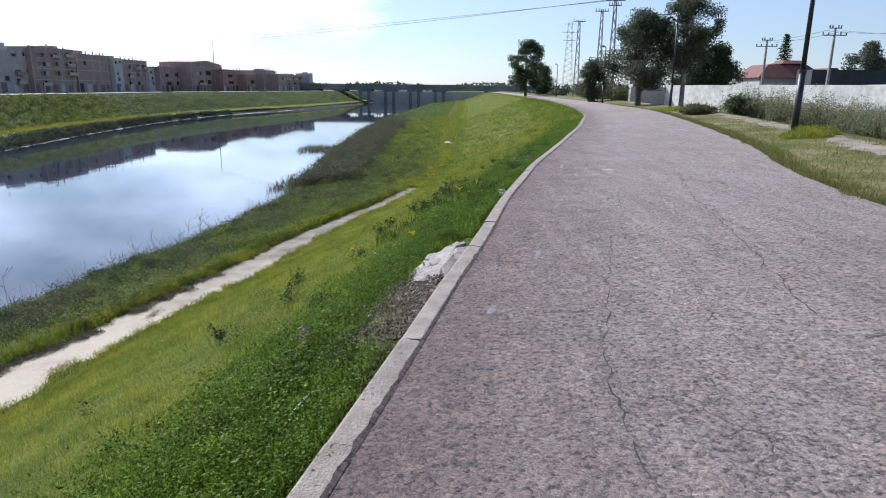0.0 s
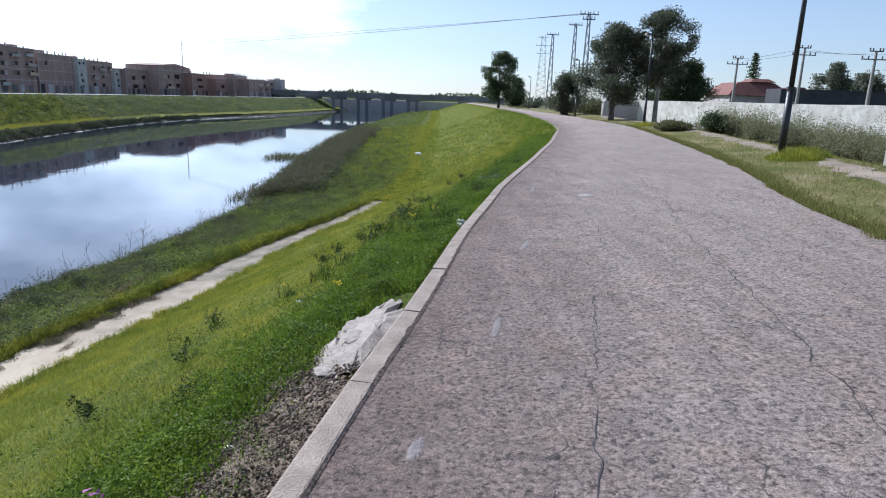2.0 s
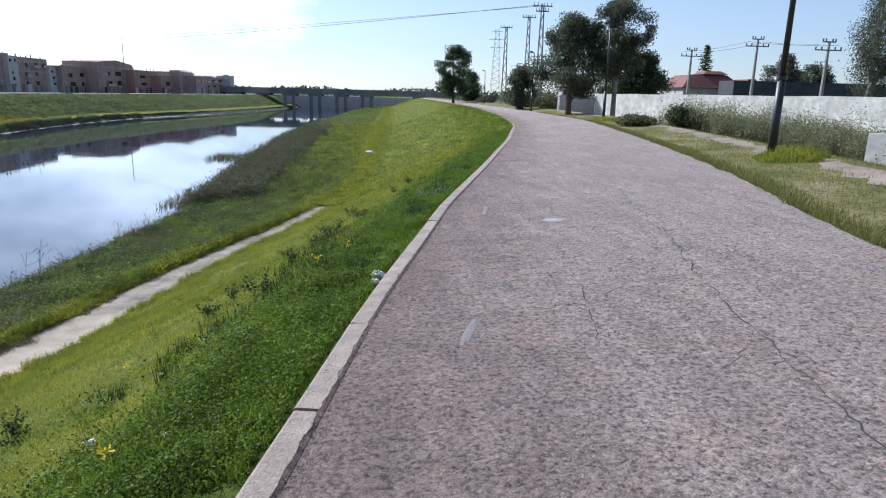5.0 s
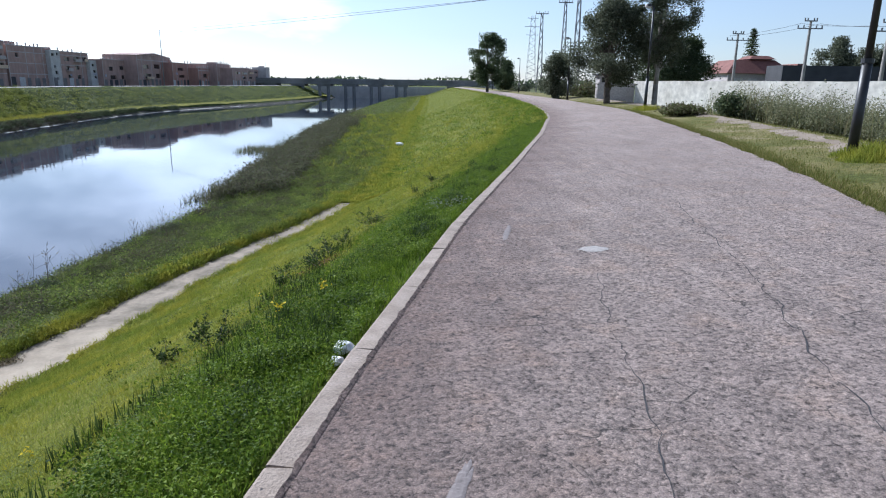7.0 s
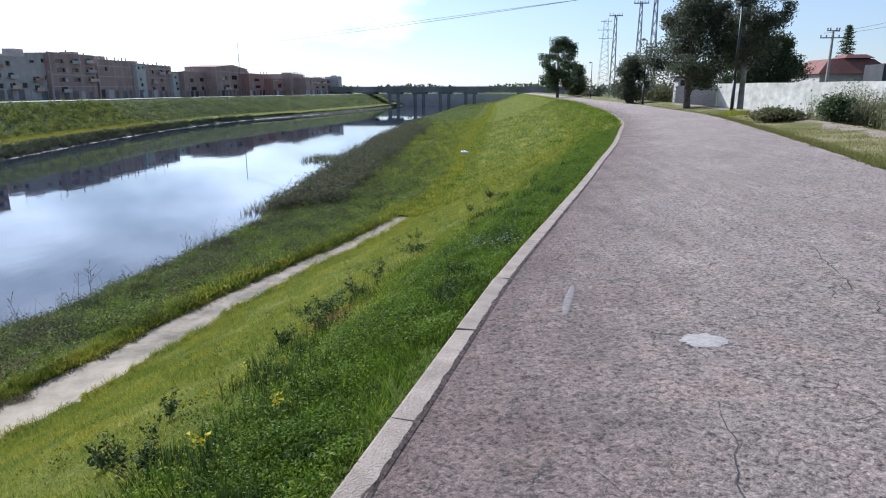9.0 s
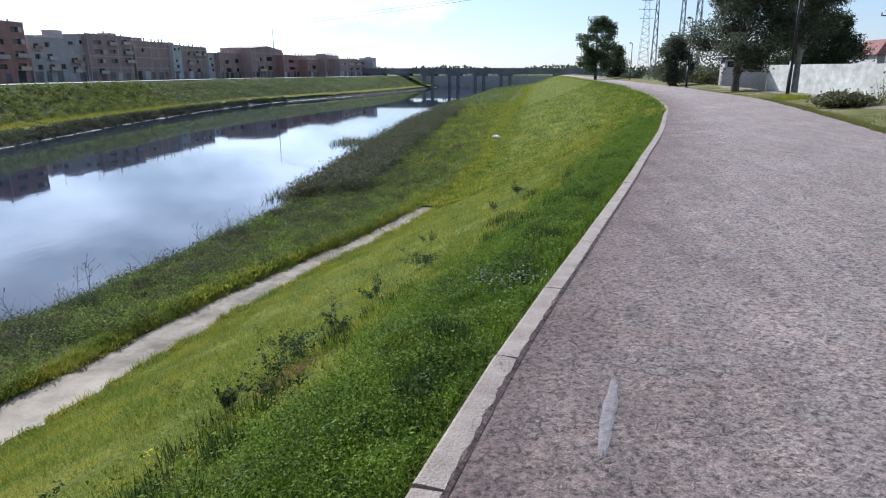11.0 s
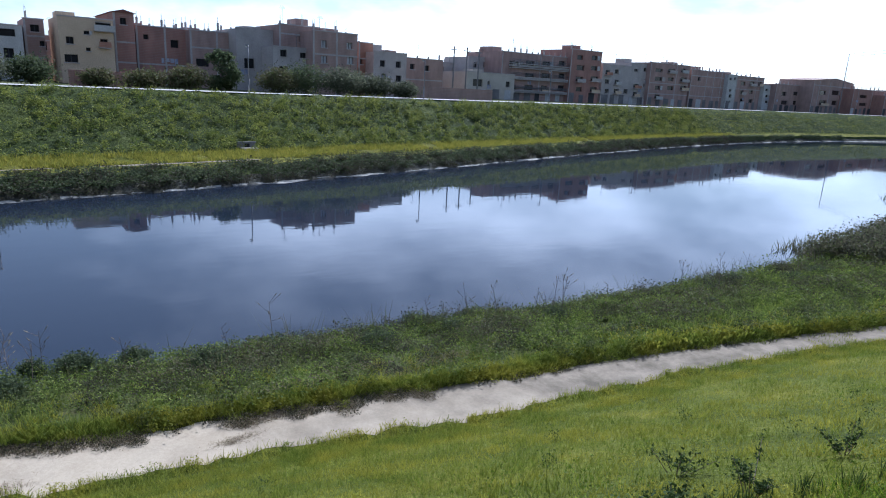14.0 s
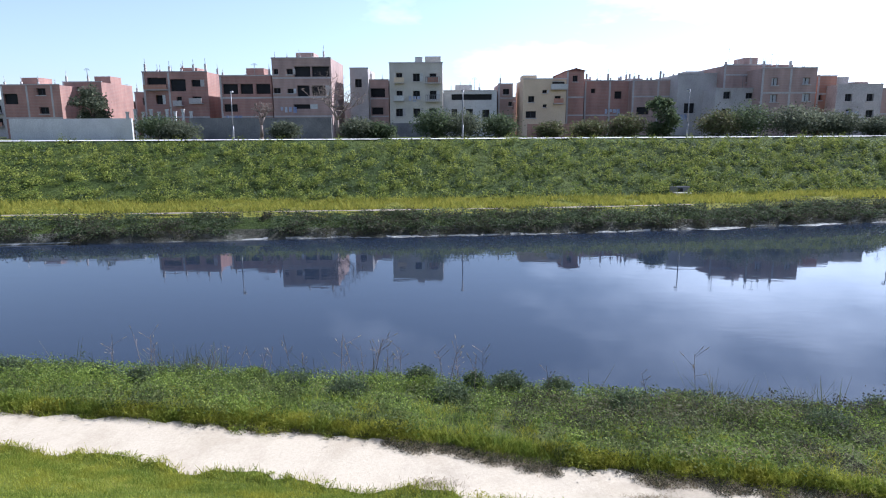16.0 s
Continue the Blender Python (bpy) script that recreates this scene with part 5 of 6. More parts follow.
conifer("dark conifer with tiered branches above the roof", (53.6, 112, -0.3), 11.2, 3.6)
for i in range(9):
    y = 74 + i * 7.5
    shrub("shrub", "dark scrubby bush along the verge", (float(edge_x(y)) + 2.5 + random.uniform(0, 4), y, 0.0), random.uniform(2, 4), random.uniform(1.2, 2.6), random.choice((brush_leaf, gum_leaf)), 900, 0.16, group="roadside shrubs")
for x, y, w, h, m_ in ((11.5, 32.0, 2.0, 0.55, brush_leaf), (12.6, 30.2, 1.2, 0.95, dark_leaf), (17.2, 22.6, 2.0, 1.9, dark_leaf), (19.5, 23, 2.4, 2.4, gum_leaf)):
    shrub("shrub", "dark green bush in front of the white wall", (x, y, ground_z(x, y) - 0.05), w, h, m_, 2600, 0.07, group="verge shrubs")


def reed_bed():
    n = 4200
    u = rng.uniform(0, 1, n)
    a, b = np.array([12.4, 31.5]), np.array([16.0, 22.5])
    p = a[None] * (1 - u[:, None]) + b[None] * u[:, None]
    p = p + np.stack((rng.uniform(-0.2, 4.2, n) + u * 1.0, rng.normal(size=n) * 0.8), -1)
    keep = np.array([noise.noise((q[0] * 0.6, q[1] * 0.6, 1)) > -0.42 for q in p])
    p, u = p[keep], u[keep]
    base = np.concatenate((p, np.array([[ground_z(a_, b_)] for a_, b_ in p])), 1)
    h = rng.uniform(0.5, 1.4, len(p)) * np.array([0.8 + 0.55 * noise.noise((q[0] * 0.8, q[1] * 0.8, 7)) for q in p])
    blades("reed_bed", base, h, 0.018, reed_leaf, 0.3, "tall dry reeds and weeds along the white wall", "reeds")
    q = clumped(base[::2], 10, 0.14, 0.0)
    q[:, 2] += rng.uniform(0.05, 1.0, len(q)) * np.repeat(h[::2], 10) * 0.85
    leaf_stuff("reed_foliage", q, 0.055, scrub_leaf, "grey green leafy weeds among reeds", "weeds", 0.1)


reed_bed()

# bushes and trees along the far road
for y, w, h, m_ in ((-21, 4.5, 2.0, dark_leaf), (-18.5, 4, 1.5, gum_leaf), (-6.5, 3, 1.4, gum_leaf), (1, 4, 1.7, gum_leaf), (3.5, 3, 1.3, dark_leaf), (9.5, 4, 2.3, dark_leaf), (12.5, 4.5, 2.1, gum_leaf), (16.5, 4, 1.9, dark_leaf), (22, 3, 1.3, brush_leaf), (26, 4, 1.4, brush_leaf), (30, 4, 1.8, brush_leaf),
                  (39.5, 4, 2.2, brush_leaf), (43, 5, 2.6, dark_leaf), (47, 5, 2.5, gum_leaf), (50, 4, 2.2, gum_leaf), (53, 4, 2.0, gum_leaf), (56, 3, 1.6, gum_leaf)):
    shrub("shrub", "leafy bush below the far houses", (-69 + random.uniform(-1.5, 1.5), y, -0.3), w * 1.1, h * 1.35, m_, 4600, 0.14, group="far road shrubs")
tree("dark upright tree below the far houses", (-71, 34.3, -0.4), 4.2, 0.2, dark_leaf, bark, 3500, 0.2, 0.5, 3, 0.8, group="far bank trees", first=0.15)
tree("green tree between the far houses", (-84, -35.5, -0.4), 6.6, 0.25, gum_leaf, bark, 3500, 0.22, 0.55, 3, 1.0, group="far bank trees", first=0.25)
tree("small tree behind the far roofs", (-96, 63, -0.4), 9.0, 0.25, gum_leaf, bark, 2000, 0.3, 0.5, 3, 0.9, group="far bank trees", first=0.4)
for y, h, l in ((-9.2, 4.2, 0.2), (-1.0, 7.4, 0.3), (-46, 4.5, 0.2)):
    t = tree("bare leafless tree with fine grey branches", (-69, y, -0.3), h, 0.2, None, twig_grey, 0, 0, 0.62, 6, group="far bank trees", first=0.3)
far_hill = thing("tree_line", "dark line of far trees on the horizon", "trees", kind="stuff")
q = np.stack((rng.uniform(-260, 320, 5000), rng.uniform(420, 470, 5000), rng.uniform(-2, 5.5, 5000)), -1)
q[:, 2] *= np.array([0.75 + 0.5 * noise.noise((a * 0.03, 0, 0)) for a in q[:, 0]])
v, f = leaves(q, 1.8, 0.0)
soup("crown", v, f, dark_leaf, far_hill)

# ---- bank vegetation ----
def mounds(name, c, per, radius, height, size, material, label, category="weeds"):
    """Low bushes of leaves: at each place of c an uneven dome."""
    n = len(c)
    k = rng.uniform(0.5, 1.4, n)
    r, h = radius * k, height * k * rng.uniform(0.7, 1.3, n)
    a, d = rng.uniform(0, 2 * np.pi, (n, per)), rng.uniform(0, 1, (n, per)) ** 0.5
    dome = np.sqrt(np.clip(1 - d ** 2, 0, 1)) * rng.uniform(0.35, 1.12, (n, per))
    q = np.stack((c[:, :1] + np.cos(a) * d * r[:, None], c[:, 1:2] + np.sin(a) * d * r[:, None], c[:, 2:] + dome * h[:, None]), -1).reshape(-1, 3)
    q = q + rng.normal(size=q.shape) * size
    q = q[(kerb_x(q[:, 1]) - q[:, 0] > 0.17 + size) | (q[:, 0] > edge_x(q[:, 1]))]
    leaf_stuff(name, q, size, material, label, category, 0.3)


def bare(p):
    """Leaves out the bare soil and the footpath."""
    d = kerb_x(p[:, 1]) - p[:, 0]
    soilpatch = (d < np.where(p[:, 1] > 4.1, 0.46, 0.36) + 0.1 * np.sin(p[:, 1] * 5)) & (p[:, 1] > 3.1) & (p[:, 1] < 6.0) & (rng.uniform(0, 1, len(p)) < 0.985)
    return p[~soilpatch & (d > 0.13)]


def lush_reach(y):
    """How far the lush strip reaches down from the kerb."""
    return np.array([1.55 + 0.6 * noise.noise((0.0, k * 0.45, 3)) + 0.45 * noise.noise((0.0, k * 1.7, 3)) for k in y])


def near_kerb(p):
    """Keeps the lush strip beside the kerb, with a wavy lower edge."""
    return p[kerb_x(p[:, 1]) - p[:, 0] < lush_reach(p[:, 1]) * rng.uniform(0.85, 1.08, len(p))]


def below_lush(p, share=0.12):
    """Keeps what grows below the lush strip, and a share within it."""
    return p[(kerb_x(p[:, 1]) - p[:, 0] > lush_reach(p[:, 1]) * 0.92) | (rng.uniform(0, 1, len(p)) < share)]


def thin_out(p, y0, y1):
    """Fewer and fewer places from y0 to y1 along the river."""
    return p[rng.uniform(0, 1, len(p)) < np.clip((y1 - p[:, 1]) / (y1 - y0), 0, 1)]


def tussocky(p, scale, low, seed):
    """Heights that follow a coarse noise, so that the grass stands in tussocks."""
    k = np.array([noise.noise((a * scale, b * scale, seed)) for a, b, _ in p])
    return np.clip(low + (k + 0.5) * (1 - low), 0.15, 1.5)


p = below_lush(bare(on_ground(17.3, 21.4, -3.0, 14.0, 220000)))
blades("slope_grass", p, rng.uniform(0.03, 0.075, len(p)) * tussocky(p, 2.2, 0.3, 1.0), 0.0035, grass_leaf, 1.4, "yellow green grass on the near slope", "grass")
p = below_lush(bare(on_ground(17.0, 22.0, 14.0, 34.0, 130000, 1.4)))
blades("slope_grass", p, rng.uniform(0.04, 0.10, len(p)) * tussocky(p, 1.6, 0.3, 1.0), 0.0055, grass_leaf, 1.3, "yellow green grass on the near slope", "grass")
p = near_kerb(bare(on_ground(20.2, 22.0, -3.0, 22.0, 90000, 1.0)))
p = p[kerb_x(p[:, 1]) - p[:, 0] > 0.18]
blades("lush_grass", p, rng.uniform(0.03, 0.085, len(p)), 0.004, lush_leaf, 1.0, "short lush grass beside the kerb", "grass")
p = bare(on_ground(15.8, 22.0, 34.0, 300.0, 60000, 2.2))
blades("slope_grass", p, rng.uniform(0.06, 0.14, len(p)), 0.03, grass_leaf, 0.9, "sunlit grass on the bank further on", "grass")
p = on_ground(17.0, 19.2, 4.0, 18.0, 30000)
blades("slope_grass", p, rng.uniform(0.04, 0.12, len(p)) * tussocky(p, 1.2, 0.4, 12.0), 0.004, grass_leaf, 1.2, "long grass beside the footpath", "grass")
p = near_kerb(bare(patchy(on_ground(20.2, 22.0, -3.0, 40.0, 60000, 1.5), 0.7, -0.45, 4.0)))
q = clumped(p, 11, 0.05, 0.07)
q[:, 2] += 0.07 * np.array([max(0.0, noise.noise((a * 3.0, b * 3.0, 6.0))) for a, b, _ in q]) * 2
q = q[kerb_x(q[:, 1]) - q[:, 0] > 0.19]
q = q[(kerb_x(q[:, 1]) - q[:, 0] > 0.17) & ~((kerb_x(q[:, 1]) - q[:, 0] < 0.5) & (q[:, 1] > 3.1) & (q[:, 1] < 6.0))]
leaf_stuff("clover", q, 0.011, lush_leaf, "lush dark green clover and weeds beside the kerb", "weeds", 1.0)
q = clumped(bare(patchy(on_ground(19.2, 22.0, 0.8, 34.0, 3200, 1.2), 0.6, 0.08, 8.0)), 16, 0.09, 0.2)
q = q[(kerb_x(q[:, 1]) - q[:, 0] > 0.17) & ~((kerb_x(q[:, 1]) - q[:, 0] < 0.5) & (q[:, 1] > 3.1) & (q[:, 1] < 6.0))]
leaf_stuff("weeds", q, 0.014, lush_leaf, "taller leafy weeds on the slope", "weeds", 0.6)
q = clumped(bare(patchy(on_ground(18.6, 21.8, 1.5, 40.0, 70), 0.6, -0.3, 3.0)), 90, 0.055, 0.2)
q = q[(kerb_x(q[:, 1]) - q[:, 0] > 0.17) & ~((kerb_x(q[:, 1]) - q[:, 0] < 0.5) & (q[:, 1] > 3.1) & (q[:, 1] < 6.0))]
leaf_stuff("dark_weeds", q, 0.014, weed_leaf, "scattered dark weeds on the slope", "weeds", 0.4)
q = clumped(on_ground(17.0, 21.9, 40.0, 110.0, 700), 26, 0.22, 0.18)
leaf_stuff("weeds", q, 0.06, lush_leaf, "green weed patches on the bank further on", "weeds", 0.6)
def along_path(edge, n, lo, hi):
    """Places along one edge of the trodden path."""
    k = rng.integers(0, len(fy), n)
    x = (mid_f + ((foot_out(fy) if edge < 0 else foot_in(fy)) - mid_f + (wob if edge < 0 else wob2) * tame) * fade)[k]
    return np.stack((x + rng.uniform(lo, hi, n) * edge, fy[k] + rng.uniform(-0.06, 0.06, n), np.full(n, FOOT)), -1)


p = patchy(on_ground(15.9, 17.1, 26.0, 46.0, 5000), 0.9, -0.1, 41.0)
blades("path_edge_grass", p, rng.uniform(0.03, 0.09, len(p)), 0.008, grass_leaf, 1.1, "sparse grass growing over the trodden path", "grass")
p = along_path(1, 26000, -0.05, 0.3)
blades("path_edge_grass", p, rng.uniform(0.04, 0.14, len(p)), 0.006, grass_leaf, 1.1, "grass hanging over the edge of the path", "grass")
p = along_path(-1, 16000, -0.03, 0.3)
blades("path_edge_grass", p, rng.uniform(0.04, 0.13, len(p)), 0.006, grass_leaf, 1.1, "grass along the river side of the path", "grass")
p = along_path(-1, 26000, -0.04, 0.22)
p = p[np.array([noise.noise((0.0, b * 0.6, 9.0)) for _, b, _ in p]) > -0.05]
blades("dry_grass", p, rng.uniform(0.02, 0.07, len(p)), 0.006, dry_leaf, 2.0, "brown trampled dead grass at the path edge", "grass")
c = along_path(-1, 520, -0.05, 0.25)
mounds("path_mounds", c[c[:, 1] < 38], 60, 0.13, 0.11, 0.018, grass_leaf, "low ragged clumps of grass at the path edge")
c = along_path(1, 420, -0.02, 0.2)
mounds("path_mounds", c[c[:, 1] < 38], 60, 0.12, 0.09, 0.016, grass_leaf, "low ragged clumps of grass at the path edge")
c = along_path(-1, 300, -0.08, 0.12)
mounds("path_mounds", c[(c[:, 1] > 6) & (c[:, 1] < 32)], 60, 0.12, 0.07, 0.016, bramble_leaf, "brown dead growth at the path edge")


for m_, lab in ((dry_leaf, "bleached dead stalks matted along the footpath"), (bramble_leaf, "brown rotting weeds matted along the footpath")):
    c = along_path(-1, 2600, -0.22, 0.05)
    c = c[(c[:, 1] > 8.2) & (c[:, 1] < 17)]
    mounds("dead_fringe", c[np.array([noise.noise((0.0, y * 0.5, 77)) > -0.12 for y in c[:, 1]])], 70, 0.13, 0.055, 0.013, m_, lab)

def straw(x, y, rx0, ry0, n):
    """A flat mat of dead stalks left on the path."""
    p = np.stack((x + rng.normal(size=n) * rx0, y + rng.normal(size=n) * ry0, np.full(n, FOOT + 0.028)), -1)
    blades("straw", p, rng.uniform(0.003, 0.008, n), 0.0035, dry_leaf, 18.0, "flat mat of dead stalks on the footpath", "straw")


for x, y, a_, b_, n in ((-7.76, 10.63, 0.10, 0.22, 500), (-7.4, 13.65, 0.06, 0.2, 380), (-8.65, 15.4, 0.14, 0.9, 2600), (-8.2, 18.2, 0.12, 0.8, 1800), (-10.1, 5.2, 0.12, 0.7, 1500), (-9.0, 10.8, 0.05, 0.5, 600)):
    straw(x, y, a_, b_, n)
p = thin_out(on_ground(14.9, 15.9, -6.0, 60.0, 60000), 25, 60)
blades("shore_grass", p, rng.uniform(0.05, 0.15, len(p)), 0.006, grass_leaf, 1.1, "bright grass strip beside the footpath", "grass")
p = thin_out(on_ground(12.7, 15.2, -6.0, 60.0, 34000), 25, 60)
blades("shore_grass", p, rng.uniform(0.05, 0.15, len(p)) * tussocky(p, 1.1, 0.3, 5.0), 0.006, shore_leaf, 0.9, "rough grass between footpath and water", "grass")
q = clumped(thin_out(patchy(on_ground(12.6, 15.3, -10.0, 60.0, 6500), 0.5, -0.15, 2.0), 25, 60), 30, 0.13, 0.32)
leaf_stuff("shore_weeds", q, 0.032, shore_leaf, "green weeds at the water's edge", "weeds", 0.7)
q = clumped(patchy(on_ground(12.6, 14.4, 13.0, 60.0, 2400), 0.4, 0.1, 11.0), 36, 0.16, 0.4)
leaf_stuff("shore_weeds", q, 0.035, brush_leaf, "dark weeds and scrub at the water's edge", "weeds", 0.5)
p = on_ground(14.4, 17.0, 22.0, 280.0, 46000, 1.8)
p = p[(p[:, 0] < foot_out(p[:, 1]) - 0.15) | (p[:, 1] > 34)]
blades("shore_grass", p, rng.uniform(0.08, 0.2, len(p)), 0.035, grass_leaf, 0.9, "bright grass at the foot of the bank", "grass")
p = on_ground(12.7, 14.8, 24.0, 280.0, 60000, 2.0)
blades("shore_grass", p, rng.uniform(0.10, 0.28, len(p)), 0.026, shore_leaf, 0.8, "rough grass along the shore further on", "grass")
q = clumped(thin_out(patchy(on_ground(12.3, 13.8, 40.0, 170.0, 2200, 1.2), 0.2, -0.1, 5.0), 90, 170), 56, 0.36, 0.9)
leaf_stuff("shore_scrub", q, 0.05, brush_leaf, "dense brown green scrub on the shore", "scrub", 0.3)
off_path = lambda c: c[c[:, 0] < foot_out(c[:, 1]) - 0.05]
mounds("shore_mounds", patchy(on_ground(12.7, 14.9, 12.0, 44.0, 700), 0.45, 0.02, 21.0), 130, 0.26, 0.22, 0.022, bramble_leaf, "dark brown green weed mounds on the shore")
mounds("shore_mounds", patchy(on_ground(12.6, 15.2, -8.0, 44.0, 600), 0.6, 0.0, 27.0), 120, 0.26, 0.30, 0.022, shore_leaf, "leafy green weed mounds on the shore")
mounds("path_mounds", off_path(patchy(on_ground(15.0, 16.1, -8.0, 34.0, 500), 0.8, 0.0, 31.0)), 110, 0.16, 0.15, 0.022, grass_leaf, "low leafy weeds beside the footpath")
mounds("shore_scrub", thin_out(patchy(on_ground(12.4, 13.8, 40.0, 130.0, 1150, 1.2), 0.22, -0.42, 5.0), 85, 125), 190, 0.72, 1.0, 0.07, thicket_leaf, "dense dark scrub on the shore", "scrub")
mounds("shore_mounds", patchy(on_ground(12.9, 15.0, 20.0, 75.0, 900, 1.3), 0.35, -0.1, 71.0), 130, 0.42, 0.36, 0.034, shore_leaf, "green weed mounds along the shore further on")
mounds("shore_scrub", patchy(on_ground(12.3, 13.4, 18.0, 38.0, 160), 0.4, -0.2, 5.0), 190, 0.38, 0.42, 0.032, bramble_leaf, "low dark scrub at the water's edge", "scrub")
mounds("shore_scrub", thin_out(patchy(on_ground(12.6, 14.6, 30.0, 150.0, 800, 1.3), 0.3, -0.1, 15.0), 100, 150), 150, 0.45, 0.5, 0.045, shore_leaf, "dull green scrub on the shore", "scrub")
c = np.stack((rng.uniform(13.0, 19.5, 260), rng.uniform(21.5, 31.5, 260)), -1)
c = c[(c[:, 0] - 12.6) * 9 + (c[:, 1] - 31.0) * 3.6 > -4]
mounds("reed_mounds", np.concatenate((c, np.array([[ground_z(a_, b_)] for a_, b_ in c])), 1), 420, 0.55, 1.0, 0.04, scrub_leaf, "grey green leafy bushes among the reeds", "bushes")
p = patchy(on_ground(12.15, 12.9, -6.0, 50.0, 1500), 0.6, 0.05, 6.0)
p = np.repeat(p, 3, axis=0) + rng.normal(size=(len(p) * 3, 3)) * np.array([0.15, 0.15, 0])
blades("shore_reeds", p, rng.uniform(0.4, 1.0, len(p)), 0.009, brush_leaf, 0.9, "thin dry reed stalks at the waterline", "reeds")
p = np.concatenate([np.stack((rng.uniform(float(near_x(y0)) - w, float(near_x(y0)) + 0.4, n), rng.uniform(y0 - 3, y0 + 3, n), np.full(n, WATER)), -1) for y0, w, n in ((45, 2.2, 500), (72, 5.0, 1100))])
blades("water_reeds", p, rng.uniform(0.2, 0.6, len(p)), 0.02, brush_leaf, 0.8, "reeds standing in the shallow water", "reeds")
mounds("far_grass", on_ground(4.1, 6.2, -60.0, 115.0, 3000), 52, 0.40, 0.62, 0.085, far_leaf, "tussocky green grass on the far embankment", "grass")
q = clumped(on_ground(4.1, 6.2, 100.0, 310.0, 4500, 1.7), 7, 0.4, 0.2)
leaf_stuff("far_grass", q, 0.13, far_leaf, "tussocky green grass on the far embankment", "grass", 0.9)
q = clumped(patchy(on_ground(4.1, 6.1, -60.0, 120.0, 2200), 0.35, -0.1, 9.0), 8, 0.22, 0.24)
leaf_stuff("far_tussocks", q, 0.14, dark_leaf, "darker tussocks on the far embankment", "grass", 0.6)
p = patchy(on_ground(6.0, 6.72, -60.0, 120.0, 60000, 1.0), 0.35, -0.35, 3.0)
blades("berm_grass", p, rng.uniform(0.15, 0.38, len(p)), 0.035, berm_leaf, 0.9, "yellow flowering strip at the far berm", "grass")
q = clumped(patchy(on_ground(6.9, 8.5, -60.0, 160.0, 8000), 0.4, -0.25, 2.0), 14, 0.22, 0.38)
leaf_stuff("far_weeds", q, 0.085, dark_leaf, "dark weeds on the far water's edge", "weeds", 0.6)
mounds("far_mounds", patchy(on_ground(6.9, 8.9, -60.0, 120.0, 1500), 0.25, -0.3, 33.0), 60, 0.5, 0.4, 0.075, bramble_leaf, "dark weeds on the muddy far edge")
mounds("far_mounds", patchy(on_ground(4.1, 6.0, -60.0, 110.0, 1500), 0.22, -0.15, 35.0), 40, 0.36, 0.3, 0.085, shore_leaf, "green tufts on the far embankment")
p = patchy(on_ground(24.15, 27.3, 0.0, 60.0, 70000, 1.7), 0.5, -0.3, 3.0)
p = p[(np.abs(p[:, 0] - edge_x(p[:, 1]) - 2.03) > 0.25 * rng.uniform(0, 1.6, len(p))) & (p[:, 0] > edge_x(p[:, 1]) + 0.05)]
blades("verge_grass", p, rng.uniform(0.02, 0.07, len(p)), 0.005, verge_leaf, 1.1, "patchy grass on the road verge", "grass")
n = 26000
y_ = -8.0 + 48.0 * rng.uniform(0, 1, n) ** 1.2
x_ = edge_x(y_) + np.array([0.16 * noise.noise((4.0, y * 1.3, 2)) + 0.10 * noise.noise((4.0, y * 5.0, 2)) for y in y_]) + np.abs(rng.normal(size=n)) * 0.16
p = np.stack((x_, y_, 0.055 * (x_ - kerb_x(y_))), -1)
blades("edge_grass", p, rng.uniform(0.015, 0.06, n), 0.006, verge_leaf, 1.2, "thin grass creeping over the asphalt edge", "grass")
for x, y, r in ((8.7, 16.2, 0.8), (8.3, 15.7, 0.6), (12.4, 39.2, 1.0)):
    n = 2600
    a, d = rng.uniform(0, 6.3, n), rng.uniform(0, 1, n) ** 0.5 * r
    p = np.stack((x + np.cos(a) * d, y + np.sin(a) * d, np.array([ground_z(x, y) for x, y in zip(x + np.cos(a) * d, y + np.sin(a) * d)]) - 0.02), -1)
    blades("grass_tuft", p, rng.uniform(0.10, 0.34, n) * (1.05 - (d / r) ** 2), 0.009, grass_leaf, 0.9, "thick green grass tuft at the path edge", "grass")

for i in range(26):
    y = -4 + i * 2.0 + random.uniform(-0.7, 0.7)
    c_ = random.uniform(12.75, 14.0)
    x, z = across(c_, y)
    shrub("shrub", random.choice(("round dark green bush at the water's edge", "small leafy bush on the shore")), (float(x), y, float(z) - 0.03), random.uniform(0.5, 1.2), random.uniform(0.3, 0.5), random.choice((dark_leaf, shore_leaf)), 2200, 0.03, group="shore bushes")

def tussocks(name, col0, col1, y0, y1, n, per, radius, height, width, material, label):
    c = on_ground(col0, col1, y0, y1, n)
    r = rng.uniform(0.6, 1.3, n) * radius
    a, d = rng.uniform(0, 2 * np.pi, (n, per)), rng.uniform(0, 1, (n, per)) ** 0.5
    p = np.stack((c[:, :1] + np.cos(a) * d * r[:, None], c[:, 1:2] + np.sin(a) * d * r[:, None], np.repeat(c[:, 2:], per, 1)), -1).reshape(-1, 3)
    h = ((1.1 - d ** 2) * (height * r / radius)[:, None] * rng.uniform(0.7, 1.1, (n, per))).ravel()
    p = p[h > 0.02]
    h = h[h > 0.02]
    gap = kerb_x(p[:, 1]) - p[:, 0]
    on_soil = (gap < 0.5) & (p[:, 1] > 3.1) & (p[:, 1] < 6.0)
    p, h = p[~on_soil & (gap > 0.16)], h[~on_soil & (gap > 0.16)]
    keep = (p[:, 0] < foot_out(p[:, 1]) - 0.05) | (p[:, 0] > foot_in(p[:, 1]) + 0.05)
    blades(name, p[keep], h[keep], width, material, 1.1, label, "grass")


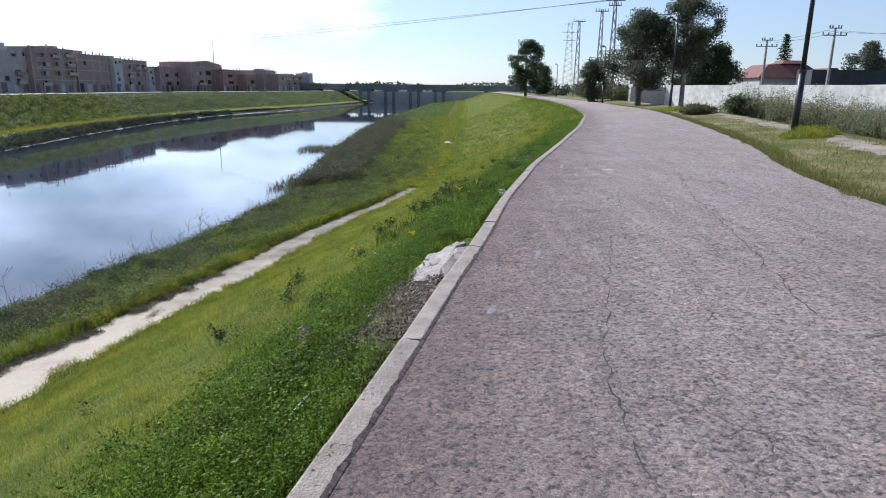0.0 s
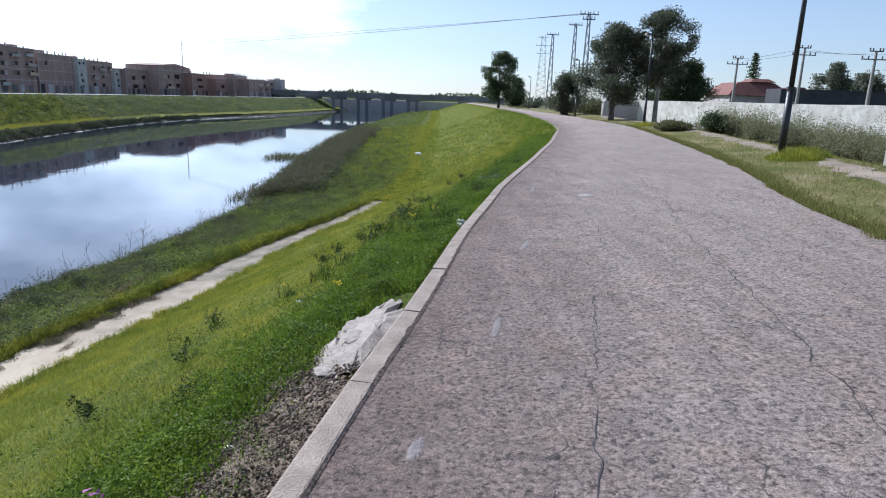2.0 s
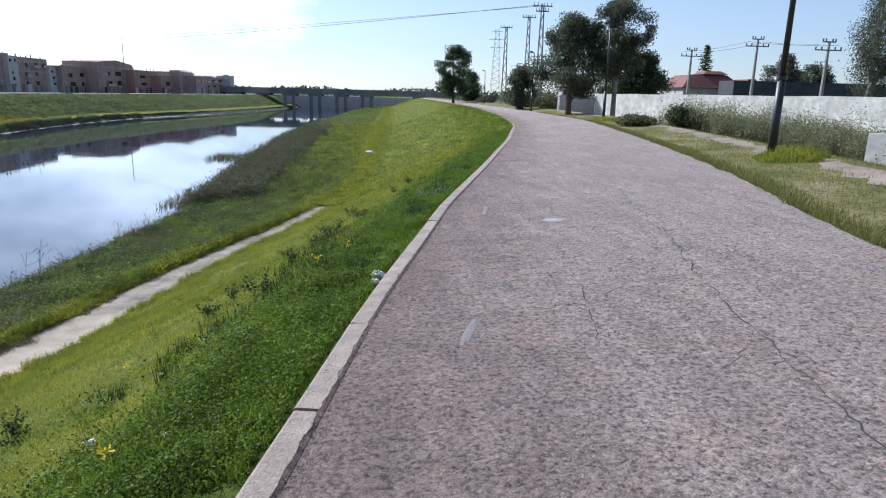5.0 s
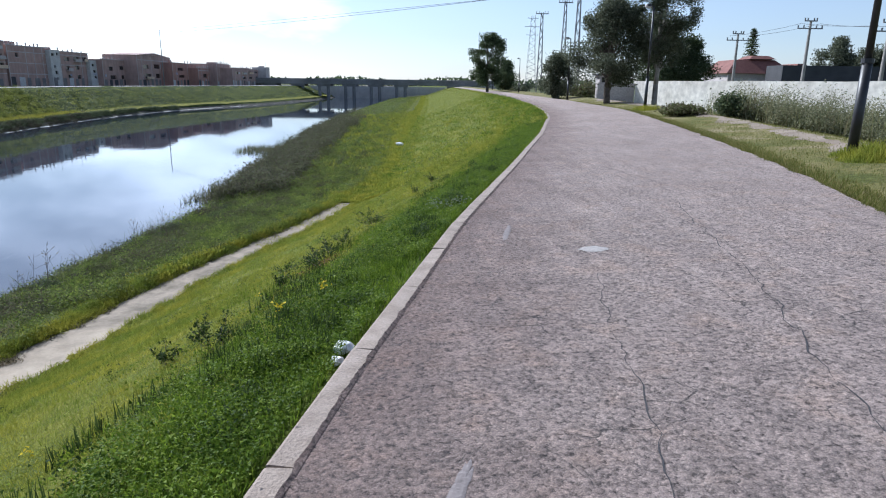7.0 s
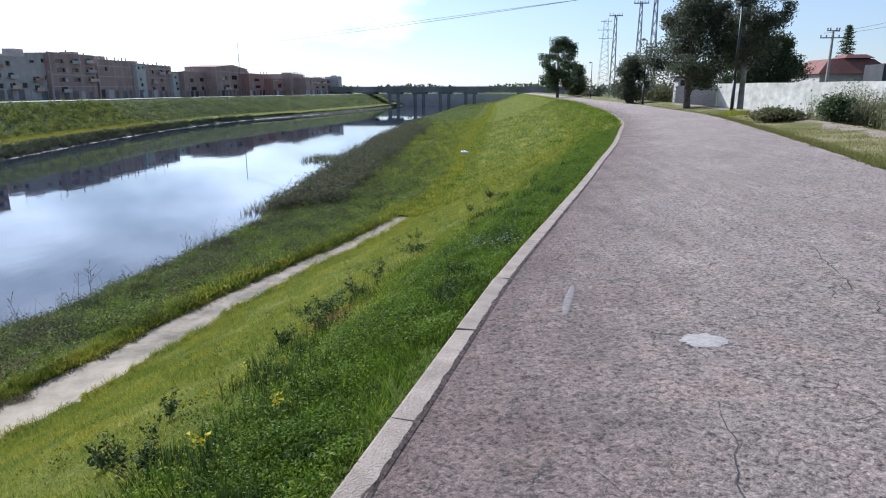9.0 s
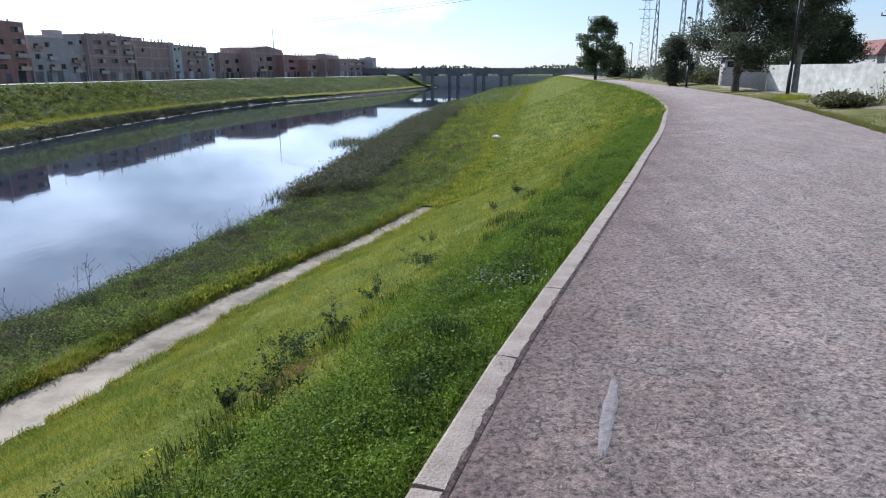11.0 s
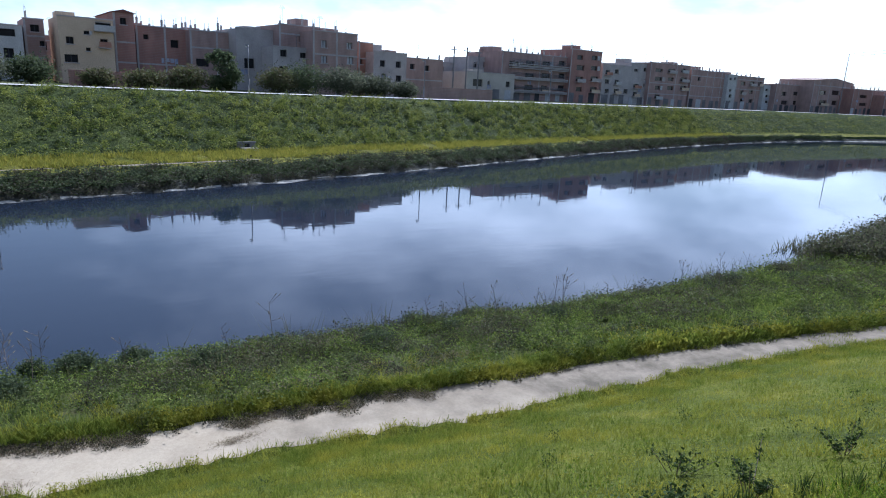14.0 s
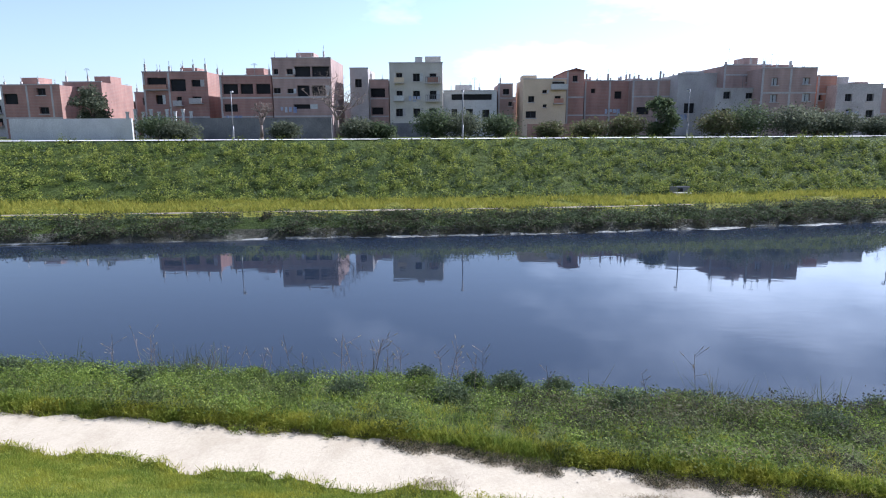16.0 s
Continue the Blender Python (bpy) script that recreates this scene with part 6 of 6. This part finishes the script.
tussocks("shore_tussocks", 14.2, 15.9, -8.0, 44.0, 700, 70, 0.24, 0.20, 0.006, grass_leaf, "bright green grass tussocks on the shore")
tussocks("shore_tussocks", 12.6, 15.2, -8.0, 60.0, 700, 60, 0.26, 0.28, 0.008, shore_leaf, "dull green grass tussocks on the shore")
tussocks("shore_tussocks", 12.6, 15.5, 44.0, 130.0, 900, 40, 0.5, 0.4, 0.03, grass_leaf, "bright tussocks along the shore further on")
tussocks("slope_tussocks", 17.2, 21.0, 2.0, 40.0, 700, 60, 0.16, 0.10, 0.004, grass_leaf, "thicker grass tussocks on the slope")
tussocks("slope_tussocks", 20.3, 21.8, 0.0, 30.0, 420, 70, 0.14, 0.11, 0.004, lush_leaf, "lush upright grass tussocks near the kerb")

def off_soil(c, gap=0.36):
    """Leaves out the strip at the kerb and the bare soil."""
    d = kerb_x(c[:, 1]) - c[:, 0]
    return c[(d > gap) & ~((d < 0.62) & (c[:, 1] > 3.0) & (c[:, 1] < 6.1))]


mounds("lush_mounds", off_soil(near_kerb(on_ground(20.2, 21.9, -3.0, 30.0, 3200, 1.2))), 110, 0.13, 0.10, 0.009, lush_leaf, "lumpy dark green clover beside the kerb")
mounds("lush_mounds", off_soil(near_kerb(patchy(on_ground(20.2, 21.9, -4.0, 34.0, 1100, 1.2), 0.9, 0.0, 51.0))), 100, 0.12, 0.13, 0.009, weed_leaf, "dark leafy weeds standing in the clover")
mounds("slope_mounds", off_soil(patchy(on_ground(17.4, 21.2, -4.0, 34.0, 2600, 1.1), 0.7, -0.15, 53.0)), 70, 0.18, 0.07, 0.010, grass_leaf, "low lumps of yellow green grass on the slope")
mounds("slope_mounds", patchy(on_ground(17.4, 21.8, 30.0, 110.0, 1500, 1.4), 0.35, -0.1, 55.0), 45, 0.34, 0.13, 0.04, grass_leaf, "low lumps of grass on the bank further on")
mounds("slope_mounds", patchy(on_ground(20.4, 21.9, 28.0, 110.0, 700, 1.4), 0.35, -0.1, 57.0), 45, 0.30, 0.16, 0.035, lush_leaf, "dark green lumps of weeds beside the kerb further on")


def spiky_tufts(name, c, per, radius, height, material, label):
    """Stiff upright tufts: stalks that stand close and lean little."""
    q = np.repeat(c, per, axis=0)
    q[:, :2] += rng.normal(size=(len(q), 2)) * radius
    blades(name, q, rng.uniform(0.5, 1.1, len(q)) * height, 0.006, material, 0.35, label, "grass")


spiky_tufts("dark_tufts", off_soil(patchy(on_ground(20.2, 21.8, 8.0, 22.0, 260), 0.8, 0.02, 61.0)), 46, 0.055, 0.15, weed_leaf, "dark upright tufts of coarse grass near the kerb")
mounds("shore_mounds", patchy(on_ground(12.8, 14.8, -8.0, 50.0, 520), 0.45, 0.0, 63.0), 190, 0.42, 0.34, 0.026, shore_leaf, "broad leafy mounds between footpath and water")
mounds("shore_mounds", patchy(on_ground(12.7, 14.7, 12.0, 60.0, 1200), 0.4, -0.22, 65.0), 150, 0.36, 0.30, 0.022, bramble_leaf, "broad brown mounds of dying scrub on the shore")
mounds("shore_mounds", patchy(on_ground(12.7, 13.5, -8.0, 40.0, 260), 0.5, 0.0, 67.0), 150, 0.26, 0.36, 0.03, dark_leaf, "dark broad-leaved weeds at the water's edge")

DARK_CLUMPS = ((-0.76, 14.22), (-0.55, 14.86), (-0.13, 17.84), (-1.38, 15.34), (-0.54, 20.8), (-0.33, 12.89), (-1.0, 13.33), (-1.57, 11.99), (-1.68, 11.31), (-0.55, 16.43), (-0.06, 17.36), (0.57, 22.37), (1.1, 23.98), (-2.91, 6.3), (-2.32, 6.98), (-2.69, 8.89), (-0.84, 10.4))
for x, y in DARK_CLUMPS:
    t = thing("weed_clump", "dark leafy weed clump on the grass slope", "weed", "weed clumps", (x, y, ground_z(x, y)))
    s, bm = random.uniform(0.05, 0.11), bmesh.new()
    tips = []
    for k in range(random.choice((5, 7, 9))):
        tip = Vector((random.gauss(0, s * 1.6), random.gauss(0, s * 1.6), random.uniform(0.08, 0.24)))
        rod(bm, (tip.x * 0.3, tip.y * 0.3, -0.03), tip, 0.004, 0.002, 4)
        tips += [tuple(tip * u_) for u_ in np.linspace(0.35, 1.0, 7)]
    tagged(part("stem", bm, twig_grey, t), kind="stuff")
    q = np.repeat(np.array(tips), 6, axis=0)
    v, f = leaves(q + rng.normal(size=q.shape) * 0.018, 0.019, 0.4)
    soup("foliage", v, f, weed_leaf, t)


def dry_stalk(x, y, z, h):
    """A dead forked weed stalk with small seed heads."""
    t = thing("dry_stalk", "dead forked weed stalk at the water's edge", "weed", "dry stalks", (x, y, z))
    lean = Vector((random.uniform(-0.3, 0.3), random.uniform(-0.35, 0.35), 1)).normalized()
    bm, heads = bmesh.new(), bmesh.new()
    rod(bm, (0, 0, -0.05), lean * h, 0.008, 0.004, 5)
    for i in range(random.choice((3, 4, 6))):
        a = lean * h * random.uniform(0.45, 0.98)
        e = a + Vector((random.uniform(-1, 1), random.uniform(-1, 1), random.uniform(0.3, 1.2))).normalized() * h * random.uniform(0.15, 0.35)
        rod(bm, a, e, 0.004, 0.0025, 4)
        rod(heads, e - (e - a) * 0.15, e + (e - a) * 0.12, 0.012, 0.004, 5)
    part("stem", bm, twig_grey, t)
    tagged(part("seed_tuft", heads, dry_straw, t), kind="stuff")


for i in range(64):
    y = random.choice((random.uniform(2, 12), random.uniform(8, 26), random.uniform(20, 44)))
    x, z = across(random.uniform(12.5, 13.3), y)
    dry_stalk(float(x), y, float(z), random.uniform(0.6, 1.35))
for x, y, w_, h_ in ((-13.9, 10.2, 0.8, 0.55), (-13.6, 12.3, 0.9, 0.5), (-13.3, 13.4, 0.7, 0.45), (-12.2, 8.7, 0.9, 0.35), (-11.9, 10.9, 1.0, 0.35), (-12.8, 20.6, 0.9, 0.6), (-12.2, 22.5, 0.8, 0.5)):
    shrub("shrub", "round dark green bush at the water's edge", (x, y, ground_z(x, y) - 0.03), w_, h_, dark_leaf, 2600, 0.035, group="shore bushes")

# ---- kerb stones ----
KERB = thing("kerb", "row of worn concrete kerb stones along the path", "kerb", kind="structure")
L = 1.15
yk, stones = -8.3, []
while yk < 300:
    dx = float(kerb_x(yk + 0.1) - kerb_x(yk)) / 0.1
    y2 = yk + L / math.hypot(1, dx)
    stones.append((yk, y2))
    yk = y2
bm = bmesh.new()
for k, (y0, y1) in enumerate(stones):
    mine = bm if y0 > 150 else bmesh.new()
    x0, x1 = float(kerb_x(y0)), float(kerb_x(y1))
    a, b = Vector((x0, y0, 0)), Vector((x1, y1, 0))
    d = (b - a).normalized()
    s = Vector((-d.y, d.x, 0)) * 0.13
    a, b = a + d * 0.007, b - d * 0.007
    j = [random.uniform(-0.006, 0.006) for _ in range(4)]
    c = 0.006
    ring = lambda o, i: [mine.verts.new(o + v) for v in (Vector((0, 0, -0.12)), Vector((0, 0, 0.008 - c + j[i])), s * 0.04 + Vector((0, 0, 0.008 + j[i])), s * 0.9 + Vector((0, 0, 0.008 + j[i + 1])), s + Vector((0, 0, 0.008 - c + j[i + 1])), s + Vector((0, 0, -0.2)))]
    r0, r1 = ring(a, 0), ring(b, 2)
    for i in range(5):
        mine.faces.new((r0[i], r1[i], r1[i + 1], r0[i + 1]))
    mine.faces.new(r0)
    mine.faces.new(r1[::-1])
    if mine is not bm:
        part("kerb_stone", mine, kerb_stone, KERB)
tagged(part("far_kerb_stones", bm, kerb_stone, KERB), kind="stuff")


# ---- small things on the path and verge ----
def blob(name, label, at, rx0, ry0, material, category, lift=0.006, turn=0.0, kind="", n=36, rough=0.25, dome=0.0):
    """A thin irregular patch lying on the ground."""
    bm = bmesh.new()
    rim, inner = [], []
    for i in range(n):
        a = 2 * math.pi * i / n
        r = 1 + rough * noise.noise((3 * math.cos(a) + at[0] * 7, 3 * math.sin(a) + at[1] * 7, 1)) + rough * 0.6 * noise.noise((9 * math.cos(a), 9 * math.sin(a), at[0]))
        x, y = rx0 * r * math.cos(a), ry0 * r * math.sin(a)
        x, y = x * math.cos(turn) - y * math.sin(turn), x * math.sin(turn) + y * math.cos(turn)
        for k, l in ((1.0, rim), (0.6, inner)):
            X, Y = at[0] + x * k, at[1] + y * k
            z = surface(X, Y)
            l.append(bm.verts.new((X, Y, z + (lift + dome if k < 1 else lift * 0.3))))
    for i in range(n):
        bm.faces.new((rim[i], rim[(i + 1) % n], inner[(i + 1) % n], inner[i]))
    bm.faces.new(inner)
    return tagged(part(name, bm, material), label, category, kind=kind)


def surface(x, y):
    """Height of road or ground."""
    k, e = float(kerb_x(y)), float(edge_x(y))
    return 0.055 * (x - k) - 0.002 if k <= x <= e else ground_z(x, y)


blob("pale_patch", "round pale worn patch in the asphalt", (2.36, 10.74), 0.125, 0.10, pale_patch, "patch", n=48, rough=0.22)
for x, y, a, b, r in ((1.70, 11.55, 0.05, 0.42, -0.2), (1.0, 7.35, 0.05, 0.28, -0.3), (0.50, 5.0, 0.04, 0.22, -0.2), (0.03, 3.55, 0.05, 0.11, -0.2), (0.8, 1.95, 0.03, 0.03, 0)):
    blob("paint_smear", "faint pale smear on the asphalt", (x, y), a * 0.6, b * 0.8, smear_grey, "stain", 0.004, r, rough=0.28, n=60)
spill = thing("spilt_concrete", "lump of spilt pale concrete against the kerb", "concrete", at=(-0.36, 5.1, 0.0))
sheet = blob("sheet", "", (-0.36, 5.05), 0.19, 0.72, spilt_concrete, "", 0.03, -0.2, dome=0.012, rough=0.22, n=64)
sheet.data.transform(Matrix.Translation((0.36, -5.1, 0.0)))
sheet.parent = spill
for x, y, r in ((-0.46, 4.75, 0.05), (-0.40, 5.2, 0.07), (-0.48, 4.45, 0.045), (-0.38, 4.95, 0.06)):
    bm = bmesh.new()
    bmesh.ops.create_icosphere(bm, subdivisions=3, radius=r)
    for v in bm.verts:
        v.co *= 1 + 0.45 * noise.noise(v.co * 1.6 / r + Vector((x, y, 0)))
        v.co = Vector((v.co.x * 1.3 + x + 0.36, v.co.y * 1.8 + y - 5.1, v.co.z * 0.2 + ground_z(x, y) + 0.03))
    part("lump", bm, spilt_concrete, spill)
blob("bare_soil", "bare brown soil patch beside the kerb", (-0.62, 3.85), 0.24, 0.8, soil, "soil", 0.012, -0.16, dome=0.006, rough=0.5)


def crack_line(label, pts, width, wiggle=1.0):
    bm = bmesh.new()
    prev = None
    for (xa, ya), (xb, yb) in zip(pts, pts[1:]):
        n = max(2, int(math.hypot(xb - xa, yb - ya) / 0.06))
        for i in range(n):
            u = i / n
            x, y = xa + (xb - xa) * u, ya + (yb - ya) * u
            x += wiggle * (0.05 * noise.noise((x * 4, y * 4, 7)) + 0.025 * noise.noise((x * 17, y * 17, 7)))
            w = width * max(0.15, 0.6 + 0.9 * noise.noise((x * 5, y * 5, 2)))
            cur = [bm.verts.new((x + s * w, y, surface(x, y) + 0.004)) for s in (-1, 1)]
            if prev:
                bm.faces.new((prev[0], prev[1], cur[1], cur[0]))
            prev = cur
    tagged(part("crack", bm, crack_dark), label, "crack", "cracks in the asphalt")


crack_line("long crack running along the asphalt", [(3.9, 13.0), (3.6, 11.5), (3.3, 9.9), (3.1, 9.1), (2.9, 8.4), (2.75, 7.7), (2.3, 5.0), (1.9, 3.2)], 0.0055)
crack_line("fine crack along the asphalt", [(1.25, 5.6), (1.0, 4.5), (0.62, 2.9), (0.52, 2.2), (0.5, 1.6)], 0.0042)
crack_line("fine crack along the asphalt", [(2.2, 10.0), (2.0, 9.0), (1.9, 8.0), (1.7, 7.0)], 0.004)


def clods(name, label, at, rx0, ry0, turn, n, size, material, category):
    v, f = [], []
    for _ in range(n):
        a, r = random.uniform(0, 6.28), random.uniform(0, 1) ** 0.5
        x, y = rx0 * r * math.cos(a), ry0 * r * math.sin(a)
        x, y = at[0] + x * math.cos(turn) - y * math.sin(turn), at[1] + x * math.sin(turn) + y * math.cos(turn)
        if x > float(kerb_x(y)) - 0.13:
            continue
        z, s_, k = ground_z(x, y) + 0.025, size * random.uniform(0.4, 1.3), len(v)
        for d in ((1, 0, 0), (0, 1, 0), (-1, 0, 0), (0, -1, 0), (0, 0, 0.8), (0, 0, -0.8)):
            v.append(tuple(c + s_ * e * random.uniform(0.6, 1.2) for c, e in zip((x, y, z), d)))
        f += [(k + i, k + (i + 1) % 4, k + 4) for i in range(4)] + [(k + (i + 1) % 4, k + i, k + 5) for i in range(4)]
    tagged(soup(name, v, f, material), label, category, kind="stuff")


clods("soil_clods", "loose brown clods on bare soil", (-0.62, 3.85), 0.28, 0.95, -0.16, 2200, 0.011, soil, "soil")
clods("concrete_crumbs", "pale crumbs of broken concrete", (-0.45, 4.7), 0.2, 0.9, -0.2, 110, 0.012, spilt_concrete, "rubble")

# dead litter on the bare soil, a pale-leaved weed and a scorched spot beside the kerb
def scatter(name, at, rx0, ry0, n, size, lift, material, label, category):
    q = np.stack((at[0] + rng.normal(size=n) * rx0, at[1] + rng.normal(size=n) * ry0), -1)
    q = q[kerb_x(q[:, 1]) - q[:, 0] > 0.16]
    z = np.array([[ground_z(a_, b_) + 0.015 + random.uniform(0, lift)] for a_, b_ in q])
    leaf_stuff(name, np.concatenate((q, z), 1), size, material, label, category, 0.8)


scatter("dead_litter", (-0.68, 3.8), 0.15, 0.42, 1500, 0.011, 0.03, dry_leaf, "dead leaves and straw on bare soil", "litter")
scatter("dead_litter", (-0.66, 3.6), 0.15, 0.45, 1300, 0.012, 0.03, bramble_leaf, "dark dead leaves on bare soil", "litter")
scatter("dead_litter", (-0.62, 2.9), 0.10, 0.25, 700, 0.010, 0.04, dry_leaf, "dry yellowed stalks beside the kerb", "litter")
scatter("pale_weed", (1.22, 13.5), 0.13, 0.14, 190, 0.014, 0.12, pale_leaf, "pale silvery leaved weed beside the kerb", "weeds")
scatter("pale_weed", (0.98, 13.72), 0.04, 0.04, 90, 0.013, 0.16, pale_leaf, "pale silvery leaved weed beside the kerb", "weeds")
scatter("dark_weed", (1.2, 13.72), 0.12, 0.12, 420, 0.014, 0.16, weed_leaf, "dark weed clump beside the kerb", "weeds")
scatter("dark_weed", (-0.62, 13.85), 0.13, 0.12, 700, 0.016, 0.2, weed_leaf, "dark broad-leaved weed on the slope", "weeds")
scatter("dead_grass", (-0.5, 13.25), 0.16, 0.16, 900, 0.012, 0.03, rust_leaf, "rust brown patch of dead grass on the slope", "grass")
bm = bmesh.new()
bend = [(-0.961, 2.234), (-0.972, 2.30), (-0.955, 2.371), (-0.925, 2.495), (-0.889, 2.545), (-0.84, 2.55)]
for (xa, ya), (xb, yb) in zip(bend, bend[1:]):
    rod(bm, (xa, ya, ground_z(xa, ya) + 0.04), (xb, yb, ground_z(xb, yb) + 0.04), 0.0035, n=6)
tagged(part("cord", bm, litter_white), "loop of white cord lying in the grass", "cord")

def scrap(label, at, r, category="litter"):
    bm = bmesh.new()
    bmesh.ops.create_icosphere(bm, subdivisions=2, radius=r)
    for v in bm.verts:
        v.co *= 1 + 0.55 * noise.noise(v.co * 2.3 / r + Vector((at[0], at[1], 0)))
        v.co.z *= 0.55
        v.co += Vector((at[0], at[1], surface(at[0], at[1]) + r * 0.35))
    tagged(part("litter", bm, litter_white), label, category, "scraps of litter")


scrap("crumpled white plastic bag in the grass by the kerb", (0.42, 8.82), 0.06)
scrap("white crumpled paper beside the kerb", (0.40, 8.66), 0.04)
scrap("white crumpled paper scrap on bare soil", (-0.80, 3.75), 0.03)
scrap("white litter lying at the foot of the slope", (-1.4, 61.5), 0.35)
scrap("pale scrap of litter in the shore grass", (-9.4, 32.2), 0.15)
scrap("small white scrap in the grass", (-0.55, 6.6), 0.03)
scrap("small white scrap in the grass", (-1.2, 7.2), 0.03)

# a few flowers
for nm, lab, m_, pts in (("flower", "small yellow wild flowers in the grass", flower_yellow, ((0.10, 10.16), (-0.7, 6.3), (-1.9, 9.4), (-0.2, 9.9), (-1.0, 12.3))), ("flower", "small pink wild flower in the grass", flower_pink, ((-1.15, 3.31),))):
    for x, y in pts:
        c = np.array([(x, y, ground_z(x, y) + 0.12)]).repeat(12, 0) + rng.normal(size=(12, 3)) * 0.022
        v, f = leaves(c, 0.018, 0.5)
        tagged(soup(nm, v, f, m_), lab, "flower", "wild flowers", "stuff")
